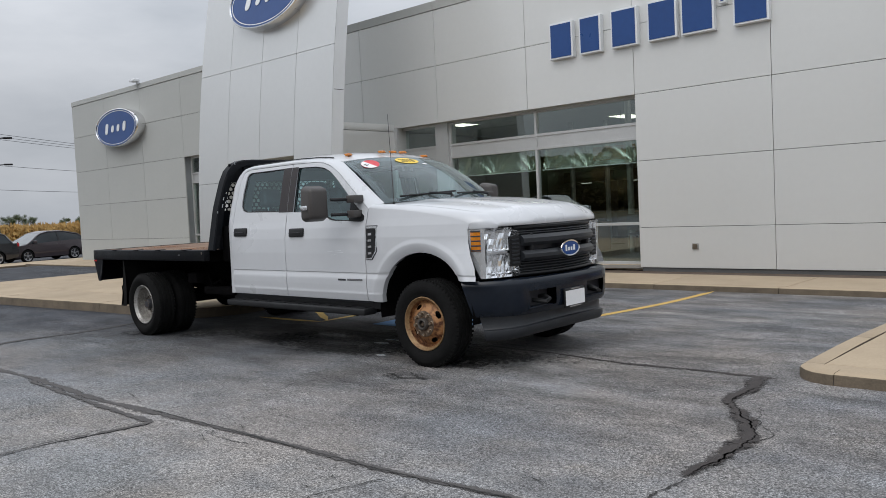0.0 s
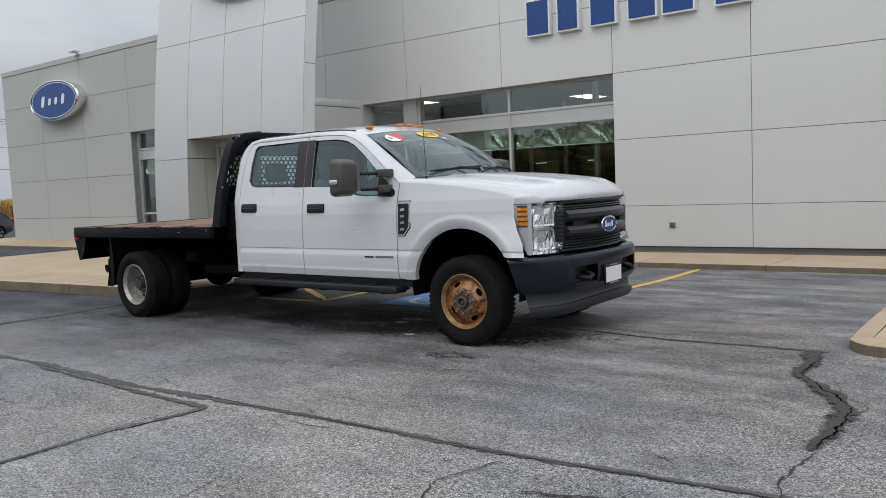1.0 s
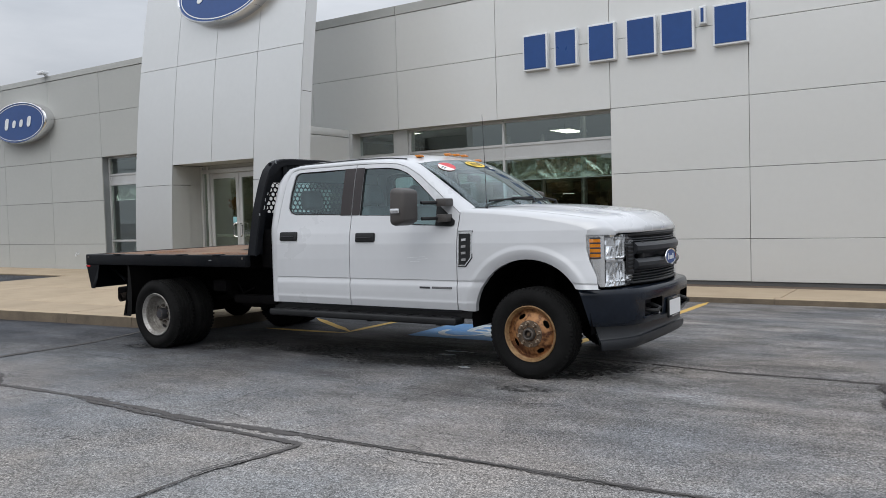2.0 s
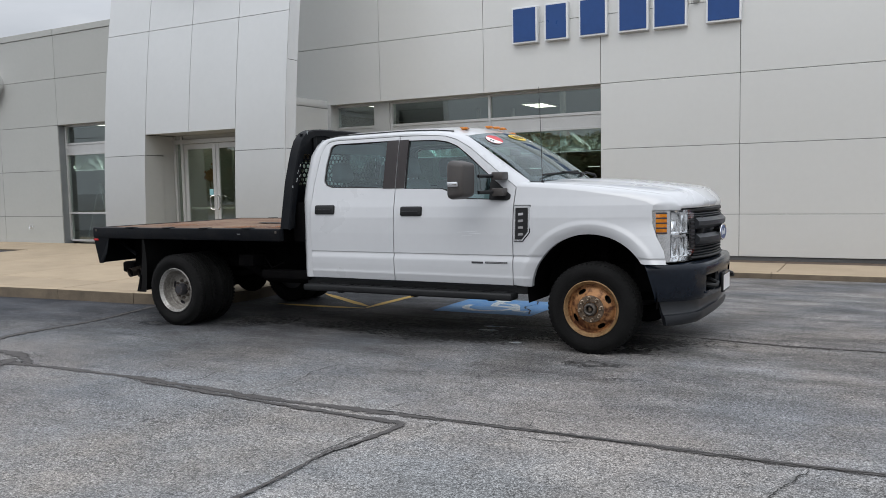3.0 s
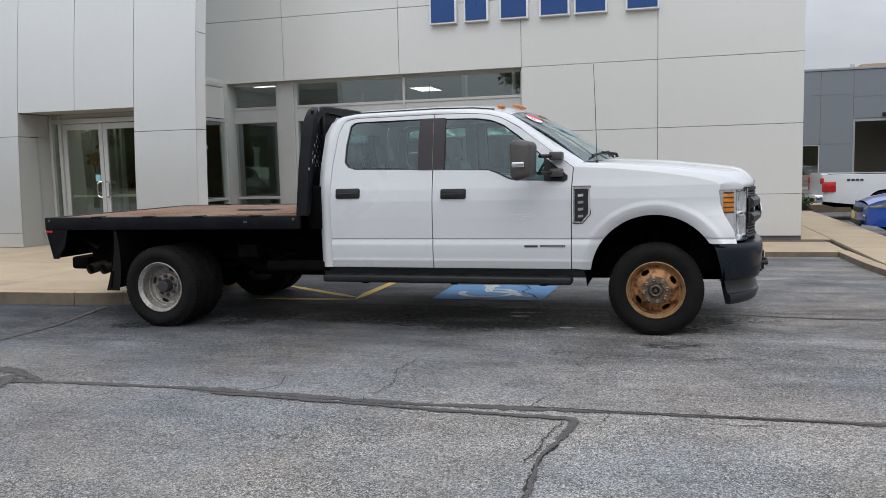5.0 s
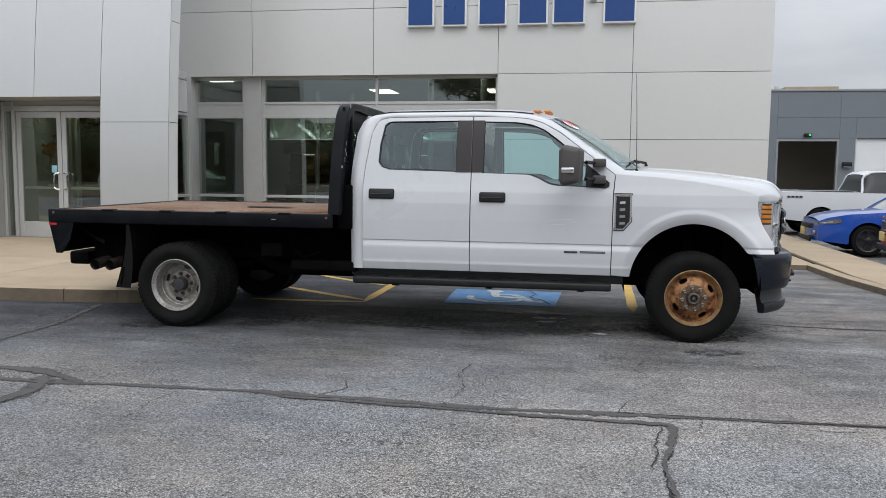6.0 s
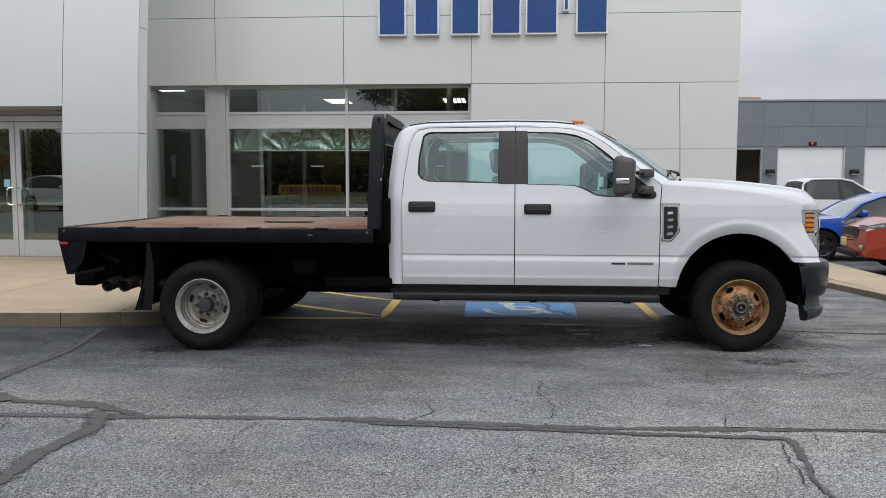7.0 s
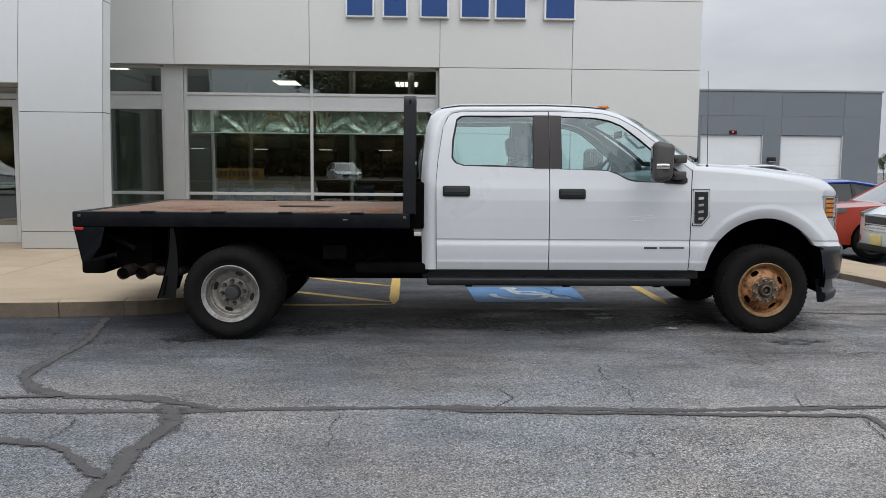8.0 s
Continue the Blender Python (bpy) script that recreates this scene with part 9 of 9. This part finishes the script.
# ---- showroom interior ----
def build_interior():
    # lights after the first two are added to brighten the rooms
    for x, y in ((-11.38, 20.8), (-8.10, 20.8), (-4.8, 20.8), (-21.4, 16.2), (-21.4, 20.0), (-25.5, 17.0), (-11.4, 16.4), (-8.1, 16.4), (-15.0, 17.5)):
        t = thing("ceiling_light", pose(x, y, 3.75), "lit rectangular ceiling light with a white louvre, most added as fill", "ceiling light", "ceiling lights")
        part("frame", boxed(-0.34, 0.34, -0.62, 0.62, -0.05, 0.0), M_SIGNWHITE, t)
        for k in range(5):
            part("tube", boxed(-0.30 + 0.125 * k, -0.21 + 0.125 * k, -0.57, 0.57, -0.058, -0.051), M_TROFFER, t)
    # two fill lights, added to lift the dark entrance block
    for x in (-15.9, -14.5):
        t = thing("ceiling_light", pose(x, 12.6, 2.75), "lit square fill light added in the entrance block", "ceiling light", "ceiling lights")
        part("frame", boxed(-0.30, 0.30, -0.30, 0.30, -0.04, -0.002), M_SIGNWHITE, t)
        part("diffuser", boxed(-0.26, 0.26, -0.26, 0.26, -0.046, -0.040), M_FILLPANEL, t)
    for k, (x0, x1) in enumerate(((-12.20, -9.93), (-9.80, -7.50), (-22.60, -20.05))):
        y = GY + 0.02 if x0 > -20 else WY + 0.28
        bm = bmesh.new()
        rows = []
        rnd = random.Random(30 + k)
        ph = [rnd.uniform(0, 6.28) for _ in range(6)]
        for j in range(13):
            v = j / 12
            row = []
            for i in range(141):
                u = i / 140
                x = x0 + (x1 - x0) * u
                fold = 0.0
                for q, c in enumerate((0.05, 0.48, 0.93)):
                    ang = math.atan2(1.15 - v, (u - c) * 5.0)
                    fold += 0.075 * abs(math.sin(5.5 * ang + ph[q])) ** 0.7 * math.exp(-((u - c) / 0.20) ** 2)
                fold += 0.005 * math.sin(61 * u * (1 - 0.3 * v) + 5 * v + ph[1]) + 0.002 * math.sin(150 * u + 14 * v + ph[2])
                row.append((x, y + 0.05 + fold * (0.5 + 0.5 * math.sin(math.pi * min(1, v * 0.9 + 0.1))), 2.50 - 0.43 * v - 0.02 * v * math.sin(7 * u + ph[3])))
            rows.append(row)
        skin(bm, rows)
        s = thing("plastic_sheet", pose(0, 0, 0), "clear wrinkled plastic sheet hung behind the window head", "plastic sheet", "plastic sheets")
        p = part("sheet", bm, M_SHEET, s)
        p.visible_shadow = False
        part("hem_bar", boxed(x0, x1, y + 0.05, y + 0.075, 2.055, 2.075), M_SIGNWHITE, s)
    for x, y in ((-11.2, 17.5), (-8.6, 18.2)):
        d = thing("sales_desk", pose(x, y, 0.09), "oak sales desk on the showroom floor", "desk", "sales desks")
        part("desktop", boxed(-0.85, 0.85, -0.42, 0.42, 0.70, 0.74, bev=0.008), M_WOODDESK, d)
        for sx in (-0.78, 0.78):
            part("side_panel", boxed(sx - 0.03, sx + 0.03, -0.38, 0.38, 0.0, 0.70), M_WOODDESK, d)
        part("front_panel", boxed(-0.75, 0.75, -0.36, -0.33, 0.15, 0.70), M_WOODDESK, d)
    def chair(m):
        c = thing("visitor_chair", m, "black visitor chair beside a sales desk", "chair", "visitor chairs")
        part("seat", boxed(-0.24, 0.24, -0.24, 0.24, 0.43, 0.49, bev=0.02), M_INK, c)
        part("backrest", boxed(-0.23, 0.23, 0.20, 0.25, 0.55, 0.92, bev=0.02), M_INK, c)
        for x in (-0.21, 0.21):
            for y in (-0.21, 0.21):
                part("leg", boxed(x - 0.015, x + 0.015, y - 0.015, y + 0.015, 0.0, 0.92 if y > 0 else 0.43), M_CHROME, c)
        return c
    first = chair(pose(-11.6, 16.4, 0.09, 0, 0, 170))
    for x, y, a in ((-10.8, 16.4, 190), (-9.0, 16.9, 175), (-8.2, 17.0, 200), (-12.9, 16.0, 90)):
        copy_thing(first, pose(x, y, 0.09, 0, 0, a))
    for x, y in ((-10.9, 19.5), (-7.9, 20.5)):
        s = thing("hanging_banner", pose(x, y, 2.6), "orange fabric banner hung from the ceiling", "banner", "hanging banners")
        part("fabric", boxed(-0.9, 0.9, -0.02, 0.02, -0.16, 0.22, bev=0.01), M_ORANGE, s)
        part("cord", tube(bmesh.new(), [(0, 0, 0.22), (0, 0, 1.15)], 0.006, 5), M_WIRE, s)
    col = thing("showroom_column", pose(-9.3, 17.0, 0.09), "slim pale steel column", "column", "showroom columns")
    part("shaft", tube(bmesh.new(), [(0, 0, 0), (0, 0, 3.66)], 0.075, 16), M_ALU, col)
    part("base_plate", boxed(-0.13, 0.13, -0.13, 0.13, 0.0, 0.02), M_ALU, col)
    copy_thing(col, pose(-7.95, 16.2, 0.09))
    copy_thing(col, pose(-15.6, 14.5, 0.09))
    copy_thing(col, pose(-12.55, 21.5, 0.09))
    copy_thing(col, pose(-13.46, 21.0, 0.09))
    unit = thing("display_unit", pose(-14.6, 23.9, 0.09), "dark brown display unit with a lit strip under its cornice", "cabinet", "display units")
    part("back_board", boxed(-0.86, 0.86, 0.22, 0.26, 0.0, 2.25), M_WOODDARK, unit)
    part("base_cabinet", boxed(-0.86, 0.86, -0.26, 0.215, 0.0, 0.82, bev=0.006), M_WOODDARK, unit)
    part("worktop", boxed(-0.90, 0.90, -0.30, 0.215, 0.825, 0.865, bev=0.006), M_WOODDESK, unit)
    for z in (1.22, 1.55):
        part("shelf", boxed(-0.84, 0.84, -0.05, 0.215, z, z + 0.03), M_WOODDARK, unit)
    part("cornice", boxed(-0.90, 0.90, -0.30, 0.215, 1.89, 2.25, bev=0.008), M_WOODDARK, unit)
    part("strip_lamp", boxed(-0.20, 0.20, -0.32, -0.302, 1.84, 1.862), M_STRIP, unit, "lit white strip lamp")
    for x in (-12.65, -10.65, -8.80):
        copy_thing(unit, pose(x, 23.9, 0.09))
    nt = thing("paper_notice", pose(-13.875, 13.01, 1.74), "white cut paper notice taped inside the side glazing", "notice")
    part("sheet", boxed(-0.004, 0.0, -0.11, 0.11, -0.20, 0.20), M_STICKWHITE, nt)
    part("head_strip", boxed(-0.004, 0.0, -0.17, 0.17, 0.20, 0.28), M_STICKWHITE, nt)
    e = thing("easel", pose(-23.2, 15.0, 0.09), "white display easel behind the wing window", "easel")
    part("leg", tube(bmesh.new(), [(-0.62, 0, 0), (0, 0, 1.62)], 0.022, 6), M_SIGNWHITE, e)
    part("leg", tube(bmesh.new(), [(0.42, 0, 0), (0, 0, 1.62)], 0.022, 6), M_SIGNWHITE, e)
    part("leg", tube(bmesh.new(), [(0.25, 0.6, 0), (0.02, 0, 1.62)], 0.035, 6), M_ALU, e)
    part("ledge", boxed(0.02, 0.36, -0.05, 0.0, 0.80, 0.84, bev=0.006), M_SIGNWHITE, e)
    bunch = thing("autumn_bunch", pose(-15.52, 11.70, 1.75), "bunch of dry orange leaves hung behind the entrance door", "decoration")
    rnd = random.Random(5)
    bm = bmesh.new()
    for _ in range(110):
        c = Vector((rnd.gauss(0, 0.062), 0.02 + abs(rnd.gauss(0, 0.03)), rnd.gauss(0.02, 0.068)))
        u = Vector((rnd.gauss(0, 1), rnd.gauss(0, 0.5), rnd.gauss(0, 1))).normalized() * rnd.uniform(0.03, 0.05)
        w = u.cross(Vector((rnd.gauss(0, 0.4), 1, rnd.gauss(0, 0.4)))) * 0.55
        bm.faces.new([bm.verts.new(c + q) for q in (-u, w, u, -w)])
    part("leaves", bm, M_WREATH, bunch, smooth=False)
    part("stem", tube(bmesh.new(), [(0, 0.03, -0.02), (0.02, 0.03, -0.24)], 0.012, 6), M_BARK, bunch)


build_interior()


# ---- beyond the lot ----
def tree(m, h, seed, leaf, label, group):
    rnd = random.Random(seed)
    t = thing("tree", m, label, "tree", group)
    bm = bmesh.new()
    tips = []
    tube(bm, [(0, 0, -0.1), (0.05 * h * 0.2, 0, h * 0.2), (0.0, 0.03 * h, h * 0.45), (0.03 * h, 0, h * 0.75)], [0.035 * h * 0.6, 0.028 * h * 0.6, 0.02 * h * 0.6, 0.006 * h], 8)
    for k in range(11):
        z = h * rnd.uniform(0.28, 0.72)
        a = k * 2.4 + rnd.uniform(-0.4, 0.4)
        ln = h * rnd.uniform(0.20, 0.34)
        end = Vector((ln * math.cos(a), ln * math.sin(a), z + ln * rnd.uniform(0.35, 0.9)))
        mid = Vector((0, 0, z)).lerp(end, 0.5) + Vector((0, 0, -0.02 * h))
        tube(bm, [(0, 0, z), mid, end], [0.010 * h, 0.007 * h, 0.003 * h], 5)
        tips += [end, mid.lerp(end, 0.5)]
    tips += [Vector((0.03 * h, 0, h * 0.78)), Vector((0, 0, h * 0.86))]
    part("trunk", bm, M_BARK, t)
    bm = bmesh.new()
    for p in tips:
        rad = h * rnd.uniform(0.09, 0.15)
        for _ in range(210):
            d = Vector((rnd.gauss(0, 1), rnd.gauss(0, 1), rnd.gauss(0, 0.8))).normalized() * rad * rnd.random() ** 0.45
            a, e = rnd.uniform(0, 6.28), rnd.uniform(-1, 1)
            u = Vector((math.cos(a), math.sin(a), e)).normalized() * h * rnd.uniform(0.009, 0.018)
            v = u.cross(Vector((rnd.uniform(-1, 1), rnd.uniform(-1, 1), 1))).normalized() * u.length * 0.6
            c = p + d
            bm.faces.new([bm.verts.new(c + q) for q in (u, v, -u, -v)])
    part("crown", bm, leaf, t, smooth=False)
    return t


rt = random.Random(77)
oak = tree(pose(-14.0, -62.0, 0), 12.5, 5, M_LEAF, "green tree across the road, mirrored in the windows", "trees across the road")
amber_tree = tree(pose(-24.0, -58.0, 0), 8.5, 6, M_LEAFOCHRE, "turning ochre tree across the road", "trees across the road")
for k in range(62):
    x = -98 + 2.9 * k + rt.uniform(-1.2, 1.2)
    copy_thing(oak if k % 3 else amber_tree, pose(x, -64 - rt.uniform(0, 16), ground_z(x, -60), 0, 0, rt.uniform(0, 360)) @ Matrix.Scale(rt.uniform(0.50, 0.74), 4))
for k in range(9):
    x = -16.5 + 2.2 * k + rt.uniform(-0.8, 0.8)
    copy_thing(amber_tree if k % 3 else oak, pose(x, -57 - rt.uniform(0, 5), 0, 0, 0, rt.uniform(0, 360)) @ Matrix.Scale(rt.uniform(1.55, 1.95) if k % 3 else 1.2, 4))
for k, (x, y, s) in enumerate(((-215, 76, 0.42), (-220, 80, 0.46), (-228, 86, 0.40), (-221, 92, 0.34), (-232, 101, 0.36), (-225, 109, 0.34), (56, 150, 0.40), (62, 152, 0.46), (68, 150, 0.42), (75, 154, 0.48), (83, 152, 0.44))):
    copy_thing(oak, pose(x, y, ground_z(x, y), 0, 0, 40 * k) @ Matrix.Scale(s, 4))

def build_wood():
    """The dense edge of a wood across the road: one mass of leaf clumps of uneven height."""
    rnd = random.Random(31)
    bm = bmesh.new()
    for k in range(95000):
        x = rnd.uniform(-125, 85)
        top = 9.4 + 1.5 * noise.noise(Vector((x * 0.11, 3.3, 0))) + 0.9 * noise.noise(Vector((x * 0.37, 9.1, 0)))
        z = ground_z(x, -60) + top * rnd.random() ** 0.8
        c = Vector((x, -84 - rnd.uniform(0, 5), z))
        a, e = rnd.uniform(0, 6.28), rnd.uniform(-0.9, 0.9)
        u = Vector((math.cos(a), math.sin(a), e)).normalized() * rnd.uniform(0.24, 0.55)
        w = u.cross(Vector((rnd.uniform(-1, 1), rnd.uniform(-1, 1), 1))).normalized() * u.length * 0.7
        bm.faces.new([bm.verts.new(c + q) for q in (u, w, -u, -w)])
    # added unseen backing sheet that blocks sky between the leaf clumps
    for x in range(-126, 86):
        h0, h1 = (7.4 + 1.6 * noise.noise(Vector((q * 0.11, 3.3, 0))) + 0.8 * noise.noise(Vector((q * 0.9, 5.0, 0))) for q in (x, x + 1))
        bm.faces.new([bm.verts.new(p) for p in ((x, -90.5, -1.0), (x + 1, -90.5, -1.0), (x + 1, -90.5, h1), (x, -90.5, h0))])
    ob = new("wood_edge", mesh_of("wood_edge", bm, M_WOOD, False))
    tagged(ob, "dense dark green and ochre wood edge across the road", "wood", "", "stuff")


build_wood()
verge = bmesh.new()
skin(verge, [[(x, y, ground_z(x, y) + 0.012 + 0.03 * noise.noise(Vector((x * 0.2, y * 0.2, 0)))) for x in range(-124, 86, 6)] for y in range(-82, -20, 4)])
solid("ground_verge", verge, M_VERGE, "olive-brown rough grass across the road", "grass", "structure", smooth=True)
banner = thing("fence_banner", pose(-26.0, -50.0, ground_z(-26, -50)), "long yellow banner with dark lettering bars on a fence", "banner")
part("sheet", boxed(-3.2, 3.2, -0.02, 0.02, 0.15, 1.15, bev=0.01), M_BANNER, banner)
for k in range(13):
    part("letter_bar", boxed(-2.9 + 0.44 * k, -2.62 + 0.44 * k, 0.02, 0.03, 0.40, 0.92), M_INK, banner)
for x in (-3.1, 0, 3.1):
    part("post", tube(bmesh.new(), [(x, -0.06, -0.05), (x, -0.06, 1.3)], 0.04, 8), M_BARK, banner)


def build_corn():
    bm = bmesh.new()
    rnd = random.Random(21)
    for k in range(9000):
        y = rnd.uniform(14, 95)
        x = -66 - 0.25 * y - 40 * rnd.random() ** 2
        z = ground_z(x, y)
        h = rnd.uniform(1.7, 2.35)
        a = rnd.uniform(0, 6.28)
        dx, dy = 0.05 * math.cos(a), 0.05 * math.sin(a)
        bm.faces.new([bm.verts.new(p) for p in ((x - dx, y - dy, z), (x + dx, y + dy, z), (x + dx * 0.5, y + dy * 0.5, z + h), (x - dx * 0.5, y - dy * 0.5, z + h))])
        for _ in range(3):
            zz = z + h * rnd.uniform(0.35, 0.95)
            a = rnd.uniform(0, 6.28)
            d = Vector((math.cos(a), math.sin(a), 0)) * rnd.uniform(0.3, 0.55)
            b = Vector((x, y, zz))
            sd = Vector((-d.y, d.x, 0)).normalized() * 0.06
            bm.faces.new([bm.verts.new(q) for q in (b - sd, b + sd, b + d * 0.6 + Vector((0, 0, 0.12)), b + d + Vector((0, 0, -0.2)))])
    ob = new("corn_field", mesh_of("corn_field", bm, M_CORN, False))
    tagged(ob, "ripe golden corn field beyond the lot", "corn", "", "stuff")
    bm = boxed(-400, -62, 8, 260, -2, -0.62)
    solid("field_soil", bm, M_SOIL, "dry grassy field soil beyond the lot", "field", "structure")


build_corn()


def build_cables():
    d = Vector((-0.55, 0.835))
    p0, p1 = Vector((-56.7, 19.5)) - d * 39, Vector((-56.7, 19.5)) + d * 62
    for p, h in ((p0, 9.6), (p1, 9.4)):
        z = ground_z(p.x, p.y)
        pole = thing("utility_pole", pose(p.x, p.y, z), "wooden utility pole carrying cables", "utility pole", "utility poles")
        part("shaft", tube(bmesh.new(), [(0, 0, -0.3), (0, 0, h)], [0.16, 0.11], 10), M_BARK, pole)
        part("cross_arm", boxed(-1.2, 1.2, -0.07, 0.07, h - 0.75, h - 0.6), M_BARK, pole)
        if p is p0:
            for off, zz in ((-0.9, 8.95), (0.0, 9.0), (0.9, 9.05), (0.0, 7.1), (0.1, 5.5)):
                pts = []
                for i in range(25):
                    u = i / 24
                    q = p0.lerp(p1, u)
                    pts.append((q.x - p.x + off, q.y - p.y, zz - 4 * 1.3 * u * (1 - u)))
                part("cable", tube(bmesh.new(), pts, 0.014, 5), M_WIRE, pole)


build_cables()


def lot_lamp(x, y, h, reach, turn):
    """A tall pole with a flat lamp head on a short arm."""
    own = thing("lot_lamp", pose(x, y, ground_z(x, y), 0, 0, turn), "tall dark lot lamp with a flat shoebox head", "street lamp", "lot lamps")
    part("pole", tube(bmesh.new(), [(0, 0, -0.2), (0, 0, h)], [0.10, 0.07], 10), M_BLACKP, own)
    part("arm", tube(bmesh.new(), [(0, 0, h - 0.12), (reach * 0.6, 0, h - 0.08)], 0.04, 8), M_BLACKP, own)
    part("head", boxed(reach * 0.55, reach, -0.2, 0.2, h - 0.14, h, bev=0.04), M_BLACKP, own)


lot_lamp(-62.9, 21.6, 8.45, 1.3, 70)
lot_lamp(-75.9, 26.0, 7.55, 1.5, 70)
